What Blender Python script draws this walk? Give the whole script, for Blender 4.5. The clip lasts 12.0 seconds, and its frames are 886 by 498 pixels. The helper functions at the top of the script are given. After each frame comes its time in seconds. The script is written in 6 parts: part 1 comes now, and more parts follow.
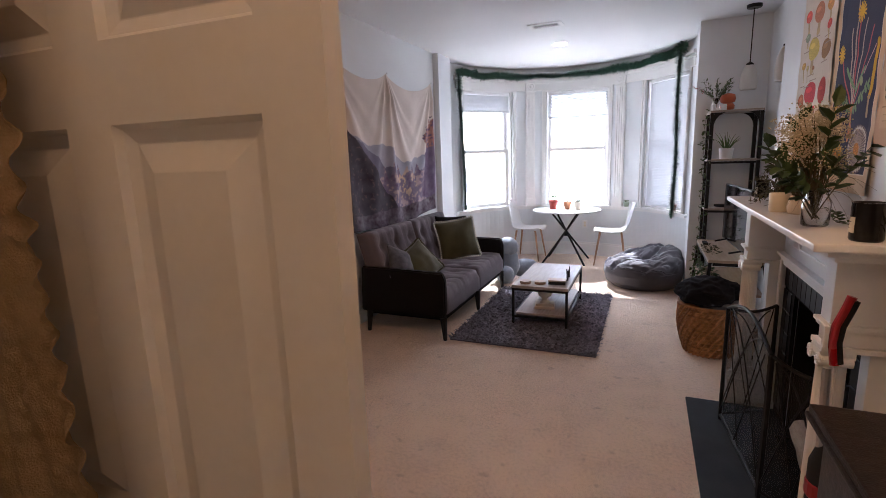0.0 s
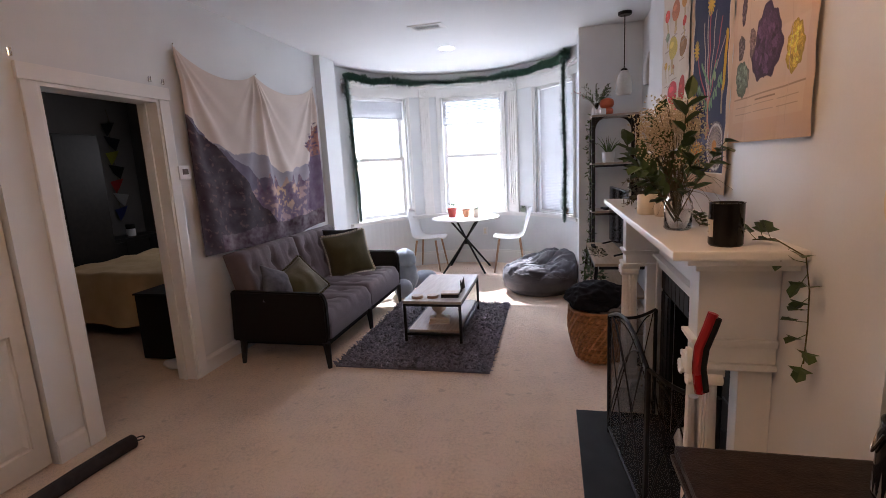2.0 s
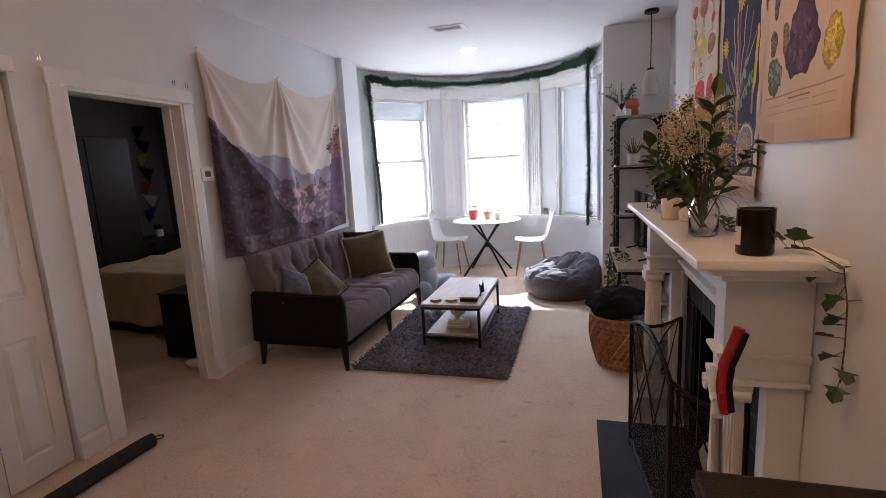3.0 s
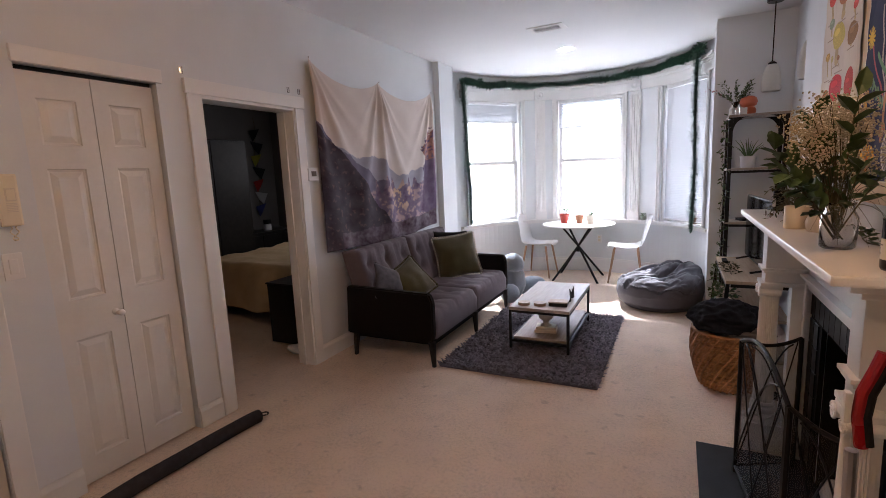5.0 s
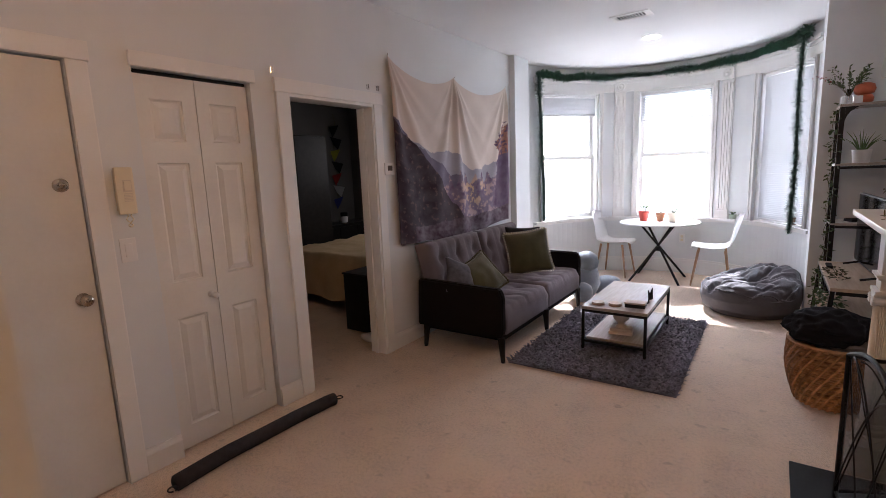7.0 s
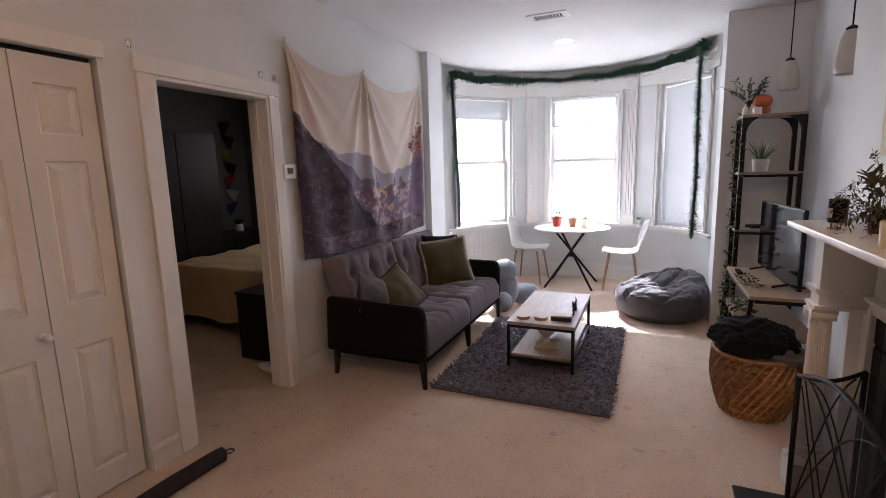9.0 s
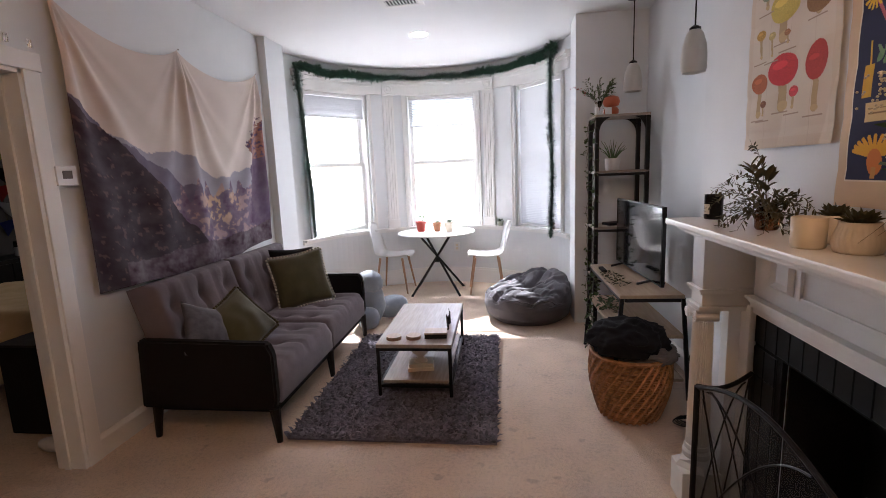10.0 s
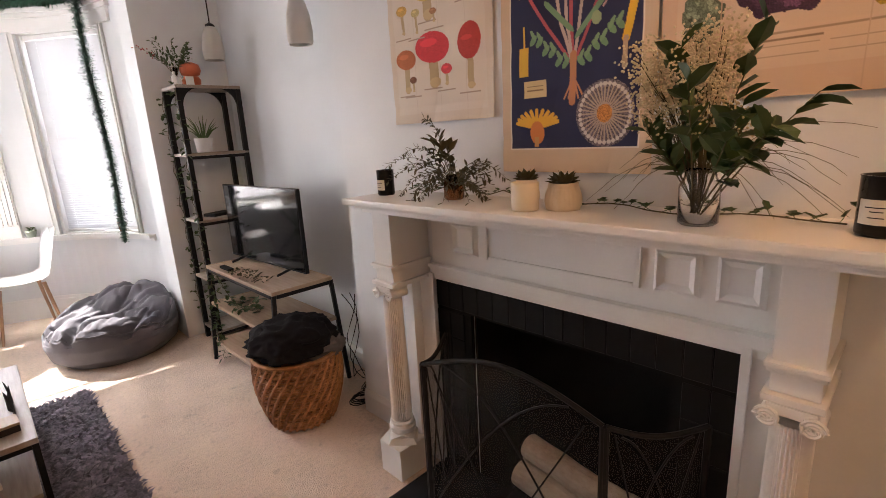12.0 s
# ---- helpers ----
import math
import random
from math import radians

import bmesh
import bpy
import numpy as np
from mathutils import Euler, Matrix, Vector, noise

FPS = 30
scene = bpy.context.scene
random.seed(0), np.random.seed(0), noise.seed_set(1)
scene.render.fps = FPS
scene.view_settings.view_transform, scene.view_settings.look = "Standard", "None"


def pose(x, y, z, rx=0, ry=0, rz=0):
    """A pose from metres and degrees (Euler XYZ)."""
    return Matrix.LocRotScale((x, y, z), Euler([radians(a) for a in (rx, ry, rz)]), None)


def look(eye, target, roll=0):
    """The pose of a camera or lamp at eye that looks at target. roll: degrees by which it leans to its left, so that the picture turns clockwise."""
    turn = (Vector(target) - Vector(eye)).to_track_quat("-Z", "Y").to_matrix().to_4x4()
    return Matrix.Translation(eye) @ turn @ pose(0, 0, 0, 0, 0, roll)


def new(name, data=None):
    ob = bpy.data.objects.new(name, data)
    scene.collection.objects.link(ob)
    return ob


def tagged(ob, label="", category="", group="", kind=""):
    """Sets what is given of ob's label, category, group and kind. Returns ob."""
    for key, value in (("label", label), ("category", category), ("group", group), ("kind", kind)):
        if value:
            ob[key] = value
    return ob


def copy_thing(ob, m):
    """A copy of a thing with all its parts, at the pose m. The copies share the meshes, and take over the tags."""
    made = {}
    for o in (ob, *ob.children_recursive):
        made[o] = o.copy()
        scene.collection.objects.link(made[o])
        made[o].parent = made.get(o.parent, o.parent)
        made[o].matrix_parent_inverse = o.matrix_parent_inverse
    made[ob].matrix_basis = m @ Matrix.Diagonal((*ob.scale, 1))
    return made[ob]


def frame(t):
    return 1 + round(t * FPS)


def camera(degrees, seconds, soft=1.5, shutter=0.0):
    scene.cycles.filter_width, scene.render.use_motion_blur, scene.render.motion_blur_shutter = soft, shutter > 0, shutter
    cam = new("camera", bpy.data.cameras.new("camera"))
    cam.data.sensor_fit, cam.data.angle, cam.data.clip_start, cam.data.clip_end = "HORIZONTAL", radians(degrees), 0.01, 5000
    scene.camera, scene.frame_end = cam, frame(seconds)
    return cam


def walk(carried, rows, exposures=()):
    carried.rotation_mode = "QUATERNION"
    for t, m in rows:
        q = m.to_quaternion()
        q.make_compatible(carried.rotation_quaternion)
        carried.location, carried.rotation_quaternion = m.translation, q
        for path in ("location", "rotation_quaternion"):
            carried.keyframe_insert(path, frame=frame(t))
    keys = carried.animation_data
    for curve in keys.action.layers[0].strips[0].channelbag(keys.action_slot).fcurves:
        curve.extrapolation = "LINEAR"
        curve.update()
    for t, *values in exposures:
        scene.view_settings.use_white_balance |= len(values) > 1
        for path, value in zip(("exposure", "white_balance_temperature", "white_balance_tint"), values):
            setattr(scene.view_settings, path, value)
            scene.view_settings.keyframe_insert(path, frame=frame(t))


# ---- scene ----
cam = camera(85.7, 12.0, soft=0.7)
PATH = [
    (0, (2.439, 0.244, 1.502), (1.665, 2.051, 1.132), -1.9),
    (0.5, (2.434, 0.289, 1.483), (1.961, 2.199, 1.122), -2.2),
    (1, (2.464, 0.374, 1.468), (2.119, 2.312, 1.113), -2.4),
    (1.5, (2.523, 0.511, 1.467), (2.165, 2.448, 1.122), -2.7),
    (2, (2.594, 0.617, 1.473), (2.144, 2.535, 1.127), -3.0),
    (2.5, (2.612, 0.651, 1.472), (2.133, 2.564, 1.136), -3.2),
    (3, (2.617, 0.668, 1.475), (2.073, 2.563, 1.141), -3.0),
    (5, (2.589, 0.64, 1.478), (1.713, 2.41, 1.167), -2.5),
    (5.5, (2.578, 0.633, 1.481), (1.641, 2.372, 1.169), -2.3),
    (6, (2.577, 0.63, 1.477), (1.57, 2.33, 1.165), -2.2),
    (6.5, (2.575, 0.629, 1.48), (1.492, 2.281, 1.164), -2.2),
    (6.7, (2.574, 0.627, 1.478), (1.462, 2.259, 1.162), -2.3),
    (8.3, (2.484, 0.746, 1.475), (1.345, 2.358, 1.151), -2.3),
    (8.5, (2.443, 0.814, 1.477), (1.386, 2.481, 1.155), -2.2),
    (9, (2.319, 0.952, 1.487), (1.528, 2.761, 1.167), -1.6),
    (9.5, (2.236, 1.182, 1.466), (1.666, 3.073, 1.149), -1.6),
    (10, (2.186, 1.401, 1.462), (1.945, 3.361, 1.142), -2.3),
    (10.5, (2.119, 1.522, 1.461), (2.34, 3.48, 1.114), -3.5),
    (11, (1.969, 1.649, 1.47), (2.742, 3.452, 1.082), -3.9),
    (11.5, (1.875, 1.783, 1.448), (3.034, 3.354, 1.012), -2.7),
    (12, (1.861, 1.927, 1.453), (3.219, 3.319, 0.986), -3.1),
]
EXPOSURE = 2.2
walk(cam, [(t, look(eye, target, roll)) for t, eye, target, roll in PATH], exposures=((0, EXPOSURE + 0.05, 5600, 16), (6.5, EXPOSURE + 0.1, 5750, 16), (9.5, EXPOSURE + 0.06, 5900, 16), (10.5, EXPOSURE + 0.12, 5900, 16), (11, EXPOSURE + 0.20, 6000, 16), (12, EXPOSURE + 0.54, 6500, 17)))

# ---- light ----
world = bpy.data.worlds.new("world")
scene.world = world
world.use_nodes = True
wn = world.node_tree.nodes
sky = wn.new("ShaderNodeTexSky")
sky.sky_type, sky.sun_disc = "NISHITA", False
sky.sun_elevation, sky.sun_rotation = radians(44), radians(-16)
wn["Background"].inputs["Strength"].default_value = 0.15
world.node_tree.links.new(sky.outputs[0], wn["Background"].inputs[0])
sun = new("sun", bpy.data.lights.new("sun", "SUN"))
sun.data.energy, sun.data.angle, sun.data.color = 3.4, radians(0.5), (1.0, 0.95, 0.88)
sun.matrix_world = look((0, 12, 12), (0.335 * 11.5, 0.5, 0.5))


def area_lamp(name, eye, target, w, h, power, colour):
    lamp = bpy.data.lights.new(name, "AREA")
    lamp.shape, lamp.size, lamp.size_y, lamp.energy, lamp.color = "RECTANGLE", w, h, power, colour
    ob = new(name, lamp)
    ob.matrix_world = look(eye, target)
    return ob


BC, BR = Vector((1.45, 6.17)), 1.50       # the round bay: centre and inner radius
CEIL = 2.75
SILL, HEAD = 0.76, 2.44
WINDOWS = ((126.0, 160.5), (72.0, 107.0), (20.5, 51.5))   # degrees round the bay


def bay(angle, r=BR, z=0.0):
    a = radians(angle)
    return Vector((BC.x + r * math.cos(a), BC.y + r * math.sin(a), z))


# unseen fill lamp, added to brighten the bedroom; no window is built there
area_lamp("bedroom_fill", (-1.4, 6.40, 1.6), (-1.8, 4.0, 0.5), 0.9, 1.2, 2.0, (1.0, 0.90, 0.80))
# daylight of the open sky in the three bay windows
for (lo, hi), power, top in zip(WINDOWS, (2.4, 3.4, 2.0), (2.10, 2.00, 2.40)):
    mid_ = (lo + hi) / 2
    area_lamp("window_daylight", bay(mid_, BR + 0.24, (top + SILL) / 2), bay(mid_, 0.0, (top + SILL) / 2 - 0.3), 0.80, top - SILL - 0.05, power, (1.0, 0.965, 0.92))
# unseen warm ceiling lamps, assumed: entrance behind the open door, and room's near end
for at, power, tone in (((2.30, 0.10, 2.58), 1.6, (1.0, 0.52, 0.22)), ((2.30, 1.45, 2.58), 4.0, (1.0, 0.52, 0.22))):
    warm = new("unseen_warm_bulb", bpy.data.lights.new("unseen_warm_bulb", "POINT"))
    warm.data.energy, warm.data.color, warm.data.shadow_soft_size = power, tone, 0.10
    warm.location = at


# ---- materials ----
def shader(name):
    m = bpy.data.materials.new(name)
    m.use_nodes = True
    nodes, links = m.node_tree.nodes, m.node_tree.links
    return m, nodes, links, nodes["Principled BSDF"]


def rgb(c):
    return (*c, 1.0)


def mat(name, c1, c2=None, rough=0.6, scale=6.0, fine=60.0, bump=0.15, dist=0.004, metal=0.0, sheen=0.0, vary=0.0, island=False, stretch=(1, 1, 1), coat=0.0):
    """Paint, cloth, wood: two colours mixed by noise at two scales, with fine relief."""
    m, nodes, links, bsdf = shader(name)
    c2 = c2 or tuple(v * 0.86 for v in c1)
    co = nodes.new("ShaderNodeTexCoord")
    mp = nodes.new("ShaderNodeMapping")
    mp.inputs["Scale"].default_value = stretch
    links.new(co.outputs["Object"], mp.inputs[0])
    n1, n2 = nodes.new("ShaderNodeTexNoise"), nodes.new("ShaderNodeTexNoise")
    n1.inputs["Scale"].default_value, n2.inputs["Scale"].default_value = scale, fine
    n1.inputs["Detail"].default_value, n2.inputs["Detail"].default_value = 4, 3
    links.new(mp.outputs[0], n1.inputs[0]), links.new(mp.outputs[0], n2.inputs[0])
    add = nodes.new("ShaderNodeMath")
    add.operation = "MULTIPLY_ADD"
    add.inputs[1].default_value = 0.35
    links.new(n2.outputs[0], add.inputs[0]), links.new(n1.outputs[0], add.inputs[2])
    ramp = nodes.new("ShaderNodeValToRGB")
    ramp.color_ramp.elements[0].position, ramp.color_ramp.elements[1].position = 0.45, 0.9
    ramp.color_ramp.elements[0].color, ramp.color_ramp.elements[1].color = rgb(c1), rgb(c2)
    links.new(add.outputs[0], ramp.inputs[0])
    out = ramp.outputs[0]
    if vary:
        info, hsv = nodes.new("ShaderNodeObjectInfo"), nodes.new("ShaderNodeHueSaturation")
        rng = nodes.new("ShaderNodeMapRange")
        rng.inputs["To Min"].default_value, rng.inputs["To Max"].default_value = 1 - vary, 1 + vary
        links.new(nodes.new("ShaderNodeNewGeometry").outputs["Random Per Island"] if island else info.outputs["Random"], rng.inputs[0]), links.new(rng.outputs[0], hsv.inputs["Value"])
        links.new(out, hsv.inputs["Color"])
        out = hsv.outputs[0]
    links.new(out, bsdf.inputs["Base Color"])
    rr = nodes.new("ShaderNodeMapRange")
    rr.inputs["To Min"].default_value, rr.inputs["To Max"].default_value = max(rough - 0.08, 0.02), min(rough + 0.08, 1)
    links.new(n1.outputs[0], rr.inputs[0]), links.new(rr.outputs[0], bsdf.inputs["Roughness"])
    bp = nodes.new("ShaderNodeBump")
    bp.inputs["Strength"].default_value, bp.inputs["Distance"].default_value = bump, dist
    links.new(n2.outputs[0], bp.inputs["Height"]), links.new(bp.outputs[0], bsdf.inputs["Normal"])
    bsdf.inputs["Metallic"].default_value = metal
    bsdf.inputs["Sheen Weight"].default_value = sheen
    bsdf.inputs["Coat Weight"].default_value = coat
    if max(c1) < 0.035:
        bsdf.inputs["Specular IOR Level"].default_value = 0.25
    return m


def printed(name, rough=0.85, fine=900.0, bump=0.2):
    """Printed cloth or paper: the colours of the print lie on the mesh."""
    m, nodes, links, bsdf = shader(name)
    at = nodes.new("ShaderNodeAttribute")
    at.attribute_name = "print"
    co, n = nodes.new("ShaderNodeTexCoord"), nodes.new("ShaderNodeTexNoise")
    n.inputs["Scale"].default_value = fine
    links.new(co.outputs["Object"], n.inputs[0])
    hsv, rng = nodes.new("ShaderNodeHueSaturation"), nodes.new("ShaderNodeMapRange")
    rng.inputs["To Min"].default_value, rng.inputs["To Max"].default_value = 0.9, 1.1
    links.new(n.outputs[0], rng.inputs[0]), links.new(rng.outputs[0], hsv.inputs["Value"])
    links.new(at.outputs["Color"], hsv.inputs["Color"]), links.new(hsv.outputs[0], bsdf.inputs["Base Color"])
    bp = nodes.new("ShaderNodeBump")
    bp.inputs["Strength"].default_value, bp.inputs["Distance"].default_value = bump, 0.001
    links.new(n.outputs[0], bp.inputs["Height"]), links.new(bp.outputs[0], bsdf.inputs["Normal"])
    bsdf.inputs["Roughness"].default_value = rough
    return m


def glass(name, colour=(1, 1, 1), rough=0.02):
    m, nodes, links, bsdf = shader(name)
    bsdf.inputs["Base Color"].default_value = rgb(colour)
    bsdf.inputs["Transmission Weight"].default_value, bsdf.inputs["Roughness"].default_value = 1.0, rough
    bsdf.inputs["IOR"].default_value = 1.45
    return m


def glow(name, colour, strength):
    m, nodes, links, bsdf = shader(name)
    bsdf.inputs["Emission Color"].default_value, bsdf.inputs["Emission Strength"].default_value = rgb(colour), strength
    bsdf.inputs["Base Color"].default_value = rgb(colour)
    return m


def translucent(name, colour, amount=0.5):
    m, nodes, links, bsdf = shader(name)
    bsdf.inputs["Base Color"].default_value, bsdf.inputs["Roughness"].default_value = rgb(colour), 0.5
    tr, mix = nodes.new("ShaderNodeBsdfTranslucent"), nodes.new("ShaderNodeMixShader")
    tr.inputs[0].default_value, mix.inputs[0].default_value = rgb(colour), amount
    links.new(bsdf.outputs[0], mix.inputs[1]), links.new(tr.outputs[0], mix.inputs[2])
    links.new(mix.outputs[0], nodes["Material Output"].inputs[0])
    return m


def mesh_screen(name):
    """Fine black wire mesh: see-through between the wires."""
    m, nodes, links, bsdf = shader(name)
    bsdf.inputs["Base Color"].default_value, bsdf.inputs["Roughness"].default_value = (0.015, 0.015, 0.016, 1), 0.6
    tr, mix = nodes.new("ShaderNodeBsdfTransparent"), nodes.new("ShaderNodeMixShader")
    co, n = nodes.new("ShaderNodeTexCoord"), nodes.new("ShaderNodeTexNoise")
    n.inputs["Scale"].default_value = 9.0
    rng = nodes.new("ShaderNodeMapRange")
    rng.inputs["To Min"].default_value, rng.inputs["To Max"].default_value = 0.34, 0.46
    links.new(co.outputs["Object"], n.inputs[0]), links.new(n.outputs[0], rng.inputs[0]), links.new(rng.outputs[0], mix.inputs[0])
    links.new(tr.outputs[0], mix.inputs[1]), links.new(bsdf.outputs[0], mix.inputs[2])
    links.new(mix.outputs[0], nodes["Material Output"].inputs[0])
    return m


def carpet_shader():
    """Beige cut-pile carpet: speckled tufts, trodden patches, a few small stains."""
    m, nodes, links, bsdf = shader("beige_carpet")
    co = nodes.new("ShaderNodeTexCoord")
    fac = None
    layers = ((5.0, 4, 0.7), (60.0, 3, 1.1), (210.0, 2, 1.7))
    tex = []
    for scale, detail, w in layers:
        n = nodes.new("ShaderNodeTexNoise")
        n.inputs["Scale"].default_value, n.inputs["Detail"].default_value = scale, detail
        links.new(co.outputs["Object"], n.inputs[0])
        mul = nodes.new("ShaderNodeMath")
        mul.operation = "MULTIPLY_ADD"
        mul.inputs[1].default_value, mul.inputs[2].default_value = w, -0.5 * w
        links.new(n.outputs[0], mul.inputs[0])
        tex.append(n)
        if fac:
            links.new(fac, mul.inputs[2])
            mul.inputs[1].default_value = w
        fac = mul.outputs[0]
    ramp = nodes.new("ShaderNodeValToRGB")
    el = ramp.color_ramp.elements
    el[0].position, el[1].position = 0.30, 1.0
    el[0].color, el[1].color = (0.34, 0.25, 0.188, 1), (0.82, 0.655, 0.515, 1)
    rng = nodes.new("ShaderNodeMapRange")
    rng.inputs["From Min"].default_value, rng.inputs["From Max"].default_value = 0.1, 1.5
    links.new(fac, rng.inputs[0]), links.new(rng.outputs[0], ramp.inputs[0])
    spot = nodes.new("ShaderNodeTexNoise")
    spot.inputs["Scale"].default_value, spot.inputs["Detail"].default_value = 11.0, 2.0
    links.new(co.outputs["Object"], spot.inputs[0])
    sr = nodes.new("ShaderNodeMapRange")
    sr.inputs["From Min"].default_value, sr.inputs["From Max"].default_value = 0.655, 0.72
    sr.inputs["To Max"].default_value = 0.28
    links.new(spot.outputs[0], sr.inputs[0])
    mix = nodes.new("ShaderNodeMix")
    mix.data_type = "RGBA"
    links.new(sr.outputs[0], mix.inputs[0]), links.new(ramp.outputs[0], mix.inputs[6])
    mix.inputs[7].default_value = (0.20, 0.14, 0.11, 1)
    links.new(mix.outputs[2], bsdf.inputs["Base Color"])
    bp = nodes.new("ShaderNodeBump")
    bp.inputs["Strength"].default_value, bp.inputs["Distance"].default_value = 1.0, 0.010
    links.new(tex[2].outputs[0], bp.inputs["Height"]), links.new(bp.outputs[0], bsdf.inputs["Normal"])
    bsdf.inputs["Roughness"].default_value, bsdf.inputs["Sheen Weight"].default_value = 0.95, 0.2
    return m


WALL = mat("wall_paint", (0.735, 0.76, 0.775), (0.69, 0.715, 0.73), 0.55, 2.5, 140, 0.06, 0.002)
CEILING = mat("ceiling_paint", (0.81, 0.82, 0.83), (0.78, 0.79, 0.80), 0.8, 2.0, 120, 0.05, 0.002)
TRIM = mat("trim_paint", (0.82, 0.82, 0.81), (0.77, 0.77, 0.755), 0.33, 3.0, 130, 0.03, 0.001)
DOORPAINT = mat("door_paint", (0.76, 0.75, 0.72), (0.69, 0.68, 0.65), 0.4, 4.0, 50, 0.06, 0.002)
# grey wall paint darkened: the bedroom's dimness is put into this colour
SHADEDWALL = mat("dimmed_bedroom_paint", (0.11, 0.106, 0.105), (0.09, 0.087, 0.086), 0.7, 2.5, 120, 0.05, 0.002)
CARPET = carpet_shader()
RUG = mat("grey_shag", (0.125, 0.113, 0.146), (0.20, 0.185, 0.23), 0.95, 60, 300, 0.8, 0.01, sheen=0.1, vary=0.45, island=True)
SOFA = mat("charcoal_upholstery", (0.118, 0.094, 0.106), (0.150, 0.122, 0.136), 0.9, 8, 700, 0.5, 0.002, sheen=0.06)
# dark cloth; the turned-away shade of the sofa arms is put into it
SOFADARK = mat("dark_shaded_upholstery", (0.006, 0.0046, 0.005), (0.009, 0.007, 0.0075), 0.9, 8, 700, 0.4, 0.002, sheen=0.0)
BLACKWOOD = mat("black_stained_wood", (0.012, 0.011, 0.011), (0.02, 0.018, 0.017), 0.45, 20, 200, 0.1, 0.001)
BLACKMETAL = mat("black_metal", (0.014, 0.014, 0.015), (0.022, 0.022, 0.023), 0.42, 15, 300, 0.08, 0.001, metal=0.5)
OAK = mat("pale_oak", (0.42, 0.31, 0.215), (0.33, 0.235, 0.155), 0.5, 5, 60, 0.12, 0.001, stretch=(12, 1.2, 12))
GREYOAK = mat("washed_oak", (0.40, 0.335, 0.285), (0.30, 0.245, 0.205), 0.45, 5, 60, 0.12, 0.001, stretch=(14, 1.2, 14))
BEECH = mat("beech_leg", (0.45, 0.28, 0.17), (0.36, 0.215, 0.125), 0.5, 8, 80, 0.1, 0.001, stretch=(10, 10, 1))
WALNUT = mat("dark_walnut", (0.026, 0.014, 0.010), (0.009, 0.0055, 0.0045), 0.40, 16, 90, 0.5, 0.002, stretch=(2, 3, 3), coat=0.08)
WHITEPLASTIC = mat("white_plastic", (0.80, 0.80, 0.80), (0.76, 0.76, 0.76), 0.35, 5, 60, 0.03, 0.001)
BEAN = mat("grey_beanbag_cloth", (0.10, 0.097, 0.115), (0.078, 0.075, 0.09), 0.85, 8, 300, 0.4, 0.002, sheen=0.08)
NAVY = mat("black_laundry", (0.006, 0.006, 0.008), (0.010, 0.010, 0.014), 0.95, 10, 500, 0.5, 0.002)
GREYCLOTH = mat("grey_laundry", (0.16, 0.14, 0.13), (0.12, 0.105, 0.10), 0.95, 10, 400, 0.5, 0.002)
WICKER = mat("wicker", (0.43, 0.20, 0.07), (0.23, 0.095, 0.03), 0.6, 30, 200, 0.4, 0.002, vary=0.3)
OLIVE = mat("olive_cushion", (0.090, 0.080, 0.030), (0.066, 0.058, 0.022), 0.9, 10, 400, 0.5, 0.002, sheen=0.3)
GREYCUSH = mat("grey_cushion", (0.12, 0.115, 0.135), (0.055, 0.055, 0.068), 0.85, 24, 300, 0.4, 0.002, sheen=0.2)
POM = mat("cream_pompom", (0.72, 0.68, 0.58), (0.6, 0.56, 0.47), 0.95, 20, 300, 0.4, 0.002)
PLUSH = mat("blue_grey_plush", (0.30, 0.35, 0.42), (0.24, 0.285, 0.35), 0.95, 14, 250, 0.6, 0.004, sheen=0.4)
SLATE = mat("slate_hearth", (0.016, 0.018, 0.022), (0.011, 0.0125, 0.015), 0.7, 6, 90, 0.2, 0.002)
BLACKTILE = mat("black_glazed_tile", (0.003, 0.003, 0.0034), (0.006, 0.006, 0.0066), 0.5, 8, 80, 0.1, 0.001, vary=0.3)
SOOT = mat("sooty_brick", (0.004, 0.004, 0.004), (0.009, 0.0085, 0.008), 0.95, 10, 120, 0.5, 0.004)
BIRCH = mat("birch_bark", (0.74, 0.66, 0.57), (0.40, 0.31, 0.24), 0.8, 9, 80, 0.4, 0.003, stretch=(1, 0.4, 1))
ORANGE = mat("orange_ceramic", (0.62, 0.15, 0.06), (0.5, 0.11, 0.04), 0.35, 6, 60, 0.05, 0.001)
REDPOT = mat("red_pot", (0.50, 0.055, 0.03), (0.42, 0.04, 0.025), 0.4, 6, 60, 0.05, 0.001)
TERRA = mat("terracotta", (0.36, 0.16, 0.085), (0.30, 0.125, 0.065), 0.8, 9, 90, 0.2, 0.001)
CREAM = mat("cream_ceramic", (0.68, 0.60, 0.49), (0.62, 0.54, 0.43), 0.4, 6, 60, 0.06, 0.001)
WAX = mat("ivory_wax", (0.74, 0.66, 0.52), (0.70, 0.62, 0.48), 0.5, 6, 60, 0.03, 0.001)
LEAF = mat("dark_leaf", (0.034, 0.070, 0.020), (0.060, 0.105, 0.032), 0.45, 25, 90, 0.15, 0.001)
LEAF2 = mat("bright_leaf", (0.085, 0.15, 0.045), (0.05, 0.10, 0.03), 0.45, 25, 90, 0.15, 0.001)
DRYLEAF = mat("dusky_leaf", (0.055, 0.060, 0.022), (0.09, 0.07, 0.025), 0.6, 25, 90, 0.15, 0.001)
STEM = mat("stem", (0.10, 0.085, 0.035), (0.07, 0.06, 0.03), 0.7, 25, 90, 0.15, 0.001)
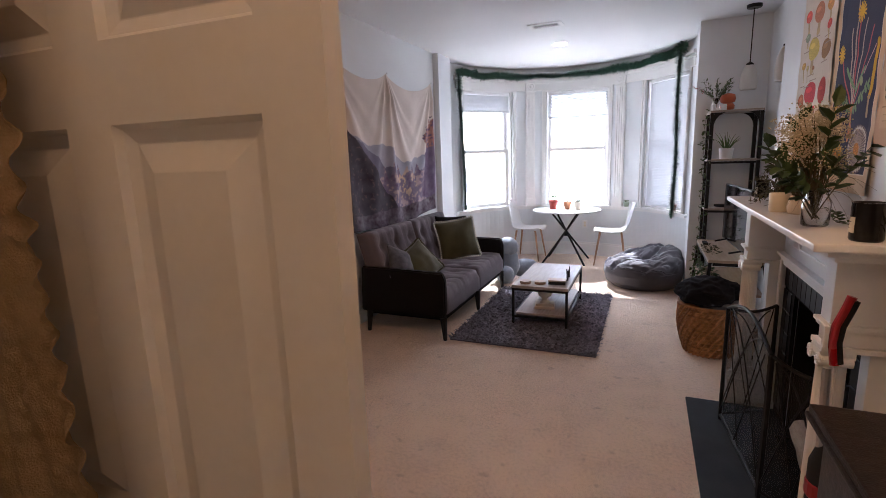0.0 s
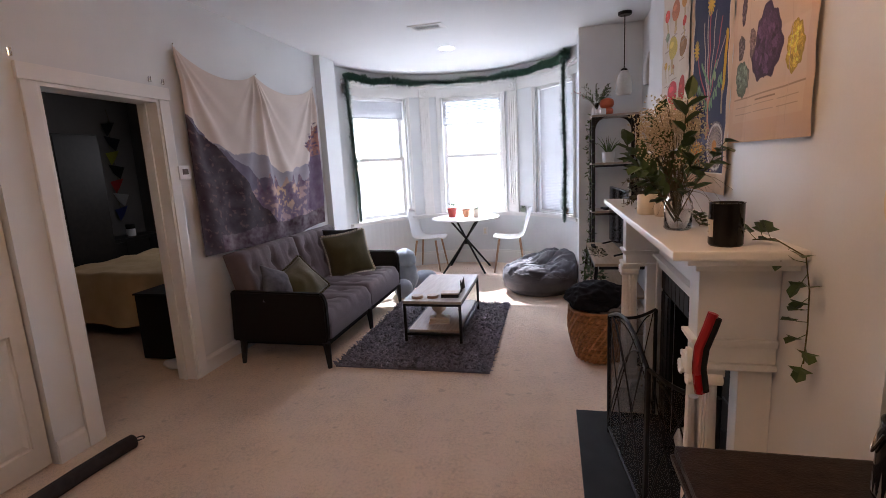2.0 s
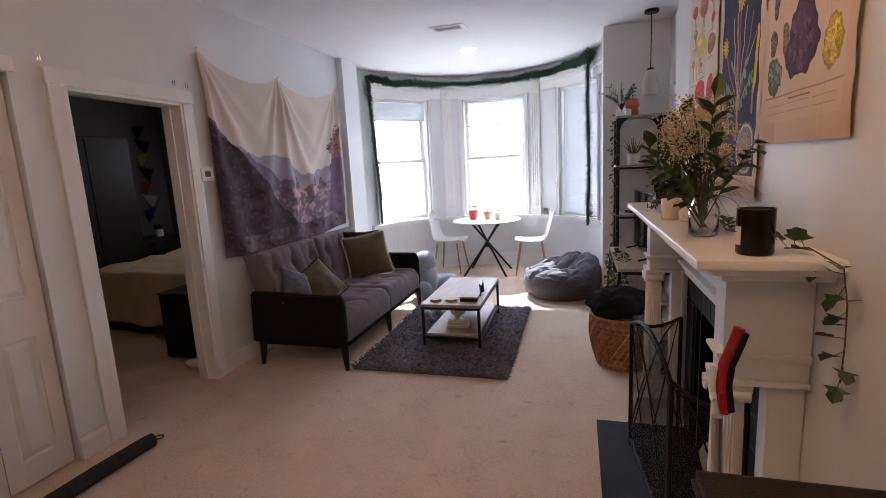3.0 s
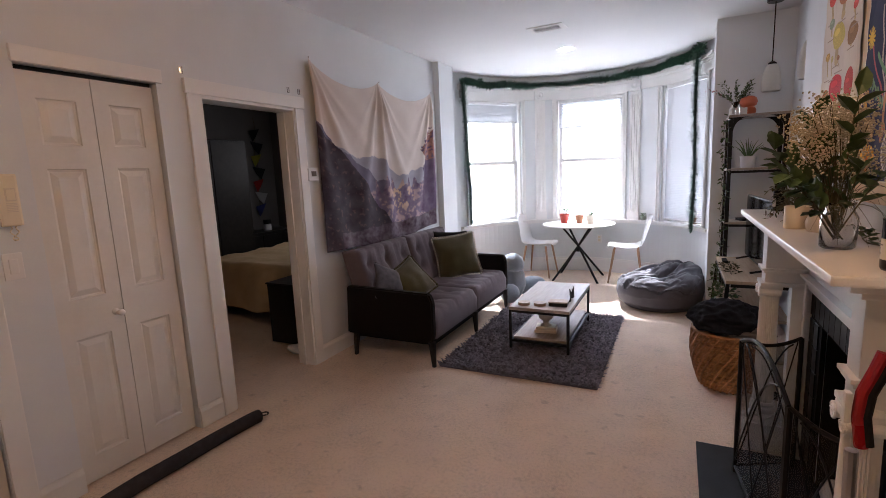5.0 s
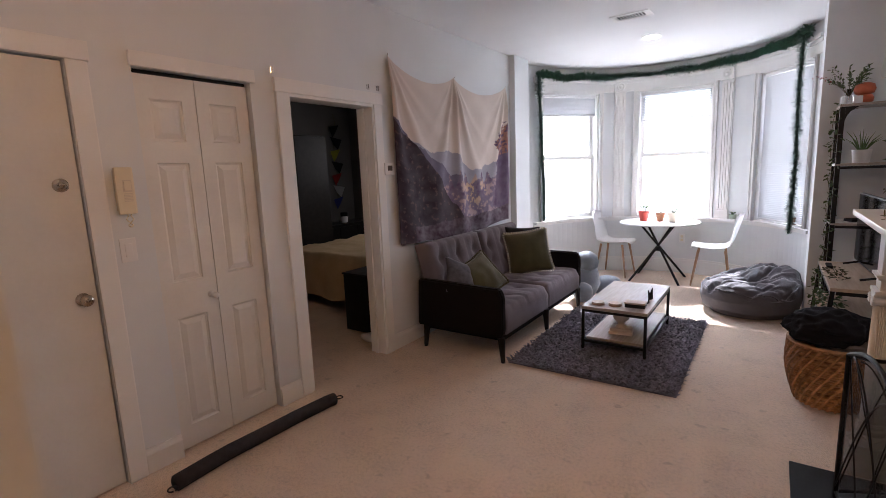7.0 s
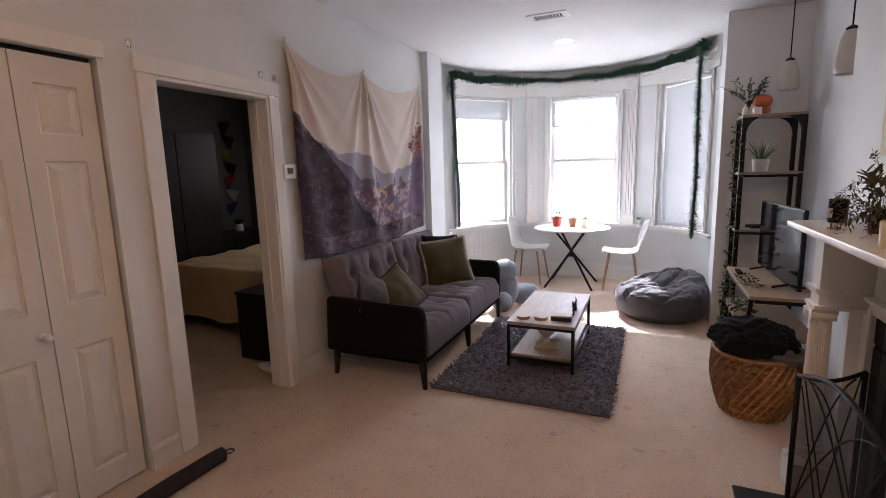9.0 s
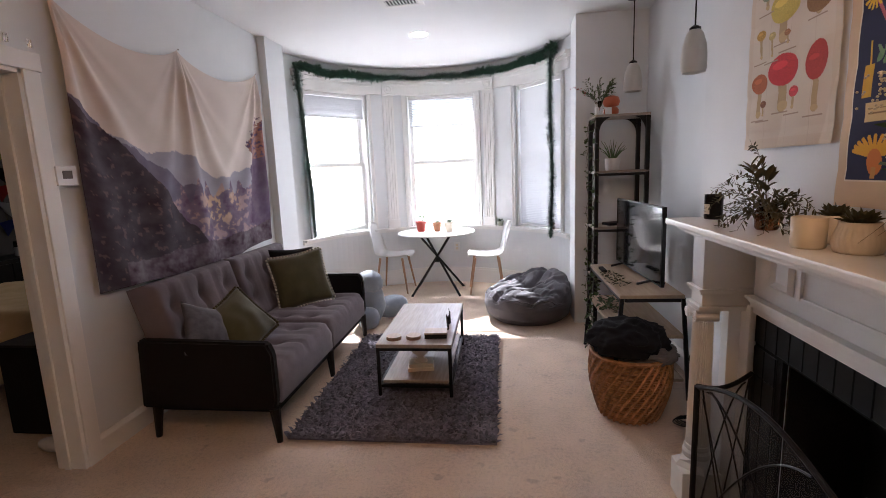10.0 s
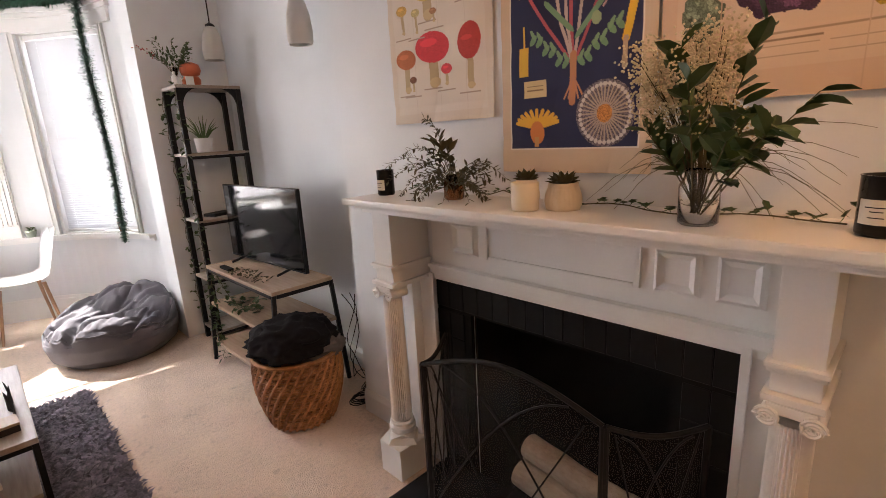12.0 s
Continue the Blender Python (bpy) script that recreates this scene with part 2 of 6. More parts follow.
GYPSO = mat("dried_blossom", (0.60, 0.53, 0.36), (0.48, 0.41, 0.26), 0.9, 40, 200, 0.3, 0.001)
TINSEL = mat("green_tinsel", (0.045, 0.120, 0.075), (0.085, 0.175, 0.12), 0.35, 40, 200, 0.2, 0.001, vary=0.65, island=True)
BLACKGLASS = mat("black_candle_glass", (0.008, 0.008, 0.009), (0.012, 0.012, 0.013), 0.08, 6, 60, 0.02, 0.001)
LABEL = mat("paper_label", (0.62, 0.57, 0.48), (0.56, 0.51, 0.42), 0.8, 8, 200, 0.1, 0.0005)
SCREENGLASS = mat("television_screen", (0.006, 0.006, 0.007), (0.008, 0.008, 0.009), 0.07, 6, 60, 0.003, 0.0002)
CHROME = mat("brushed_nickel", (0.55, 0.50, 0.44), (0.48, 0.43, 0.37), 0.25, 10, 100, 0.03, 0.0005, metal=1.0)
IVORY = mat("ivory_plastic", (0.78, 0.70, 0.54), (0.73, 0.65, 0.49), 0.45, 6, 60, 0.03, 0.001)
RED = mat("red_plastic", (0.32, 0.010, 0.014), (0.26, 0.008, 0.011), 0.3, 6, 60, 0.03, 0.001)
ALU = mat("pale_aluminium", (0.55, 0.55, 0.56), (0.5, 0.5, 0.51), 0.35, 9, 90, 0.03, 0.0005, metal=0.8)
SNAKE = mat("dark_grey_cord", (0.030, 0.028, 0.034), (0.045, 0.042, 0.05), 0.95, 30, 600, 0.6, 0.002)
DUVET = mat("cream_duvet", (0.70, 0.53, 0.31), (0.60, 0.44, 0.24), 0.9, 7, 200, 0.4, 0.003)
BLACKFAB = mat("black_fabric", (0.010, 0.010, 0.011), (0.015, 0.015, 0.016), 0.9, 10, 300, 0.3, 0.002)
BLIND = translucent("blind_slat", (0.62, 0.63, 0.65), 0.05)
FROST = translucent("frosted_glass", (0.72, 0.70, 0.66), 0.35)
CLEAR = glass("clear_glass")
PANE = glass("window_glass", rough=0.0)
BROWNGLASS = glass("brown_glass", (0.25, 0.09, 0.03))
PRINT = printed("printed_cloth")
TOWEL = mat("ochre_quilt", (0.58, 0.44, 0.26), (0.46, 0.33, 0.18), 0.95, 16, 300, 0.8, 0.004)


# ---- mesh helpers ----
def link_mesh(name, bm, material):
    me = bpy.data.meshes.new(name)
    bm.to_mesh(me)
    bm.free()
    me.materials.append(material)
    return me


def part(name, bm, material, parent, label="", smooth=False):
    me = link_mesh(name, bm, material)
    if smooth:
        me.polygons.foreach_set("use_smooth", [True] * len(me.polygons))
    ob = new(name, me)
    ob.parent = parent
    if label:
        ob["label"] = label
    return ob


def thing(name, label, category, at=(0, 0, 0), turn=0.0, group="", kind=""):
    ob = new(name)
    ob.empty_display_size = 0.1
    ob.matrix_basis = pose(*at, 0, 0, turn)
    return tagged(ob, label, category, group, kind)


def solo(name, bm, material, label, category, group="", kind="", smooth=False):
    """A thing that is one plain mesh."""
    ob = part(name, bm, material, None, "", smooth)
    return tagged(ob, label, category, group, kind)


def fixed(name, bm, material, label, smooth=False, parent=None):
    """A piece of the setting."""
    ob = part(name, bm, material, parent, label, smooth)
    return tagged(ob, label, "", "", "structure") if parent is None else ob


def box(bm, x0, x1, y0, y1, z0, z1, bevel=0.0, seg=2):
    made = bmesh.ops.create_cube(bm, size=1.0, matrix=Matrix.LocRotScale(((x0 + x1) / 2, (y0 + y1) / 2, (z0 + z1) / 2), None, (abs(x1 - x0), abs(y1 - y0), abs(z1 - z0))))
    if bevel:
        edges = list({e for v in made["verts"] for e in v.link_edges})
        bmesh.ops.bevel(bm, geom=edges, offset=bevel, segments=seg, affect="EDGES", profile=0.7)
    return bm


def boxes(*dims, bevel=0.0):
    bm = bmesh.new()
    for d in dims:
        box(bm, *d, bevel=bevel)
    return bm


def tube(bm, pts, radius, n=8, taper=None):
    """A round bar along points."""
    pts = [Vector(p) for p in pts]
    rings = []
    up = Vector((0, 0, 1))
    for i, p in enumerate(pts):
        d = (pts[min(i + 1, len(pts) - 1)] - pts[max(i - 1, 0)]).normalized()
        side = d.cross(up if abs(d.z) < 0.95 else Vector((1, 0, 0))).normalized()
        top = side.cross(d)
        r = radius if taper is None else radius + (taper - radius) * i / (len(pts) - 1)
        rings.append([bm.verts.new(p + r * (math.cos(a) * side + math.sin(a) * top)) for a in (2 * math.pi * k / n for k in range(n))])
    for a, b in zip(rings, rings[1:]):
        for k in range(n):
            bm.faces.new((a[k], a[(k + 1) % n], b[(k + 1) % n], b[k]))
    bm.faces.new(rings[0][::-1]), bm.faces.new(rings[-1])
    return bm


def lathe(bm, profile, n=24, centre=(0, 0), flute=0.0, flutes=0, cap=True):
    """Turned round the upright axis: profile of (radius, z)."""
    rings = []
    for r, z in profile:
        ring = []
        for k in range(n):
            a = 2 * math.pi * k / n
            rr = r * (1 - flute * abs(math.sin(flutes * a / 2))) if flutes else r
            ring.append(bm.verts.new((centre[0] + rr * math.cos(a), centre[1] + rr * math.sin(a), z)))
        rings.append(ring)
    for a, b in zip(rings, rings[1:]):
        for k in range(n):
            bm.faces.new((a[k], a[(k + 1) % n], b[(k + 1) % n], b[k]))
    if cap:
        bm.faces.new(rings[0][::-1]), bm.faces.new(rings[-1])
    return bm


def grid(bm, nu, nv, f):
    """A sheet: f(u, v) for u, v from 0 to 1."""
    vs = [[bm.verts.new(f(i / nu, j / nv)) for j in range(nv + 1)] for i in range(nu + 1)]
    for i in range(nu):
        for j in range(nv):
            bm.faces.new((vs[i][j], vs[i + 1][j], vs[i + 1][j + 1], vs[i][j + 1]))
    return bm


def blob(bm, centre, size, n=3, rough=0.0, seed=0.0, turn=None):
    """A soft rounded lump."""
    made = bmesh.ops.create_icosphere(bm, subdivisions=n, radius=1.0)
    for v in made["verts"]:
        d = v.co.normalized()
        k = 1 + rough * noise.noise(d * 2.2 + Vector((seed, seed * 1.7, 0))) + rough * 0.5 * noise.noise(d * 5 + Vector((0, seed, seed)))
        v.co = Vector((d.x * size[0], d.y * size[1], d.z * size[2])) * k
        if turn:
            v.co = turn @ v.co
        v.co += Vector(centre)
    return bm


def leaf_quad(bm, base, tip, width, lobes=False):
    """One leaf, folded a little along its rib."""
    base, tip = Vector(base), Vector(tip)
    d = tip - base
    side = d.cross(Vector((0.3, 0.2, 1))).normalized() * width
    up = side.cross(d).normalized() * width * 0.35
    mid1, mid2 = base + d * 0.35, base + d * 0.7
    if lobes:
        pts = [base, mid1 * 0.5 + base * 0.5 + side * 1.25, mid1 + side * 0.65, mid2 + side * 0.75, tip, mid2 - side * 0.75, mid1 - side * 0.65, mid1 * 0.5 + base * 0.5 - side * 1.25]
    else:
        pts = [base, base + d * 0.15 + side * 0.55, mid1 + side, mid2 + side * 0.8, tip, mid2 - side * 0.8, mid1 - side, base + d * 0.15 - side * 0.55]
    ring = [bm.verts.new(p + (up if 0 < i < 8 and i != 4 else Vector())) for i, p in enumerate(pts)]
    rib = [bm.verts.new(base + d * k) for k in (0.15, 0.4, 0.7)]
    for a, b, c, e in ((0, 1, None, 0), (7, 0, None, 0)):
        bm.faces.new((ring[a], ring[b], rib[0]))
    for a, b, i, j in ((1, 2, 0, 1), (2, 3, 1, 2)):
        bm.faces.new((ring[a], ring[b], rib[j], rib[i]))
    bm.faces.new((ring[3], ring[4], rib[2]))
    bm.faces.new((ring[4], ring[5], rib[2]))
    for a, b, i, j in ((5, 6, 2, 1), (6, 7, 1, 0)):
        bm.faces.new((ring[a], ring[b], rib[j], rib[i]))
    return bm


def rnd(a, b):
    return random.uniform(a, b)


def bay_wall(bm, a0, a1, z0, z1, r0=BR, r1=BR + 0.22, step=3.0):
    """A stretch of curved wall."""
    n = max(1, round((a1 - a0) / step))
    rows = []
    for i in range(n + 1):
        a = a0 + (a1 - a0) * i / n
        rows.append([bm.verts.new(bay(a, r, z)) for r, z in ((r0, z0), (r1, z0), (r1, z1), (r0, z1))])
    for p, q in zip(rows, rows[1:]):
        for k in range(4):
            bm.faces.new((p[k], q[k], q[(k + 1) % 4], p[(k + 1) % 4]))
    bm.faces.new(rows[0]), bm.faces.new(rows[-1][::-1])
    return bm


# ---- the large structure ----
fixed("floor", boxes((-3.4, 3.7, -0.9, 7.85, -0.10, 0.0)), CARPET, "worn beige wall-to-wall carpet with small stains")
bm = boxes((-3.4, 3.7, -0.9, 6.17, CEIL, CEIL + 0.1), (-3.4, -0.28, 6.17, 6.6, CEIL, CEIL + 0.1))
ring = [bm.verts.new(bay(a, BR + 0.21, CEIL)) for a in range(0, 181, 5)]
top = [bm.verts.new(v.co + Vector((0, 0, 0.1))) for v in ring]
bm.faces.new(ring[::-1]), bm.faces.new(top)
for k in range(len(ring) - 1):
    bm.faces.new((ring[k], ring[k + 1], top[k + 1], top[k]))
fixed("ceiling", bm, CEILING, "smooth white painted plaster ceiling")

ENTRY, CLOSET, BED = (0.66, 1.503, 2.025), (1.775, 2.415, 2.035), (2.665, 3.462, 2.005)   # from y, to y, height
bm = bmesh.new()
y = -0.9
for y0, y1, h in (ENTRY, CLOSET, BED):
    box(bm, -0.13, 0, y, y0, 0, CEIL)
    box(bm, -0.13, 0, y0, y1, h, CEIL)
    y = y1
box(bm, -0.13, 0, y, 5.80, 0, CEIL)
fixed("wall_west", bm, WALL, "pale grey painted plaster wall with three doors")

# piers on both sides of the bay, and the bay itself
fixed("wall_pier_west", boxes((-0.13, 0.075, 5.80, 6.17, 0, CEIL)), WALL, "narrow plaster pier beside the bay")
fixed("wall_pier_east", boxes((2.865, 3.70, 5.87, 6.17, 0, CEIL)), WALL, "plaster pier between bay and alcove")
bm = bmesh.new()
bay_wall(bm, 0, 180, 0, SILL - 0.03)
bay_wall(bm, 0, 180, HEAD, CEIL)
edges = [0] + [a for w in sorted(WINDOWS) for a in w] + [180]
for a0, a1 in zip(edges[::2], edges[1::2]):
    bay_wall(bm, a0, a1, SILL - 0.03, HEAD)
fixed("wall_bay", bm, WALL, "curved plaster wall of the round bay", smooth=False)

fixed("wall_east", boxes((3.47, 3.60, -0.9, 5.87, 0, CEIL)), WALL, "pale grey painted plaster wall")
FIRE_X = 3.188
bm = boxes((FIRE_X, 3.47, 1.60, 2.36, 0, CEIL), (FIRE_X, 3.47, 3.13, 3.945, 0, CEIL), (FIRE_X, 3.47, 2.36, 3.13, 0.75, CEIL))
fixed("chimney_breast", bm, WALL, "pale painted chimney breast around the fireplace")
fixed("wall_south", boxes((-0.13, 3.6, -0.9, -0.78, 0, CEIL)), WALL, "plain painted wall behind the camera")
fixed("wall_lobby", boxes((0.0, 1.35, 0.50, 0.60, 0, CEIL), (1.25, 1.35, -0.78, -0.15, 0, CEIL), (1.25, 1.35, -0.15, 0.50, 2.05, CEIL)), WALL, "plain painted lobby wall with a doorway")

# made-up pale ground: brightens the lower windows and bounces sun onto the ceiling
fixed("ground", boxes((-400, 400, 7.95, 400, -3.3, -3.2)), mat("pale_ground_sheet", (0.42, 0.41, 0.39), (0.34, 0.33, 0.32), 0.9, 0.5, 8, 0.3, 0.01), "pale ground sheet outside the bay, added to bounce sunlight")

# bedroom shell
fixed("wall_bedroom", boxes((-3.4, -3.28, 1.2, 6.6, 0, CEIL), (-3.28, -0.13, 6.48, 6.6, 0, CEIL), (-3.28, -0.13, 1.2, 1.32, 0, CEIL)), SHADEDWALL, "grey bedroom walls, coloured darker for the dim room")
fixed("wall_closet", boxes((-0.75, -0.13, 1.66, 1.70, 0, CEIL), (-0.75, -0.13, 2.50, 2.54, 0, CEIL), (-0.79, -0.75, 1.66, 2.54, 0, CEIL)), SHADEDWALL, "closet walls in the same shade-darkened colour")


# ---- trim ----
def casing(name, y0, y1, h, w=0.085, d=0.022, x=0.0):
    bm = boxes((x + 0.001, x + d, y0 - w, y0, 0, h), (x + 0.001, x + d, y1, y1 + w, 0, h), bevel=0.006)
    box(bm, x + 0.001, x + d + 0.004, y0 - w - 0.01, y1 + w + 0.01, h, h + w, 0.006)
    return fixed(name, bm, TRIM, "white painted door casing")


casing("trim_entry", *ENTRY)
fixed("trim_closet", box(bmesh.new(), 0.001, 0.024, CLOSET[0] - 0.012, CLOSET[1] + 0.022, CLOSET[2], CLOSET[2] + 0.072, 0.005), TRIM, "white painted head board above the closet")
casing("trim_bedroom", *BED)
fixed("trim_jamb", boxes((-0.15, 0.012, BED[0] - 0.001, BED[0] + 0.02, 0, BED[2]), (-0.15, 0.012, BED[1] - 0.02, BED[1] + 0.001, 0, BED[2]), (-0.15, 0.012, BED[0], BED[1], BED[2] - 0.02, BED[2] + 0.001), (-0.10, -0.07, BED[1] - 0.032, BED[1] - 0.02, 0, BED[2] - 0.02), bevel=0.002), TRIM, "white painted door jamb with a stop")


def baseboard(name, x0, y0, x1, y1, h=0.13, d=0.016):
    """A skirting along one wall; the room lies to the left of the way from the first point to the second."""
    a, b = Vector((x0, y0, 0)), Vector((x1, y1, 0))
    n = Vector((-(b - a).y, (b - a).x, 0)).normalized()
    bm = bmesh.new()
    prof = ((0.001, 0.0), (d, 0.0), (d, h - 0.03), (d * 0.6, h - 0.012), (d * 0.45, h), (0.001, h))
    rows = [[bm.verts.new(p + n * q + Vector((0, 0, z))) for q, z in prof] for p in (a, b)]
    for k in range(len(prof)):
        bm.faces.new((rows[0][k], rows[1][k], rows[1][(k + 1) % 6], rows[0][(k + 1) % 6]))
    bm.faces.new(rows[0]), bm.faces.new(rows[1][::-1])
    bmesh.ops.recalc_face_normals(bm, faces=bm.faces)
    return fixed(name, bm, TRIM, "white painted skirting board")


baseboard("baseboard", 0, 5.80, 0, BED[1] + 0.087)
baseboard("baseboard", 0, BED[0] - 0.087, 0, CLOSET[1] + 0.002)
baseboard("baseboard", 0, CLOSET[0] - 0.002, 0, ENTRY[1] + 0.087)
baseboard("baseboard", 2.865, 5.87, 3.47, 5.87)
baseboard("baseboard", 3.47, 3.945, 3.47, 5.87)
baseboard("baseboard", FIRE_X, 3.55, FIRE_X, 3.945)
baseboard("baseboard", FIRE_X, 1.60, FIRE_X, 1.80)
bm = bmesh.new()
bay_wall(bm, 1, 179, 0, 0.17, BR - 0.02, BR - 0.001)
bay_wall(bm, 1, 179, 0.17, 0.195, BR - 0.012, BR - 0.001)
fixed("baseboard_bay", bm, TRIM, "tall white curved skirting board")

# curved head, sill and apron of the bay
bm = bmesh.new()
bay_wall(bm, 14, 166, HEAD, HEAD + 0.10, BR - 0.022, BR - 0.001)
bay_wall(bm, 13, 167, HEAD + 0.10, HEAD + 0.135, BR - 0.035, BR - 0.001)
bay_wall(bm, 13, 167, HEAD + 0.135, HEAD + 0.17, BR - 0.055, BR - 0.001)
fixed("trim_bay_head", bm, TRIM, "white moulded head above the bay windows")
bm = bmesh.new()
bay_wall(bm, 12, 168, SILL - 0.03, SILL, BR - 0.055, BR - 0.001)
bay_wall(bm, 12, 168, SILL - 0.055, SILL - 0.03, BR - 0.02, BR - 0.001)
fixed("window_sill", bm, TRIM, "continuous curved white window sill")
for a0, a1 in WINDOWS:
    bm = bmesh.new()
    for s, e in ((a0, -1), (a1, 1)):
        for k0, k1, r in ((0, 1.9, 0.014), (0, 0.5, 0.022), (1.4, 1.9, 0.026)):
            lo, hi = sorted((s + e * k0, s + e * k1))
            bay_wall(bm, lo, hi, SILL, HEAD, BR - r, BR - 0.001, 2.0)
    bay_wall(bm, a0, a1, HEAD - 0.012, HEAD, BR - 0.020, BR - 0.001, 2.0)
    fixed("trim_window", bm, TRIM, "white moulded window casing")


def fluted_post(mid_angle):
    """A fluted pilaster between windows, with a bull's-eye block at its head."""
    ob = thing("trim_pilaster", "white fluted pilaster with a bull's-eye block", "pilaster", kind="structure")
    bm = bmesh.new()
    bay_wall(bm, mid_angle - 2.7, mid_angle + 2.7, SILL, HEAD - 0.01, BR - 0.022, BR - 0.001, 2.0)
    for k in range(4):
        c = mid_angle - 1.95 + 1.3 * k
        bay_wall(bm, c - 0.42, c + 0.42, SILL + 0.12, HEAD - 0.05, BR - 0.034, BR - 0.0215, 1.0)
    part("shaft", bm, TRIM, ob)
    part("plinth", bay_wall(bmesh.new(), mid_angle - 3.0, mid_angle + 3.0, SILL, SILL + 0.11, BR - 0.040, BR - 0.0005, 2.0), TRIM, ob)
    block = part("corner_block", bay_wall(bmesh.new(), mid_angle - 3.0, mid_angle + 3.0, HEAD - 0.012, HEAD + 0.125, BR - 0.052, BR - 0.0005, 2.0), TRIM, ob)
    bm = lathe(bmesh.new(), ((0.052, 0.0), (0.052, 0.006), (0.040, 0.010), (0.034, 0.003), (0.022, 0.003), (0.016, 0.011), (0.004, 0.013)), 24)
    bmesh.ops.transform(bm, verts=bm.verts, matrix=Matrix.Translation(bay(mid_angle, BR - 0.0515, HEAD + 0.058)) @ pose(0, 0, 0, 0, 0, mid_angle + 90) @ pose(0, 0, 0, -90, 0, 0))
    part("bulls_eye", bm, TRIM, block, smooth=True)
    return ob


for angle in (115.6, 65.6):
    fluted_post(angle)


# windows: jambs, two sashes, panes and blinds
def window(name, a0, a1, tilt, drop, depth):
    ob = thing(name, "white double-hung window with " + ("fully" if drop < 1 else "partly") + " lowered blinds", "window", kind="structure")
    mid = (a0 + a1) / 2
    r = BR * math.cos(radians((a1 - a0) / 2))     # chord
    half = BR * math.sin(radians((a1 - a0) / 2))
    ob.matrix_basis = Matrix.Translation(bay(mid, r, 0)) @ pose(0, 0, 0, 0, 0, mid - 90)
    # local: x along the window, y outwards
    out0 = 0.062
    bm = boxes((-half - 0.05, -half + 0.022, 0.022, out0 + 0.13, SILL - 0.03, HEAD), (half - 0.022, half + 0.05, 0.022, out0 + 0.13, SILL - 0.03, HEAD), (-half, half, 0.022, out0 + 0.13, HEAD - 0.022, HEAD + 0.02), (-half, half, 0.022, out0 + 0.16, SILL - 0.04, SILL + 0.012), bevel=0.003)
    part("window_frame", bm, TRIM, ob)
    mz = (SILL + HEAD) / 2 - 0.01
    for i, (z0, z1, yo) in enumerate(((SILL + 0.012, mz + 0.02, out0 + 0.03), (mz - 0.02, HEAD - 0.022, out0 + 0.065))):
        w = half - 0.022
        bm = boxes((-w, -w + 0.045, yo, yo + 0.032, z0, z1), (w - 0.045, w, yo, yo + 0.032, z0, z1), (-w + 0.045, w - 0.045, yo, yo + 0.032, z0, z0 + 0.05), (-w + 0.045, w - 0.045, yo, yo + 0.032, z1 - 0.045, z1), bevel=0.003)
        sash = part("sash", bm, TRIM, ob)
        pane = part("pane", boxes((-w + 0.045, w - 0.045, yo + 0.013, yo + 0.017, z0 + 0.05, z1 - 0.045)), PANE, sash)
        pane.visible_shadow = False
    # blind
    w = half - 0.035
    by = out0 - 0.012
    part("blind_headrail", boxes((-w, w, by - 0.018, by + 0.018, HEAD - 0.06, HEAD - 0.024), bevel=0.003), WHITEPLASTIC, ob)
    slat = bmesh.new()
    d = depth / 2
    grid(slat, 1, 3, lambda u, v: Vector(((2 * u - 1) * w, (2 * v - 1) * d * math.cos(tilt), (2 * v - 1) * d * math.sin(tilt) + 0.0018 * (1 - (2 * v - 1) ** 2))))
    me = link_mesh("slat", slat, BLIND)
    z = HEAD - 0.075
    while z > drop:
        s = new("slat", me)
        s.parent = ob
        s.location = (rnd(-0.001, 0.001), by, z)
        z -= 0.0205
    part("blind_bottom_rail", boxes((-w, w, by - 0.012, by + 0.012, z, z + 0.014), bevel=0.003), WHITEPLASTIC, ob)
    for x in (-w * 0.72, w * 0.72):
        part("ladder_cord", tube(bmesh.new(), ((x, by, z), (x, by, HEAD - 0.06)), 0.0012, 4), WHITEPLASTIC, ob)
    return ob


window("window_1", *WINDOWS[0], radians(-62), 2.14, 0.0225)
window("window_2", *WINDOWS[1], radians(50), 2.04, 0.0225)
window("window_3", *WINDOWS[2], radians(-66), SILL + 0.03, 0.0225)


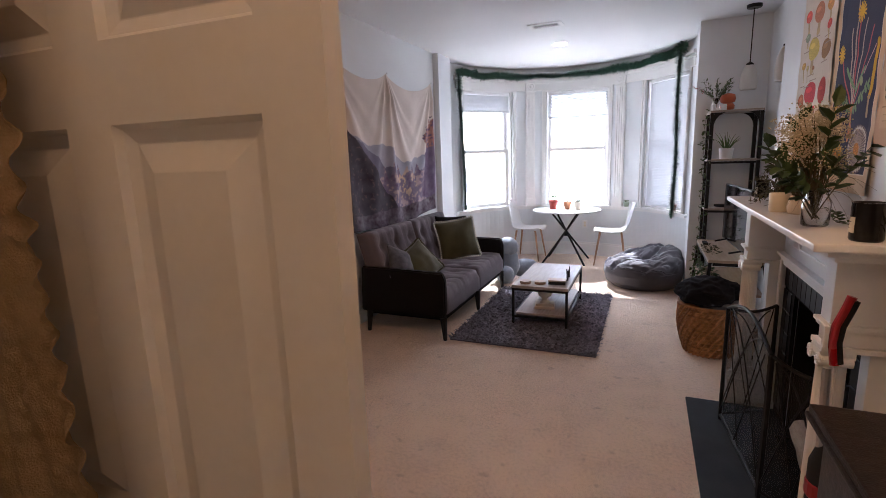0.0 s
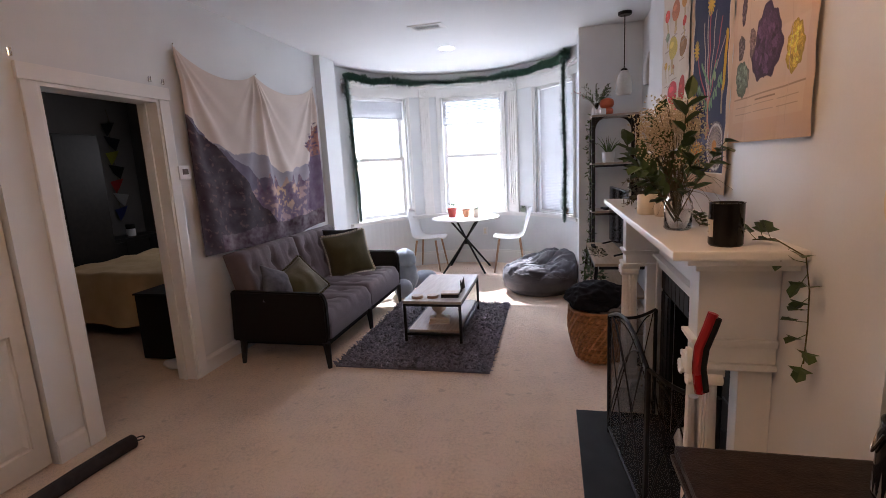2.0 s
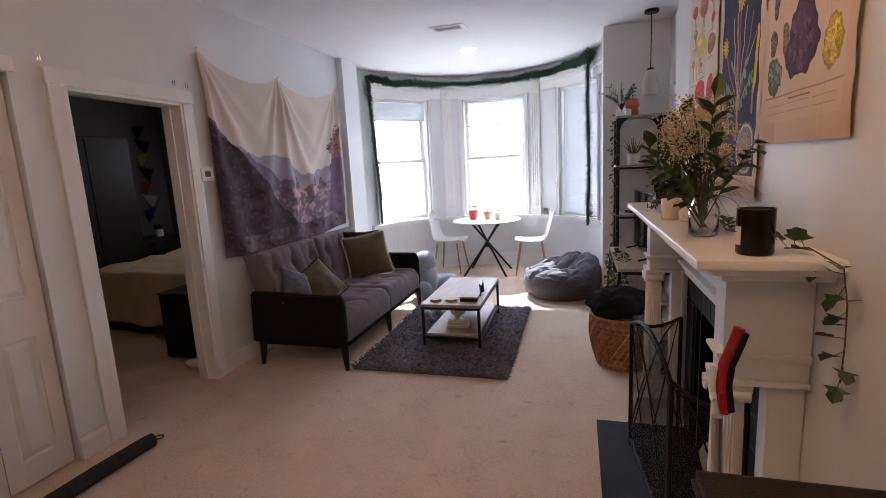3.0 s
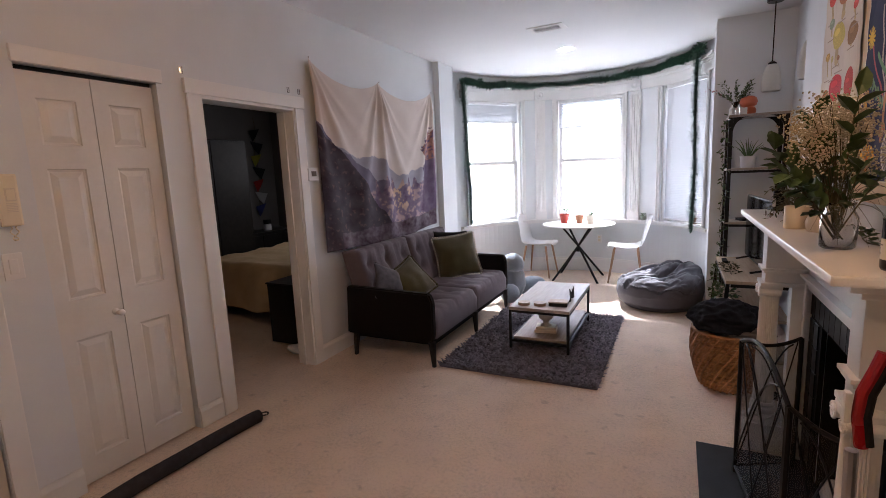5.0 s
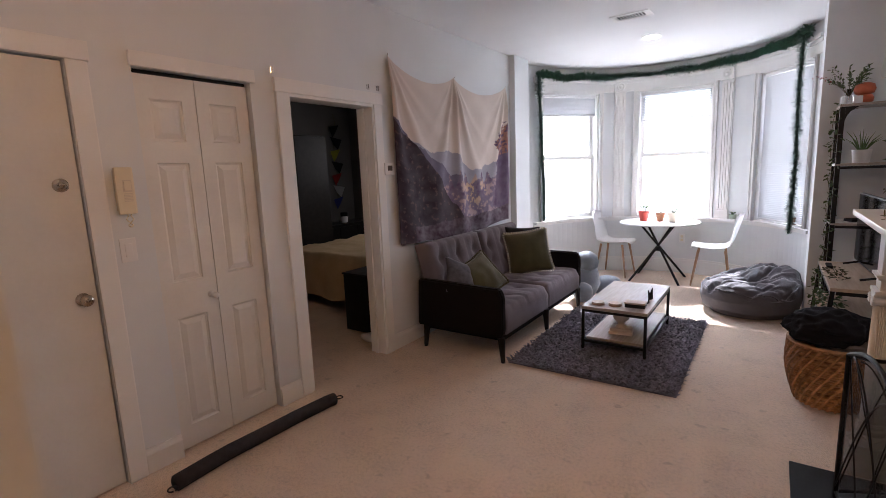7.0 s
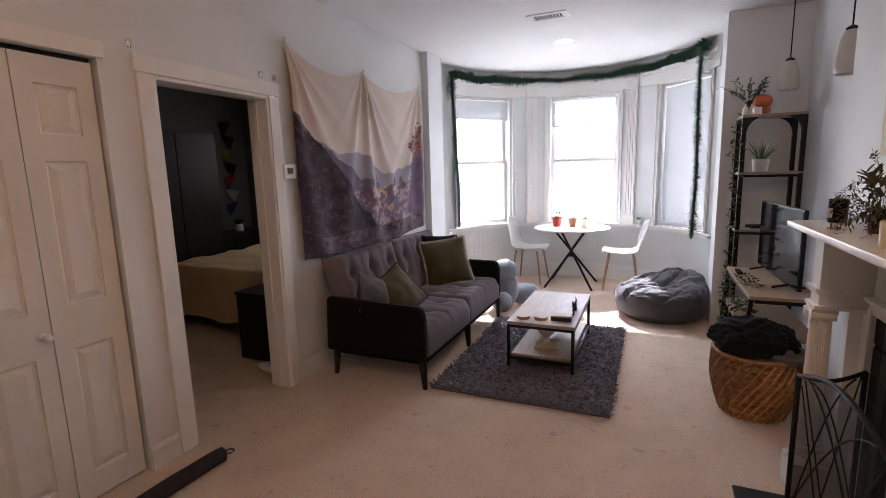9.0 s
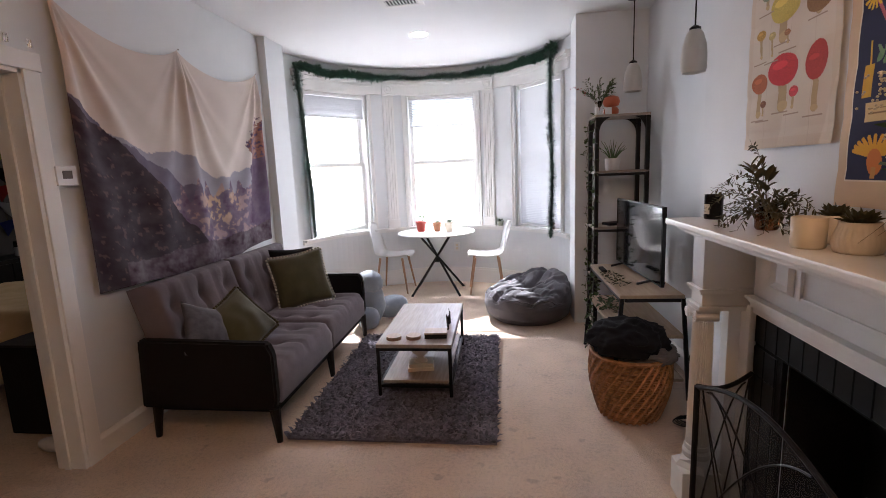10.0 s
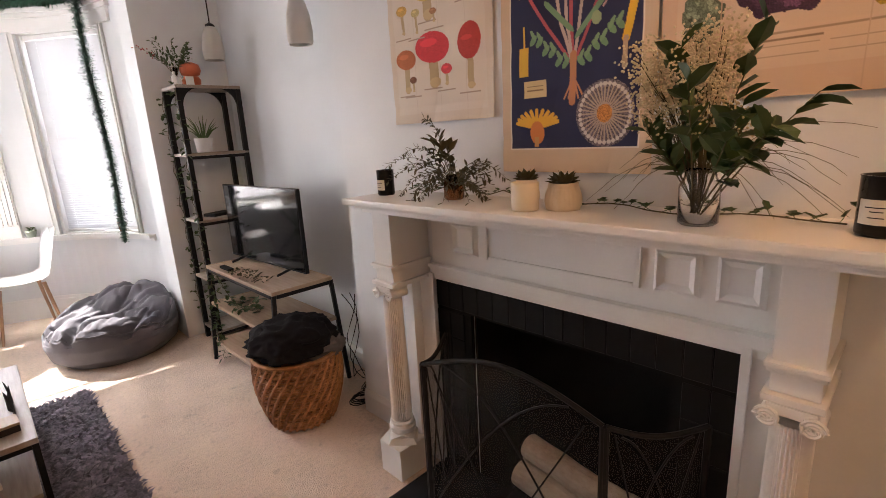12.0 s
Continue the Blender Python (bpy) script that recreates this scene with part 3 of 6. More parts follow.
# panelled doors: local x along the leaf, y its thickness, z up; stiles, rails and raised panels
def panel_leaf(parent, w, h, t, cols, rows, name="leaf", stile=0.10, material=None, sticking=(0.012, 0.011, 0.040)):
    material = material or DOORPAINT
    bm = bmesh.new()
    cw = (w - stile * (cols + 1)) / cols
    for c in range(cols + 1):
        x = c * (cw + stile)
        box(bm, x, x + stile, 0, t, 0, h)
    for c in range(cols):
        x = stile + c * (cw + stile)
        zs = [0.0] + [z for r in rows for z in r] + [h]
        for z0, z1 in zip(zs[::2], zs[1::2]):
            box(bm, x, x + cw, 0, t, z0, z1)
        for z0, z1 in rows:
            for yf, e in ((0.0, 1), (t, -1)):          # sloped sticking, a groove, then a raised field
                m1, deep_, m2 = sticking[0], sticking[1], min(sticking[2], cw * 0.28)
                loops = []
                for inset, deep in ((0.0, 0.0), (m1 * 0.3, deep_ * 0.7), (m1, deep_), (m1 + 0.002, deep_), (m2, 0.002), (m2 + 0.002, 0.0015)):
                    loops.append([bm.verts.new((x + px, yf + e * deep, pz)) for px, pz in ((inset, z0 + inset), (cw - inset, z0 + inset), (cw - inset, z1 - inset), (inset, z1 - inset))])
                for lo, hi in zip(loops, loops[1:]):
                    for k in range(4):
                        bm.faces.new((lo[k], lo[(k + 1) % 4], hi[(k + 1) % 4], hi[k]))
                bm.faces.new(loops[-1])
    bmesh.ops.recalc_face_normals(bm, faces=bm.faces)
    return part(name, bm, material, parent)


def knob(parent, x, y, z, out, material=CHROME, r=0.028, name="door_knob"):
    bm = bmesh.new()
    lathe(bm, ((r * 1.05, 0), (r * 1.05, 0.006), (r * 0.42, 0.010), (r * 0.4, 0.028), (r * 0.85, 0.036), (r, 0.052), (r * 0.8, 0.064), (r * 0.3, 0.068)), 20)
    bmesh.ops.transform(bm, verts=bm.verts, matrix=pose(x, y, z) @ pose(0, 0, 0, -90 if out > 0 else 90, 0, 0))
    return part(name, bm, material, parent, "round nickel knob" if material is CHROME else "small round white knob", smooth=True)


door = thing("door_1", "flat white entry door, shut, with deadbolt", "door", (-0.012, ENTRY[0] + 0.004, 0.008), 90, kind="structure")
part("leaf", boxes((0, ENTRY[1] - ENTRY[0] - 0.010, 0.0, 0.042, 0, ENTRY[2] - 0.016), bevel=0.002), DOORPAINT, door)
knob(door, 0.775, -0.001, 0.955, -1)
bm = bmesh.new()
lathe(bm, ((0.030, 0), (0.030, 0.012), (0.024, 0.018), (0.010, 0.019), (0.010, 0.030)), 20)
bmesh.ops.transform(bm, verts=bm.verts, matrix=pose(0.76, -0.001, 1.475) @ pose(0, 0, 0, 90, 0, 0))
bolt = part("deadbolt", bm, CHROME, door, "round nickel deadbolt", smooth=True)
part("thumb_turn", boxes((0.745, 0.775, -0.040, -0.020, 1.471, 1.479), bevel=0.002), CHROME, bolt)

closet = thing("door_2", "white folding closet door with six moulded panels", "door", (-0.030, CLOSET[0] + 0.004, 0.012), 90, kind="structure")
cw = (CLOSET[1] - CLOSET[0] - 0.020) / 2
for i in range(2):
    leaf = panel_leaf(closet, cw, 2.0, 0.032, 1, ((0.125, 0.735), (0.935, 1.565), (1.675, 1.885)), stile=0.072)
    leaf.location.x = i * (cw + 0.004)
knob(closet, cw - 0.04, -0.001, 0.83, -1, WHITEPLASTIC, 0.017)
part("track", boxes((0, 2 * cw, 0.004, 0.028, 2.003, 2.02)), BLACKMETAL, closet, "dark door track")

hall = thing("door_3", "white six-panel door standing wide open", "door", (1.36, 0.655, 0.01), 2.5, kind="structure")
panel_leaf(hall, 0.76, 2.02, 0.036, 2, ((0.22, 0.78), (0.94, 1.55), (1.655, 1.90)), stile=0.088, sticking=(0.024, 0.016, 0.062))
knob(hall, 0.70, 0.037, 0.95, 1)


# ---- sofa ----
def cushion_block(bm, x0, x1, y0, y1, z0, z1, seams=0, sag=0.0, tufts=None, round_=0.05):
    """An upholstered block: soft edges, a domed top with stitched channels and buttons."""
    nu, nv = 22, 34

    def top(u, v):
        eu, ev = min(u, 1 - u) * (x1 - x0), min(v, 1 - v) * (y1 - y0)
        edge = min(eu, ev)
        k = 1 - max(0, 1 - edge / round_) ** 2.5
        z = z0 + (z1 - z0) * (0.55 + 0.45 * k)
        if seams:
            s = abs((v * seams) % 1 - 0.5) * 2
            z -= 0.024 * max(0, (s - 0.72) / 0.28) ** 1.5 * k
        for tu, tv in tufts or ():
            d = math.hypot((u - tu) * (x1 - x0), (v - tv) * (y1 - y0))
            z -= 0.040 * math.exp(-(d / 0.050) ** 2)
        return Vector((x0 + (x1 - x0) * u, y0 + (y1 - y0) * v, z))
    grid(bm, nu, nv, top)
    rim = [e for e in bm.edges if len(e.link_faces) == 1]
    made = bmesh.ops.extrude_edge_only(bm, edges=rim)
    for v in (g for g in made["geom"] if isinstance(g, bmesh.types.BMVert)):
        v.co.z = z0
    bmesh.ops.recalc_face_normals(bm, faces=bm.faces)
    return bm


SY0, SY1 = 3.72, 5.52
sofa = thing("sofa", "charcoal tufted fabric sofa bed on black tapered legs", "sofa", (0, 0, 0))
mid = (SY0 + SY1) / 2
for y0, y1 in ((SY0 + 0.06, mid - 0.004), (mid + 0.004, SY1 - 0.06)):
    tufts = [(u, v) for u in (0.36, 0.68) for v in (0.17, 0.5, 0.83)]
    bm = cushion_block(bmesh.new(), 0.28, 0.95, y0, y1, 0.22, 0.43, seams=6, tufts=tufts)
    part("seat", bm, SOFA, sofa, smooth=True)
    bm = cushion_block(bmesh.new(), 0.0, 0.53, -y1, -y0, 0.0, 0.15, seams=6, tufts=[(u, v) for u in (0.34, 0.68) for v in (0.17, 0.5, 0.83)])
    bmesh.ops.transform(bm, verts=bm.verts, matrix=pose(0.24, 0, 0.36, 0, 0, 180) @ pose(0, 0, 0, 0, -74, 0))
    part("backrest", bm, SOFA, sofa, smooth=True)
for y0, y1 in ((SY0, SY0 + 0.06), (SY1 - 0.06, SY1)):
    bm = bmesh.new()
    rows = []
    for y_ in (y0, y1):
        rows.append([bm.verts.new((x, y_, z)) for x, z in ((0.14, 0.20), (0.93, 0.20), (0.95, 0.25), (0.95, 0.52), (0.92, 0.585), (0.30, 0.60), (0.16, 0.60))])
    for k in range(7):
        bm.faces.new((rows[0][k], rows[0][(k + 1) % 7], rows[1][(k + 1) % 7], rows[1][k]))
    bm.faces.new(rows[0][::-1]), bm.faces.new(rows[1])
    bmesh.ops.recalc_face_normals(bm, faces=bm.faces)
    bmesh.ops.bevel(bm, geom=list(bm.edges), offset=0.012, segments=3, affect="EDGES")
    part("arm", bm, SOFADARK, sofa, "upholstered arm, its shade put into a near-black colour")
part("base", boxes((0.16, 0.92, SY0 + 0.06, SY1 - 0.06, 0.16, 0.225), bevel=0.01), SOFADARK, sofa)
for x, y, dx in ((0.92, SY0 + 0.03, 0.012), (0.92, mid, 0.012), (0.92, SY1 - 0.03, 0.012), (0.20, SY0 + 0.05, -0.02), (0.20, mid, -0.02), (0.20, SY1 - 0.05, -0.02)):
    bm = tube(bmesh.new(), ((x, y, 0.20), (x + dx, y, 0.0)), 0.030, 10, 0.017)
    part("leg", bm, BLACKWOOD, sofa, "black tapered wooden leg")


def cushion(name, label, at, size, thick, rot, material, edging=None):
    ob = thing(name, label, "cushion", at, group="cushions on the sofa")
    ob.matrix_basis = pose(*at, *rot)
    bm = bmesh.new()
    n = 20
    for side in (1, -1):
        grid(bm, n, n, lambda u, v: Vector(((u - 0.5) * size * (1 - 0.07 * math.sin(math.pi * v)), (v - 0.5) * size * (1 - 0.07 * math.sin(math.pi * u)),
             side * thick / 2 * (math.sin(math.pi * u) * math.sin(math.pi * v)) ** 0.55 + 0.010 * noise.noise(Vector((u * 4, v * 4, side * 3 + size * 9))))))
    bmesh.ops.remove_doubles(bm, verts=bm.verts, dist=0.012)
    bmesh.ops.recalc_face_normals(bm, faces=bm.faces)
    part("cover", bm, material, ob, smooth=True)
    if edging:
        bm = bmesh.new()
        k = 18
        for i in range(k):
            t = (i + 0.5) / k - 0.5
            b = size / 2 * (1 - 0.07 * math.cos(math.pi * t)) + 0.006
            for p in ((t * size, b, 0), (t * size, -b, 0), (b, t * size, 0), (-b, t * size, 0)):
                blob(bm, p, (0.011, 0.011, 0.011), 1, 0.3, i)
        part("pompom_edging", bm, edging, ob, "cream pompom edging")
    return ob


cushion("cushion", "small grey patterned cushion leaning on the sofa arm", (0.46, 3.93, 0.585), 0.33, 0.13, (58, 24, 66), GREYCUSH)
cushion("cushion", "olive green cushion with small pompoms", (0.55, 4.13, 0.575), 0.36, 0.13, (52, -20, 80), OLIVE, OLIVE)
cushion("cushion", "large olive cushion with a cream pompom edge", (0.53, 5.12, 0.625), 0.45, 0.17, (69, -6, 38), OLIVE, POM)
cushion("cushion", "dark grey cushion behind the olive one", (0.42, 5.26, 0.66), 0.42, 0.10, (72, 4, 52), SOFADARK)

# ---- tapestry ----
def canvas(w, h, colour):
    return np.ones((h, w, 3)) * np.array(colour)


def paint_mesh(name, img, f, parent, material=PRINT):
    """A sheet whose points carry the print img[row, column]; f(u, v) places them."""
    h, w, _ = img.shape
    vs = [f(i / (w - 1), j / (h - 1)) for j in range(h) for i in range(w)]
    fs = [(j * w + i, j * w + i + 1, (j + 1) * w + i + 1, (j + 1) * w + i) for j in range(h - 1) for i in range(w - 1)]
    me = bpy.data.meshes.new(name)
    me.from_pydata(vs, [], fs)
    at = me.color_attributes.new("print", "FLOAT_COLOR", "POINT")
    flat = np.ones((h * w, 4))
    flat[:, :3] = img.reshape(-1, 3)
    at.data.foreach_set("color", flat.ravel())
    me.materials.append(material)
    me.polygons.foreach_set("use_smooth", [True] * len(me.polygons))
    ob = new(name, me)
    ob.parent = parent
    return ob


def fbm(x, y, s, seed=0.0):
    v, a = 0.0, 1.0
    for k in range(4):
        v += a * noise.noise(Vector((x * s, y * s, seed + k * 7.1)))
        a, s = a * 0.5, s * 2.1
    return v


TY0, TY1, TZ1, TZ0 = 3.645, 5.665, 2.40, 0.88
W, H = 260, 190
img = canvas(W, H, (0.56, 0.47, 0.42))
for j in range(H):
    v = j / (H - 1)          # 0 at the top
    for i in range(W):
        u = i / (W - 1)
        n1, n2, n3 = fbm(u, v, 3, 1), fbm(u, v, 16, 5), fbm(u, v, 40, 8)
        c = np.array((0.66, 0.575, 0.52)) + 0.03 * n1 + np.array((0.02, 0.02, 0.03)) * v
        far = 0.47 - 0.07 * math.sin(u * 6.5 + 0.2) + 0.04 * fbm(u, 0, 6, 9)
        if v > far:
            c = np.array((0.33, 0.31, 0.37)) + 0.03 * n2 + 0.10 * (v - far)
        hill = 0.31 + 0.62 * u + 0.03 * fbm(u, 0, 11, 4)
        if v > hill and u < 0.5:
            c = np.array((0.15, 0.125, 0.185)) + 0.04 * n2
        near = 0.63 + 0.10 * abs(u - 0.62) + 0.05 * fbm(u, 0, 22, 13) - 0.07 * abs(math.sin(u * 43)) ** 3 * (0.4 < u < 0.95)
        if v > near:
            c = np.array((0.195, 0.140, 0.200)) + 0.10 * n2 + 0.05 * n3
            warm_ = max(0, 1 - ((u - 0.62) / 0.15) ** 2) * max(0, 1 - ((v - 0.70) / 0.12) ** 2)
            if n2 + 0.5 * n3 > 0.12:
                c = c + np.array((0.16, 0.085, 0.03)) + warm_ * np.array((0.22, 0.14, -0.02))
        ridge = 0.32 + 0.50 * u + 1.3 * u * u + 0.03 * fbm(u, 0, 9, 3)      # dark slope from one side
        if v > ridge and u < 0.52:
            c = np.array((0.050, 0.031, 0.045)) + 0.025 * n2 + (np.array((0.07, 0.04, 0.03)) if n3 > 0.45 else 0)
        if u > 0.86 + 0.03 * n2 and v > 0.26 + 1.1 * max(0, 0.95 - u) + 0.05 * n3:
            c = np.array((0.115, 0.070, 0.125)) + 0.05 * n2
            if v < 0.48 and n3 > -0.1:
                c = np.array((0.30, 0.13, 0.10)) + 0.1 * n3
        if v > 0.90 + 0.05 * n1 and u > 0.1:
            c = np.array((0.105, 0.068, 0.088)) + 0.07 * n2 + 0.06 * n3
        img[j, i] = np.clip(c, 0.01, 0.8)
PINS = (0.0, 0.47, 1.0)


def drape(u, v):
    """Cloth hung from three pins: the top edge sags between them, and folds fan out below each."""
    sag = 0.0
    for a, b in zip(PINS, PINS[1:]):
        if a <= u <= b:
            e = (u - a) / (b - a)
            sag = 0.115 * (4 * e * (1 - e)) ** 0.8
    wide, tall = TY1 - TY0, TZ1 - TZ0
    fold = 0.0
    for i, p in enumerate(PINS):
        dx, dz = (u - p) * wide, v * tall + 0.04
        r, th_ = math.hypot(dx, dz), math.atan2(dx, dz)
        near = math.exp(-((th_ / (0.62 if i != 1 else 0.5)) ** 2)) * min(1, r / 0.25) * math.exp(-0.35 * r)
        fold += 0.046 * near * (0.5 + 0.5 * math.sin(th_ * (15 + 2 * i) + 1.3 * i + 0.5 * math.sin(2.2 * r + i))) ** 1.6
    fold += 0.016 * (0.5 + 0.5 * math.sin(34 * u + 5 * v + 2.0 * math.sin(4 * v))) * v + 0.005 * noise.noise(Vector((u * 9, v * 7, 2)))
    hollow = 0.030 * math.sin(math.pi * min(1, v * 1.5)) * abs(math.sin(2 * math.pi * u))
    y = TY0 + wide * u + 0.030 * v * (1 - 2 * u)
    bottom = TZ0 - 0.05 * math.sin(math.pi * u) + 0.015 * math.sin(9 * u) + 0.02 * u
    return Vector((0.020 + fold + hollow * 0.6, y, (TZ1 - 0.01 * u - 0.045 * math.sin(math.pi * u) - sag) * (1 - v) + bottom * v))


tap = thing("tapestry", "printed mountain landscape tapestry pinned to the wall", "tapestry")
paint_mesh("cloth", img, drape, tap)
for p in PINS:
    part("pin", blob(bmesh.new(), drape(p, 0) + Vector((0.008, 0, 0)), (0.006, 0.006, 0.006), 1), CHROME, tap)

# ---- coffee table ----
CT = (1.370, 1.862, 4.265, 5.225)
RUGZ = 0.022
table = thing("coffee_table", "coffee table with washed oak top and black metal frame", "coffee table")
x0, x1, y0, y1 = CT
part("tabletop", boxes((x0, x1, y0, y1, 0.355, 0.380), bevel=0.004), GREYOAK, table, "washed oak top")
part("lower_shelf", boxes((x0 + 0.03, x1 - 0.03, y0 + 0.03, y1 - 0.03, 0.105, 0.125), bevel=0.003), GREYOAK, table)
for x in (x0 + 0.012, x1 - 0.012):
    for y in (y0 + 0.012, y1 - 0.012):
        part("leg", boxes((x - 0.011, x + 0.011, y - 0.011, y + 0.011, RUGZ, 0.355), bevel=0.002), BLACKMETAL, table)
for a in (((x0 + 0.023, x1 - 0.023, y0 + 0.002, y0 + 0.022)), ((x0 + 0.023, x1 - 0.023, y1 - 0.022, y1 - 0.002)), ((x0 + 0.002, x0 + 0.022, y0 + 0.023, y1 - 0.023)), ((x1 - 0.022, x1 - 0.002, y0 + 0.023, y1 - 0.023))):
    part("rail", boxes((*a, 0.335, 0.354), bevel=0.002), BLACKMETAL, table)
    part("rail", boxes((*a, 0.085, 0.104), bevel=0.002), BLACKMETAL, table)
for x, y in ((1.47, 4.37), (1.60, 4.385)):
    c = thing("coaster", "round wooden coaster stack on the coffee table", "coaster", (x, y, 0.3802), group="coasters")
    part("disc", lathe(bmesh.new(), ((0.048, 0), (0.050, 0.003), (0.050, 0.010), (0.048, 0.012)), 24), BEECH, c)
    part("disc", lathe(bmesh.new(), ((0.047, 0.0125), (0.049, 0.015), (0.048, 0.022)), 24), OAK, c)
book = thing("box", "small dark box on the coffee table", "box", (1.745, 4.42, 0.3802), 4)
part("lid", boxes((-0.075, 0.075, -0.05, 0.05, 0.028, 0.040), bevel=0.003), OAK, book)
part("body", boxes((-0.073, 0.073, -0.048, 0.048, 0.0, 0.0278), bevel=0.002), BLACKWOOD, book)
bm = bmesh.new()
grid(bm, 14, 6, lambda u, v: Vector((1.805 + 0.012 * math.sin(9 * u + v), 4.53 + 0.20 * u, 0.381 + v * (0.05 + 0.035 * abs(math.sin(11 * u)) + 0.02 * u))))
geo = bmesh.ops.solidify(bm, geom=list(bm.faces), thickness=0.006)
solo("driftwood", bm, mat("dark_driftwood", (0.06, 0.045, 0.035), (0.03, 0.022, 0.018), 0.9, 30, 200, 0.6, 0.004), "jagged dark driftwood ornament standing on the table", "ornament")
ped = thing("urn", "cream ceramic urn on a small stack of books", "vase", (1.62, 4.50, 0.1252), 8)
part("body", lathe(bmesh.new(), ((0.046, 0.05), (0.044, 0.058), (0.024, 0.072), (0.026, 0.09), (0.060, 0.12), (0.068, 0.16), (0.062, 0.192), (0.067, 0.200), (0.056, 0.197)), 24), CREAM, ped, smooth=True)
part("book", boxes((-0.09, 0.09, -0.065, 0.065, 0.0, 0.024), bevel=0.003), CREAM, ped)
part("book", boxes((-0.08, 0.085, -0.06, 0.06, 0.0245, 0.049), bevel=0.003), LABEL, ped)

# ---- dining table and shell chairs ----
DT = Vector((1.41, 7.12))
dine = thing("dining_table", "round white dining table with crossed black legs", "table", (DT.x, DT.y, 0))
part("tabletop", lathe(bmesh.new(), ((0.44, 0.728), (0.462, 0.732), (0.466, 0.740), (0.462, 0.747)), 56), WHITEPLASTIC, dine, smooth=False)
for a in (-42, 42, 138, 222):
    c, s = math.cos(radians(a)), math.sin(radians(a))
    bm = bmesh.new()
    tube(bm, ((0.39 * c, 0.39 * s, 0.0), (-0.25 * c, -0.25 * s, 0.728)), 0.014, 8)
    part("leg", bm, BLACKMETAL, dine)
part("hub", lathe(bmesh.new(), ((0.03, 0.37), (0.034, 0.38), (0.034, 0.42), (0.03, 0.43)), 16), BLACKMETAL, dine)


def shell_chair():
    ch = thing("dining_chair", "white moulded shell chair on pale wooden legs", "chair", group="chairs round the table")
    bm = bmesh.new()
    prof = ((0.24, 0.435), (0.21, 0.452), (0.12, 0.440), (0.0, 0.432), (-0.12, 0.440), (-0.18, 0.475), (-0.215, 0.55), (-0.245, 0.645), (-0.274, 0.75), (-0.298, 0.835), (-0.304, 0.862))
    wid = (0.17, 0.205, 0.225, 0.23, 0.225, 0.22, 0.215, 0.205, 0.19, 0.145, 0.075)

    def f(u, v):
        k = v * (len(prof) - 1)
        i = min(int(k), len(prof) - 2)
        t = k - i
        x, z, w = (a + (b - a) * t for a, b in ((prof[i][0], prof[i + 1][0]), (prof[i][1], prof[i + 1][1]), (wid[i], wid[i + 1])))
        s = 2 * u - 1
        back = max(0, min(1, (v - 0.42) / 0.3))
        curl = s * s
        return Vector((x + 0.055 * curl * back, s * w, z + 0.035 * curl * (1 - back)))
    grid(bm, 14, 30, f)
    bmesh.ops.solidify(bm, geom=list(bm.faces), thickness=0.026)
    part("shell", bm, WHITEPLASTIC, ch, smooth=True)
    for x, y in ((0.15, 0.14), (0.15, -0.14), (-0.13, 0.14), (-0.13, -0.14)):
        part("leg", tube(bmesh.new(), ((x, y, 0.432), (x * 1.45, y * 1.45, 0.0)), 0.015, 10, 0.010), BEECH, ch, "pale wooden leg")
    return ch


chair = shell_chair()
chair.matrix_basis = pose(0.84, 7.22, 0, 0, 0, -4)
copy_thing(chair, pose(2.02, 7.14, 0, 0, 0, 184))


def pot_plant(name, label, at, r, h, material, leaf, leaves=16, spread=0.07, tall=0.10, lw=0.014, group=""):
    ob = thing(name, label, "potted plant", at, group=group)
    part("pot", lathe(bmesh.new(), ((r * 0.72, 0), (r * 0.76, 0.004), (r, h * 0.86), (r * 1.06, h * 0.88), (r * 1.06, h), (r * 0.9, h), (r * 0.88, h * 0.9)), 24), material, ob, smooth=True)
    bm = bmesh.new()
    for i in range(leaves):
        a, e = rnd(0, 6.283), rnd(0.4, 1.0)
        b = Vector((rnd(-r, r) * 0.4, rnd(-r, r) * 0.4, h * 0.9))
        m = b + Vector((math.cos(a) * spread * e * 0.5, math.sin(a) * spread * e * 0.5, tall * e * 0.75))
        t = m + Vector((math.cos(a) * spread * e * 0.5, math.sin(a) * spread * e * 0.5, tall * rnd(-0.05, 0.3)))
        tube(bm, (b, m), 0.0014, 4)
        leaf_quad(bm, m, t, lw)
    part("foliage", bm, leaf, ob)
    return ob


TOPZ = 0.7472
pot_plant("potted_plant", "red pot with a small green seedling", (1.22, 7.16, TOPZ), 0.062, 0.125, REDPOT, LEAF2, 12, 0.07, 0.10, group="pots on the dining table")
pot_plant("potted_plant", "small terracotta pot with a low plant", (1.42, 7.14, TOPZ), 0.050, 0.105, TERRA, LEAF2, 8, 0.03, 0.04, group="pots on the dining table")
pot_plant("potted_plant", "white patterned pot with trailing leaves", (1.57, 7.08, TOPZ), 0.056, 0.115, CREAM, LEAF, 20, 0.07, 0.07, group="pots on the dining table")
pot_plant("potted_plant", "small terracotta pot on the window sill", (*bay(29, BR + 0.01)[:2], SILL + 0.013), 0.035, 0.075, TERRA, LEAF, 8, 0.05, 0.05)
pot_plant("potted_plant", "pale square pot with a succulent on the sill", (*bay(60, BR - 0.03)[:2], SILL + 0.0005), 0.04, 0.06, mat("pale_green_pot", (0.45, 0.52, 0.42), None, 0.5), LEAF2, 12, 0.05, 0.04)

# ---- bean bag ----
bean = thing("bean_bag", "slumped grey bean bag chair in sunlight", "bean bag", (2.44, 6.10, 0), 0)
bm = bmesh.new()


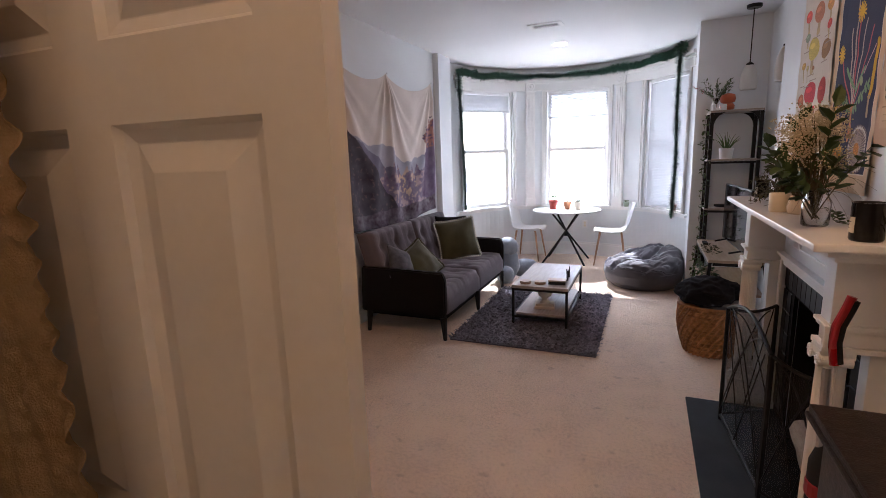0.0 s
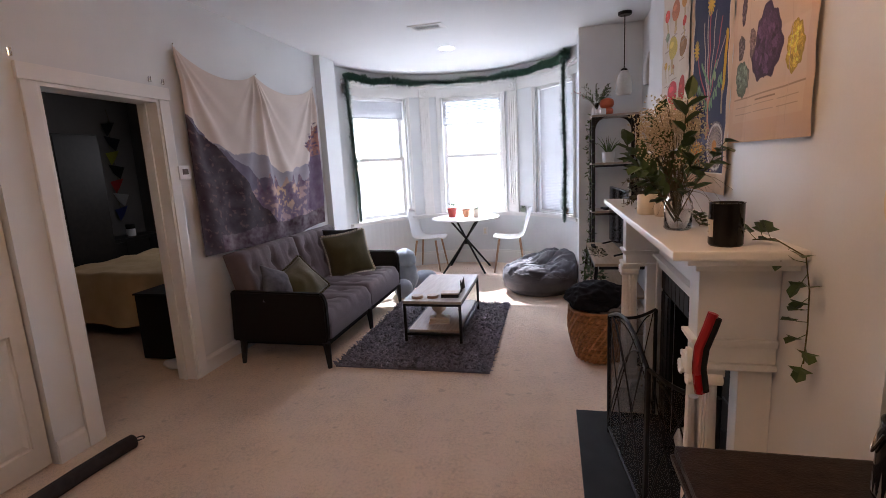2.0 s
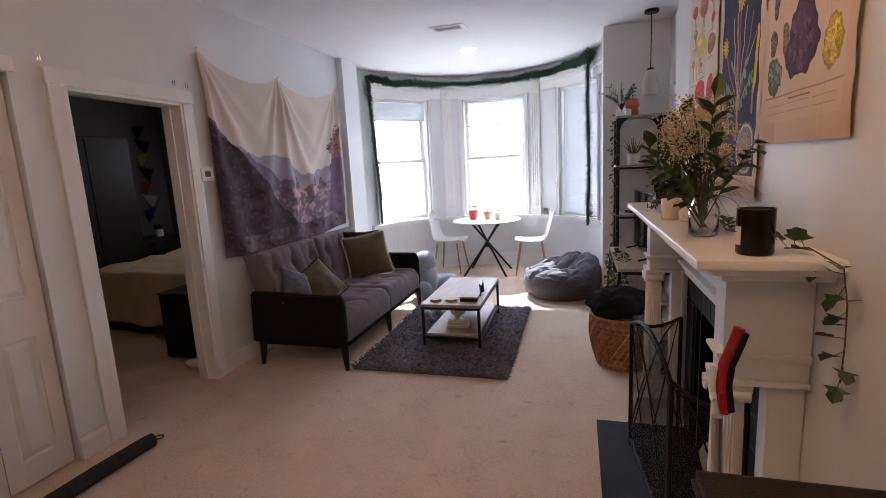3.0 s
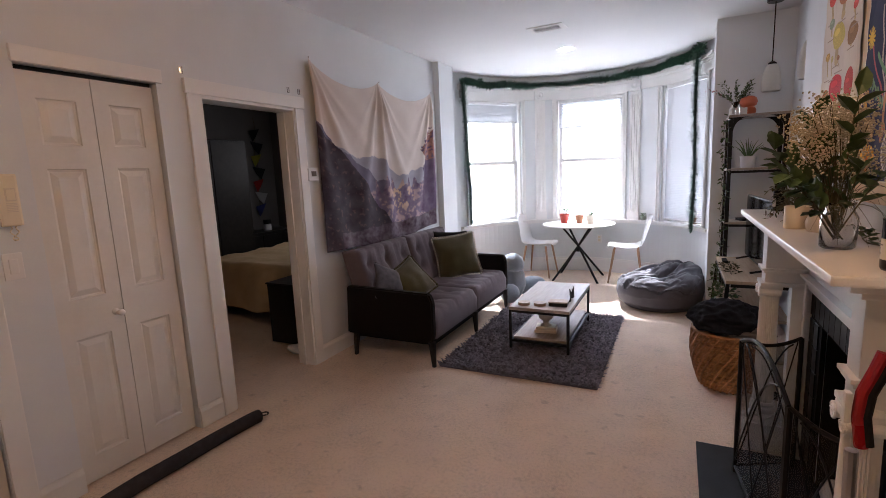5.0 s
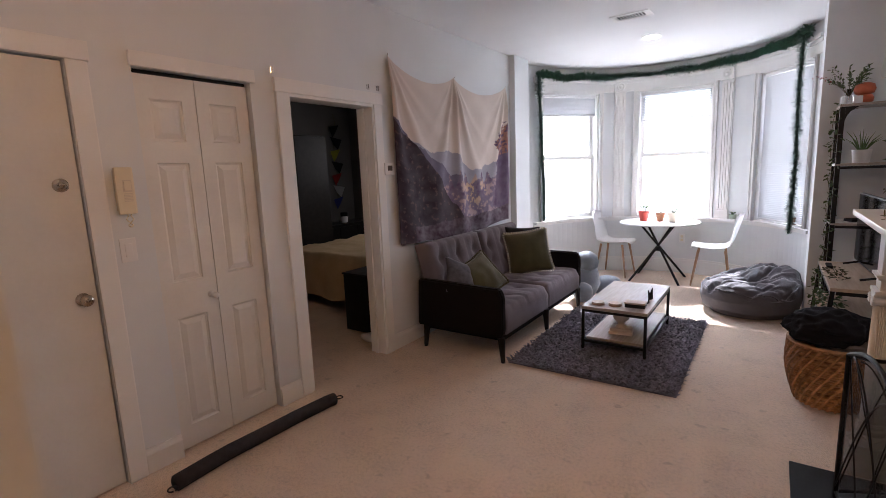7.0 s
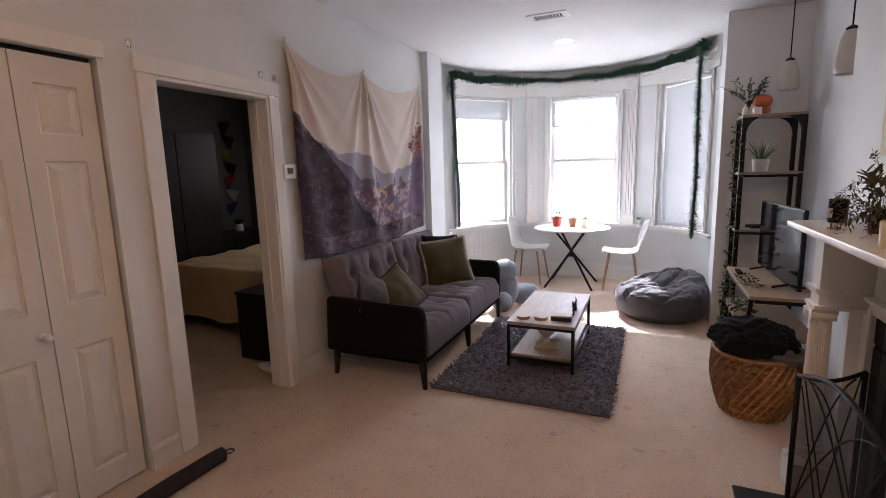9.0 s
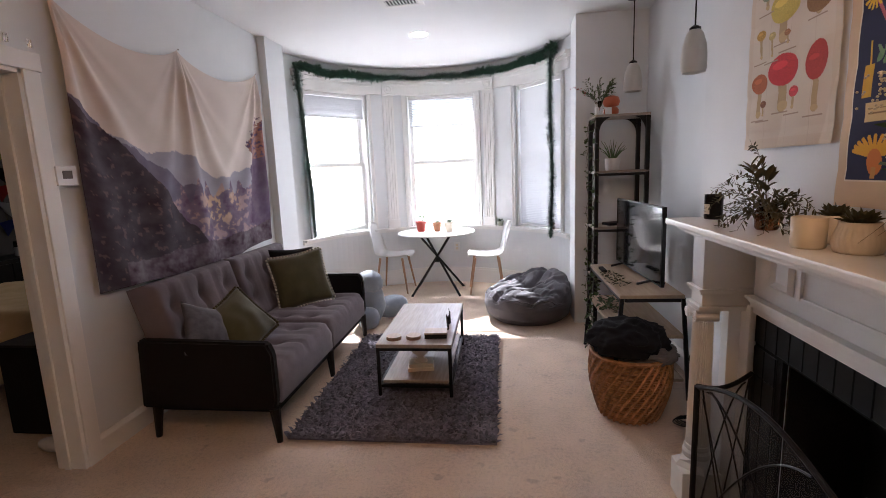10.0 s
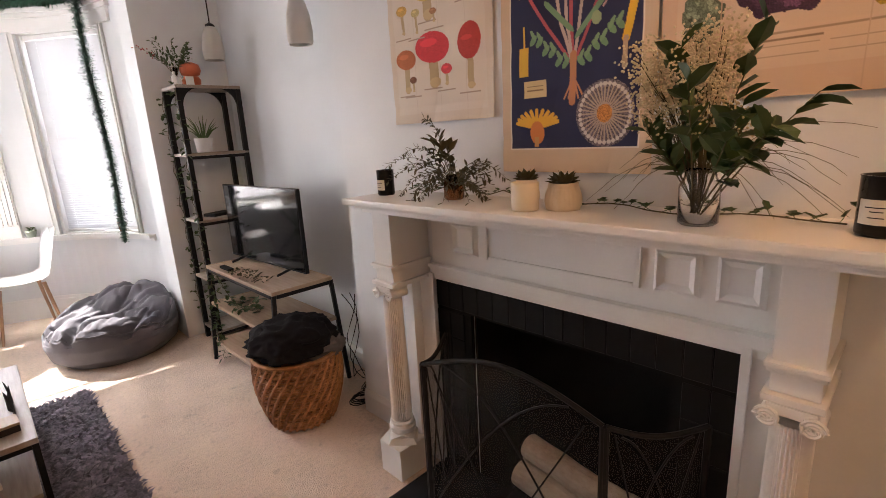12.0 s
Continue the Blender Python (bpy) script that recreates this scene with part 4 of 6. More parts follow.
def bean_f(u, v):
    a = 2 * math.pi * u
    prof = ((0.0, 0.0), (0.34, 0.0), (0.405, 0.06), (0.43, 0.16), (0.42, 0.23), (0.37, 0.285), (0.26, 0.315), (0.12, 0.30), (0.0, 0.29))
    k = v * (len(prof) - 1)
    i = min(int(k), len(prof) - 2)
    t = k - i
    r, z = prof[i][0] + (prof[i + 1][0] - prof[i][0]) * t, prof[i][1] + (prof[i + 1][1] - prof[i][1]) * t
    x, y = r * math.cos(a), r * math.sin(a)
    back = max(0, (x * 0.6 + y * 0.75) / 0.42)
    lift = v > 0.3 and 0.165 * back * min(1, (v - 0.3) / 0.25)
    crease = 0.0
    if z > 0.2:
        p, q = x * 0.8 + y * 0.6, y * 0.8 - x * 0.6
        crease = 0.030 * max(0, 1 - 3.0 * abs(noise.noise(Vector((p * 2.4 + 0.8 * q, q * 8, 1.3))))) ** 2 + 0.014 * max(0, 1 - 3 * abs(noise.noise(Vector((p * 6, q * 14, 4.3))))) ** 2 - 0.008
    return Vector((x, y, z + (lift or 0) - crease * 1.6 + (0.01 * noise.noise(Vector((x * 5, y * 5, z * 9))) if z > 0.01 else 0)))


grid(bm, 120, 72, bean_f)
bmesh.ops.remove_doubles(bm, verts=bm.verts, dist=0.0015)
part("cover", bm, BEAN, bean, smooth=True)
part("piping", tube(bmesh.new(), [bean_f(k / 72, 0.535) for k in range(73)], 0.006, 6), BEAN, bean, "grey seam piping")
# ---- rug: shaggy tufts on a woven backing ----
rug = thing("rug", "charcoal grey shaggy rug under the coffee table", "rug", (1.555, 4.61, 0), 0.0)
part("backing", boxes((-0.59, 0.59, -0.84, 0.84, 0.001, 0.012), bevel=0.004), RUG, rug)
bm = bmesh.new()
verts, faces = [], []
nx, ny = 84, 120
for i in range(nx):
    for j in range(ny):
        x, y = -0.59 + (i + rnd(0.1, 0.9)) * 1.18 / nx, -0.84 + (j + rnd(0.1, 0.9)) * 1.68 / ny
        a = 9.0 * noise.noise(Vector((x * 22, y * 22, 0))) + rnd(-1.4, 1.4)
        d = Vector((math.cos(a), math.sin(a), 0))
        s = Vector((-d.y, d.x, 0)) * 0.0088
        hgt = rnd(0.012, 0.026) + 0.014 * noise.noise(Vector((x * 30, y * 30, 5)))
        b = Vector((x, y, 0.011))
        k = len(verts)
        verts += [b - s, b + s, b + d * 0.016 + s * 1.1 + Vector((0, 0, hgt * 0.8)), b + d * 0.016 - s * 1.1 + Vector((0, 0, hgt * 0.8)), b + d * 0.036 + Vector((0, 0, hgt))]
        faces += [(k, k + 1, k + 2, k + 3), (k + 3, k + 2, k + 4)]
bm.free()
me = bpy.data.meshes.new("tufted_surface")
me.from_pydata(verts, [], faces)
me.materials.append(RUG)
pile = new("tufted_surface", me)
pile.parent = rug
tagged(pile, "", "", "", "stuff")


# ---- mantelpiece and fireplace ----
MY0, MY1 = 1.915, 3.505
mantel = thing("mantelpiece", "white painted wooden mantelpiece with fluted columns", "mantelpiece", kind="")
bm = boxes((2.885, FIRE_X, MY0 - 0.03, MY1 + 0.025, 1.205, 1.230), bevel=0.006)
part("shelf", bm, TRIM, mantel, "glossy cream-white shelf")
bm = boxes((2.925, FIRE_X, MY0 - 0.01, MY1 + 0.005, 1.188, 1.2045), (2.95, FIRE_X, MY0 + 0.01, MY1 - 0.015, 1.170, 1.1878), bevel=0.005)
part("bed_moulding", bm, TRIM, mantel)
FX = 3.143
part("frieze", boxes((FX, FIRE_X - 0.002, 2.10, 3.30, 0.88, 1.169)), TRIM, mantel)
for d, z0, z1 in ((0.022, 0.925, 0.938), (0.034, 0.9385, 0.951), (0.012, 0.905, 0.9245)):
    part("frieze_ledge", boxes((FX - d, FX - 0.0005, 2.10, 3.30, z0, z1), bevel=0.003), TRIM, mantel)
# raised and sunk panels of the frieze
for y0, y1 in ((3.055, 3.185), (2.30, 2.42), (2.155, 2.265)):
    bm = bmesh.new()
    z0, z1 = 1.005, 1.13
    out = [bm.verts.new((FX - 0.001, y, z)) for y, z in ((y0, z0), (y1, z0), (y1, z1), (y0, z1))]
    mid_ = [bm.verts.new((FX - 0.016, y, z)) for y, z in ((y0 + 0.012, z0 + 0.012), (y1 - 0.012, z0 + 0.012), (y1 - 0.012, z1 - 0.012), (y0 + 0.012, z1 - 0.012))]
    low = [bm.verts.new((FX - 0.004, y, z)) for y, z in ((y0 + 0.028, z0 + 0.028), (y1 - 0.028, z0 + 0.028), (y1 - 0.028, z1 - 0.028), (y0 + 0.028, z1 - 0.028))]
    for p, q in ((out, mid_), (mid_, low)):
        for k in range(4):
            bm.faces.new((p[k], p[(k + 1) % 4], q[(k + 1) % 4], q[k]))
    bm.faces.new(low)
    bmesh.ops.recalc_face_normals(bm, faces=bm.faces)
    part("panel", bm, TRIM, mantel)
part("panel", boxes((FX - 0.012, FX - 0.0005, 2.455, 2.472, 1.005, 1.13), (FX - 0.012, FX - 0.0005, 3.005, 3.022, 1.005, 1.13), (FX - 0.010, FX - 0.0005, 2.473, 3.004, 1.118, 1.13), (FX - 0.010, FX - 0.0005, 2.473, 3.004, 1.005, 1.017), bevel=0.004), TRIM, mantel)
# side boards of the opening
for y0, y1 in ((2.10, 2.185), (3.315, 3.40)):
    part("side_board", boxes((FX + 0.004, FIRE_X - 0.002, y0, y1, 0, 0.879), bevel=0.003), TRIM, mantel)
    e = y1 if y0 < 2.5 else y0
    part("side_bead", boxes((FX - 0.008, FX + 0.003, e - 0.012, e + 0.012, 0, 0.9045), bevel=0.004), TRIM, mantel)
for cy, k_ in ((2.063, 0.78), (3.425, 0.95)):
    part("entablature_block", boxes((2.985, FIRE_X - 0.002, cy - 0.058 * k_, cy + 0.058 * k_, 0.885, 1.169), bevel=0.004), TRIM, mantel)
    part("block_moulding", boxes((2.968, FIRE_X - 0.002, cy - 0.072 * k_, cy + 0.072 * k_, 0.945, 0.957), (2.975, FIRE_X - 0.002, cy - 0.066 * k_, cy + 0.066 * k_, 0.933, 0.9445), (2.968, FIRE_X - 0.002, cy - 0.072 * k_, cy + 0.072 * k_, 0.868, 0.8845), bevel=0.003), TRIM, mantel)
    bm = bmesh.new()
    lathe(bm, ((0.054, 0.20), (0.058, 0.21), (0.058, 0.225), (0.050, 0.235), (0.053, 0.245), (0.049, 0.256)), 28, (3.015, cy))
    lathe(bm, ((0.046, 0.257), (0.044, 0.45), (0.040, 0.80), (0.038, 0.815)), 64, (3.015, cy), 0.12, 32)
    part("column", bm, TRIM, mantel, "fluted white column")
    cap = part("capital", boxes((2.968, 3.062, cy - 0.046, cy + 0.046, 0.842, 0.867), bevel=0.004), TRIM, mantel, "scrolled ionic capital")
    for e in (-1, 1):
        bm = bmesh.new()
        pts = []
        for k in range(40):
            a, r = k * 0.42, 0.023 * (1 - k / 44)
            pts.append((2.966, cy + e * 0.040 + e * r * math.cos(a), 0.834 + r * math.sin(a)))
        tube(bm, pts, 0.0045, 6)
        lathe(bm, ((0.018, 0), (0.018, 0.086)), 18)
        for v in list(bm.verts)[-36:]:
            v.co = Vector((2.969 + v.co.z, cy + e * 0.040 + v.co.x, 0.834 + v.co.y))
        part("scroll", bm, TRIM, cap)
    bm = boxes((2.935, 3.095, cy - 0.072 * k_, cy + 0.072 * k_, 0, 0.15), bevel=0.004)
    lathe(bm, ((0.088, 0.151), (0.070, 0.175), (0.060, 0.199)), 4, (3.015, cy))
    for v in list(bm.verts)[-12:]:
        d = v.co - Vector((3.015, cy, v.co.z))
        v.co = Vector((3.015, cy, v.co.z)) + pose(0, 0, 0, 0, 0, 45) @ d
    part("plinth", bm, TRIM, mantel)
    part("pilaster", boxes((3.10, FIRE_X - 0.002, cy - 0.030, cy + 0.030, 0, 0.867), bevel=0.003), TRIM, mantel)

hearth = fixed("hearth", boxes((2.715, 3.195, 2.00, 3.315, 0.001, 0.018), bevel=0.004), SLATE, "dark slate hearth slab set in the carpet")
fixed("firebox", boxes((3.46, 3.468, 2.37, 3.12, 0.02, 0.74), (FIRE_X, 3.46, 2.362, 2.372, 0.02, 0.74), (FIRE_X, 3.46, 3.118, 3.128, 0.02, 0.74), (FIRE_X, 3.46, 2.372, 3.118, 0.738, 0.748), (FIRE_X, 3.468, 2.37, 3.12, 0.002, 0.019)), SOOT, "sooty black brick firebox")
surround = fixed("tile_surround", boxes((3.168, 3.1865, 2.187, 2.36, 0.019, 0.878), (3.168, 3.1865, 3.13, 3.313, 0.019, 0.878), (3.168, 3.1865, 2.36, 3.13, 0.75, 0.878)), SOOT, "black tiled fireplace surround")
tile = link_mesh("tile", box(bmesh.new(), -0.006, 0, -0.036, 0.036, -0.055, 0.055, 0.002, 1), BLACKTILE)
spots = [(2.187 + 0.0375 + 0.0751 * k, 0.815) for k in range(15)]
for z in (0.69, 0.577, 0.464, 0.351, 0.238, 0.125):
    spots += [(2.2245, z), (2.2996, z), (3.20, z), (3.2755, z)]
for y, z in spots:
    t = new("tile", tile)
    t.parent = surround
    t.location = (3.1675, y, z)

logs = (((3.16, 2.44, 0.11), (3.21, 2.93, 0.11), 0.055), ((3.29, 2.44, 0.115), (3.30, 2.95, 0.11), 0.058), ((3.19, 2.47, 0.205), (3.26, 2.92, 0.21), 0.05))
grate = thing("fire_grate", "black iron grate in the firebox", "grate", (0, 0, 0.02))
for y in (2.55, 2.75, 2.95):
    part("bar", boxes((3.10, 3.38, y - 0.008, y + 0.008, 0.02, 0.032), bevel=0.002), BLACKMETAL, grate)
for x in (3.12, 3.36):
    for y in (2.55, 2.95):
        part("foot", boxes((x - 0.008, x + 0.008, y - 0.008, y + 0.008, 0, 0.0199)), BLACKMETAL, grate)
for a, b, r in logs:
    solo("birch_log", tube(bmesh.new(), [Vector(a).lerp(Vector(b), k / 6) + Vector((0.004 * math.sin(k * 2), 0, 0.004 * math.cos(k))) for k in range(7)], r, 14), BIRCH, "pale birch log lying in the firebox", "log", "birch logs", smooth=False)

# fire screen
scr = thing("fire_screen", "black three-panel wire mesh fire screen", "fire screen", (0, 0, 0.0182))


def screen_panel(p, q, hp, hq, arch):
    """One leaf between two feet, with an arched top rail, mesh and curved bars."""
    p, q = Vector((*p, 0)), Vector((*q, 0))
    rail = [p.lerp(q, t) + Vector((0, 0, hp + (hq - hp) * t + arch * math.sin(math.pi * t))) for t in (k / 16 for k in range(17))]
    panel = part("frame", tube(tube(tube(tube(bmesh.new(), (p, p + Vector((0, 0, hp))), 0.010), (q, q + Vector((0, 0, hq))), 0.010), rail, 0.0085), (p + Vector((0, 0, 0.03)), q + Vector((0, 0, 0.03))), 0.008), BLACKMETAL, scr)
    bm = bmesh.new()
    grid(bm, 16, 1, lambda u, v: p.lerp(q, u) + Vector((0, 0, 0.03 + v * (hp + (hq - hp) * u + arch * math.sin(math.pi * u) - 0.03))))
    part("wire_mesh", bm, MESH, panel)
    n = (q - p).cross(Vector((0, 0, 1))).normalized() * 0.006
    for s in (0, 1):
        pts = []
        for k in range(15):
            t = k / 14
            u = t * 0.85 if s == 0 else 1 - t * 0.85
            pts.append(p.lerp(q, u) + n + Vector((0, 0, 0.05 + (min(hp, hq) + 0.45 * arch - 0.06) * math.sin(t * 1.5))))
        part("curved_bar", tube(bmesh.new(), pts, 0.0035, 6), BLACKMETAL, panel)
        pts = [p.lerp(q, 0.08 if s == 0 else 0.92) + n + Vector((0, 0, hp * 0.97)), p.lerp(q, 0.55 if s == 0 else 0.45) + n + Vector((0, 0, 0.05))]
        part("straight_bar", tube(bmesh.new(), pts, 0.003, 6), BLACKMETAL, panel)


MESH = mesh_screen("wire_mesh")
screen_panel((2.872, 3.095), (2.940, 2.455), 0.650, 0.650, 0.085)
screen_panel((2.942, 2.447), (3.125, 2.25), 0.650, 0.645, -0.03)
screen_panel((2.874, 3.103), (3.12, 3.23), 0.650, 0.645, -0.03)

# ---- things on the mantel ----
MZ = 1.2305


def candle(name, label, at, r, h, lab=True, turn=180):
    ob = thing(name, label, "candle", at, turn, group="jar candles")
    part("jar", lathe(bmesh.new(), ((r * 0.93, 0), (r, 0.006), (r, h), (r * 1.03, h + 0.003), (r * 0.94, h + 0.003), (r * 0.93, h * 0.8)), 32), BLACKGLASS, ob, smooth=True)
    part("wax", lathe(bmesh.new(), ((r * 0.92, h * 0.4), (r * 0.92, h * 0.8)), 24), WAX, ob)
    if lab:
        bm = bmesh.new()
        grid(bm, 12, 1, lambda u, v: Vector((1.006 * r * math.cos((u - 0.5) * 1.5), 1.006 * r * math.sin((u - 0.5) * 1.5), h * (0.22 + 0.42 * v))))
        lb = part("label", bm, LABEL, ob, "cream paper label")
        bm = bmesh.new()
        for z, w in ((0.50, 0.9), (0.43, 0.5), (0.33, 0.6)):
            grid(bm, 6, 1, lambda u, v: Vector((1.012 * r * math.cos((u - 0.5) * w), 1.012 * r * math.sin((u - 0.5) * w), h * (z + 0.018 * v))))
        part("print_bars", bm, BLACKFAB, lb)
    return ob


candle("candle", "small black glass jar candle with pale label", (3.04, 3.44, MZ), 0.034, 0.095)
candle("candle", "large black glass jar candle with cream label", (3.030, 1.972, MZ), 0.041, 0.108, turn=165)
c = thing("candle", "ivory pillar candle in a plain cup", "candle", (2.975, 2.725, MZ))
part("cup", lathe(bmesh.new(), ((0.036, 0), (0.039, 0.004), (0.040, 0.078), (0.037, 0.080), (0.036, 0.07)), 28), WAX, c, smooth=True)
part("wick", tube(bmesh.new(), ((0, 0, 0.068), (0.002, 0, 0.076)), 0.0012, 4), BLACKFAB, c)
part("wax", lathe(bmesh.new(), ((0.035, 0.004), (0.035, 0.068)), 24), WAX, c)


def succulent(name, label, at, r, h, ribs, material):
    ob = thing(name, label, "potted plant", at, group="succulents on the mantel")
    prof = [(r * (0.80 + 0.2 * math.sin(math.pi * min(1, 0.15 + t))) , h * t) for t in (k / 10 for k in range(11))]
    part("pot", lathe(bmesh.new(), prof + [(r * 0.75, h), (r * 0.74, h * 0.88)], 72 if ribs else 28, (0, 0), 0.05 if ribs else 0, ribs), material, ob, smooth=True)
    bm = bmesh.new()
    for i in range(26):
        a, k = i * 2.4, i / 26
        b = Vector((0.012 * math.cos(a), 0.012 * math.sin(a), h * 0.9))
        leaf_quad(bm, b, b + Vector((math.cos(a) * r * (0.8 - 0.5 * k), math.sin(a) * r * (0.8 - 0.5 * k), 0.012 + 0.032 * k)), 0.010)
    part("rosette", bm, DRYLEAF, ob)
    return ob


succulent("potted_plant", "round ribbed cream pot with a succulent", (3.035, 2.638, MZ), 0.052, 0.075, 24, CREAM)
succulent("potted_plant", "small cream pot with a succulent", (3.075, 2.790, MZ), 0.040, 0.075, 0, CREAM)


def spray(bm, base, tip, n, lw, ll, droop=0.03, stem=0.0018, leafy=0.25, stembm=None):
    """A stem with pairs of leaves."""
    base, tip = Vector(base), Vector(tip)
    pts = []
    for k in range(9):
        t = k / 8
        pts.append(base.lerp(tip, t) + Vector((0, 0, -droop * t * t + droop * math.sin(math.pi * t))))
    tube(stembm if stembm is not None else bm, pts, stem, 5, stem * 0.5)
    for i in range(n):
        t = leafy + (1 - leafy) * i / max(1, n - 1)
        k = min(int(t * 8), 7)
        p = pts[k].lerp(pts[k + 1], t * 8 - k)
        d = (pts[k + 1] - pts[k]).normalized()
        side = d.cross(Vector((rnd(-1, 1), rnd(-1, 1), rnd(-0.3, 1)))).normalized() * (1 if i % 2 else -1)
        leaf_quad(bm, p, p + (side * 0.75 + d * 0.65 + Vector((0, 0, rnd(-0.25, 0.25)))) * ll * rnd(0.7, 1.15), lw * rnd(0.8, 1.15))
    return pts


# jar of cut flowers
VX, VY = 2.985, 2.272
jar = thing("flower_vase", "clear glass jar with greenery and dried blossom", "vase", (VX, VY, MZ))
part("jar", lathe(bmesh.new(), ((0.034, 0), (0.041, 0.006), (0.042, 0.085), (0.032, 0.105), (0.031, 0.118), (0.034, 0.120), (0.034, 0.125), (0.028, 0.125), (0.029, 0.100), (0.039, 0.083), (0.038, 0.008), (0.0, 0.006)), 28, cap=False), CLEAR, jar, smooth=True)
bl, bs, bg, bw = bmesh.new(), bmesh.new(), bmesh.new(), bmesh.new()
for i in range(9):
    a = rnd(-1.9, 1.2)
    e = rnd(0.12, 0.26)
    tip = Vector((-0.04 - 0.10 * abs(math.cos(a)) * rnd(0.2, 1.0), -0.30 * math.sin(a + 0.55) * e / 0.26 * 0.8, 0.15 + rnd(0.05, 0.26)))
    tip.y = 0.02 - rnd(-0.02, 0.25)
    tip.x = rnd(-0.17, 0.09)
    spray(bl, (rnd(-0.015, 0.015), rnd(-0.015, 0.015), 0.02), tip, 10, 0.019, 0.062, 0.01, 0.0022, 0.40, bs)
for i in range(3):
    spray(bl, (0, 0, 0.02), (-0.02 - rnd(0, 0.08), rnd(0.02, 0.10), 0.16 + rnd(0.0, 0.10)), 9, 0.015, 0.06, 0.01, 0.002, 0.45, bs)
for i in range(60):
    tip = Vector((rnd(-0.11, 0.05), rnd(-0.05, 0.12), rnd(0.22, 0.39)))
    tube(bs, (Vector((0, 0, 0.03)), tip * 0.55 + Vector((0, 0, 0.06)), tip), 0.0010, 4)
    for k in range(60):
        p = tip + Vector((rnd(-1, 1), rnd(-1, 1), rnd(-1.2, 0.8))) * 0.036
        blob(bg, p, (0.0027, 0.0027, 0.0027), 1, 0.3, k)
for i in range(28):
    e = 1 if i % 3 else -1
    pts = [Vector((rnd(-0.02, 0.02), rnd(-0.02, 0.02), 0.11))]
    tip = Vector((rnd(-0.06, 0.08), -e * rnd(0.10, 0.27), rnd(0.02, 0.20)))
    for k in range(1, 8):
        t = k / 7
        pts.append(pts[0].lerp(tip, t) + Vector((0, 0, 0.05 * math.sin(math.pi * t))) + Vector((0, rnd(-0.006, 0.006), 0)))
    tube(bw, pts, 0.0009, 4, 0.0004)
part("foliage", bl, LEAF, jar)
part("stalk", bs, STEM, jar)
part("blossom", bg, GYPSO, jar, "cloud of dried cream blossom")
part("grass", bw, STEM, jar, "fine trailing grass")

# brown jar with dusky greenery
pl = thing("flower_vase", "brown glass jar with dusky trailing greenery", "vase", (3.06, 3.085, MZ))
part("jar", lathe(bmesh.new(), ((0.030, 0), (0.036, 0.008), (0.036, 0.06), (0.026, 0.075), (0.026, 0.085), (0.022, 0.085), (0.0, 0.02)), 24, cap=False), BROWNGLASS, pl, smooth=True)
bl, bs = bmesh.new(), bmesh.new()
for i in range(30):
    a = rnd(0, 6.283)
    spray(bl, (0, 0, 0.03), (-0.03 + 0.10 * math.cos(a), 0.17 * math.sin(a), rnd(0.0, 0.16)), 12, 0.005, 0.026, 0.035, 0.0012, 0.25, bs)
for tip in ((-0.03, 0.22, 0.21), (-0.06, 0.30, 0.10), (-0.04, 0.32, 0.16), (0.0, 0.13, 0.33), (0.02, -0.22, 0.12), (-0.05, 0.27, 0.03)):
    spray(bl, (0, 0, 0.05), tip, 26, 0.003, 0.024, 0.05, 0.0012, 0.35, bs)
for i in range(6):
    spray(bl, (0, 0, 0.05), (rnd(-0.05, 0.02), rnd(0.0, 0.09), rnd(0.15, 0.21)), 5, 0.013, 0.045, 0.0, 0.0015, 0.6, bs)
part("foliage", bl, DRYLEAF, pl)
part("stalk", bs, STEM, pl)


def ivy(name, label, pts, n, size=0.035, flat=None, group="ivy strands"):
    ob = thing(name, label, "ivy", group=group)
    pts = [Vector(p) for p in pts]
    part("vine", tube(bmesh.new(), pts, 0.0018, 5), STEM, ob)
    bm = bmesh.new()
    for i in range(n):
        k = (i + 0.5) / n * (len(pts) - 1)
        a = min(int(k), len(pts) - 2)
        p = pts[a].lerp(pts[a + 1], k - a)
        d = Vector((rnd(-1, 1), rnd(-1, 1), rnd(-1, 0.5)))
        if flat:
            d = d - Vector(flat) * d.dot(Vector(flat)) + Vector(flat) * 0.25
        d.normalize()
        tube(bm, (p, p + d * size * 0.5), 0.0009, 4)
        leaf_quad(bm, p + d * size * 0.5, p + d * size * rnd(1.2, 1.6), size * 0.42, True)
    part("foliage", bm, LEAF, ob)
    return ob


ivy("ivy", "artificial ivy strand lying along the mantel", [(3.10 + 0.03 * math.sin(k * 1.3), 2.62 - 0.066 * k, MZ + 0.006 + 0.004 * math.sin(k)) for k in range(10)], 24, 0.028, (0, 0, 1))
ivy("ivy", "artificial ivy strand hanging beside the mantel", [(3.10, 1.99, MZ + 0.01), (3.13, 1.94, MZ + 0.02), (3.165, 1.86, 1.22), (3.175, 1.855, 1.14), (3.175, 1.85, 1.05), (3.175, 1.855, 0.96)], 15, 0.048, (-1, 0, 0))
ivy("ivy", "ivy strand behind the brown jar", [(3.14, 3.42 - 0.07 * k, MZ + 0.008 + 0.02 * (k % 2)) for k in range(9)], 22, 0.022, (0, 0, 1))
ivy("ivy", "short ivy sprig stuck on the chimney breast", [(3.184, 3.47, 1.16), (3.184, 3.475, 1.10), (3.184, 3.472, 1.05)], 5, 0.014, (-1, 0, 0))


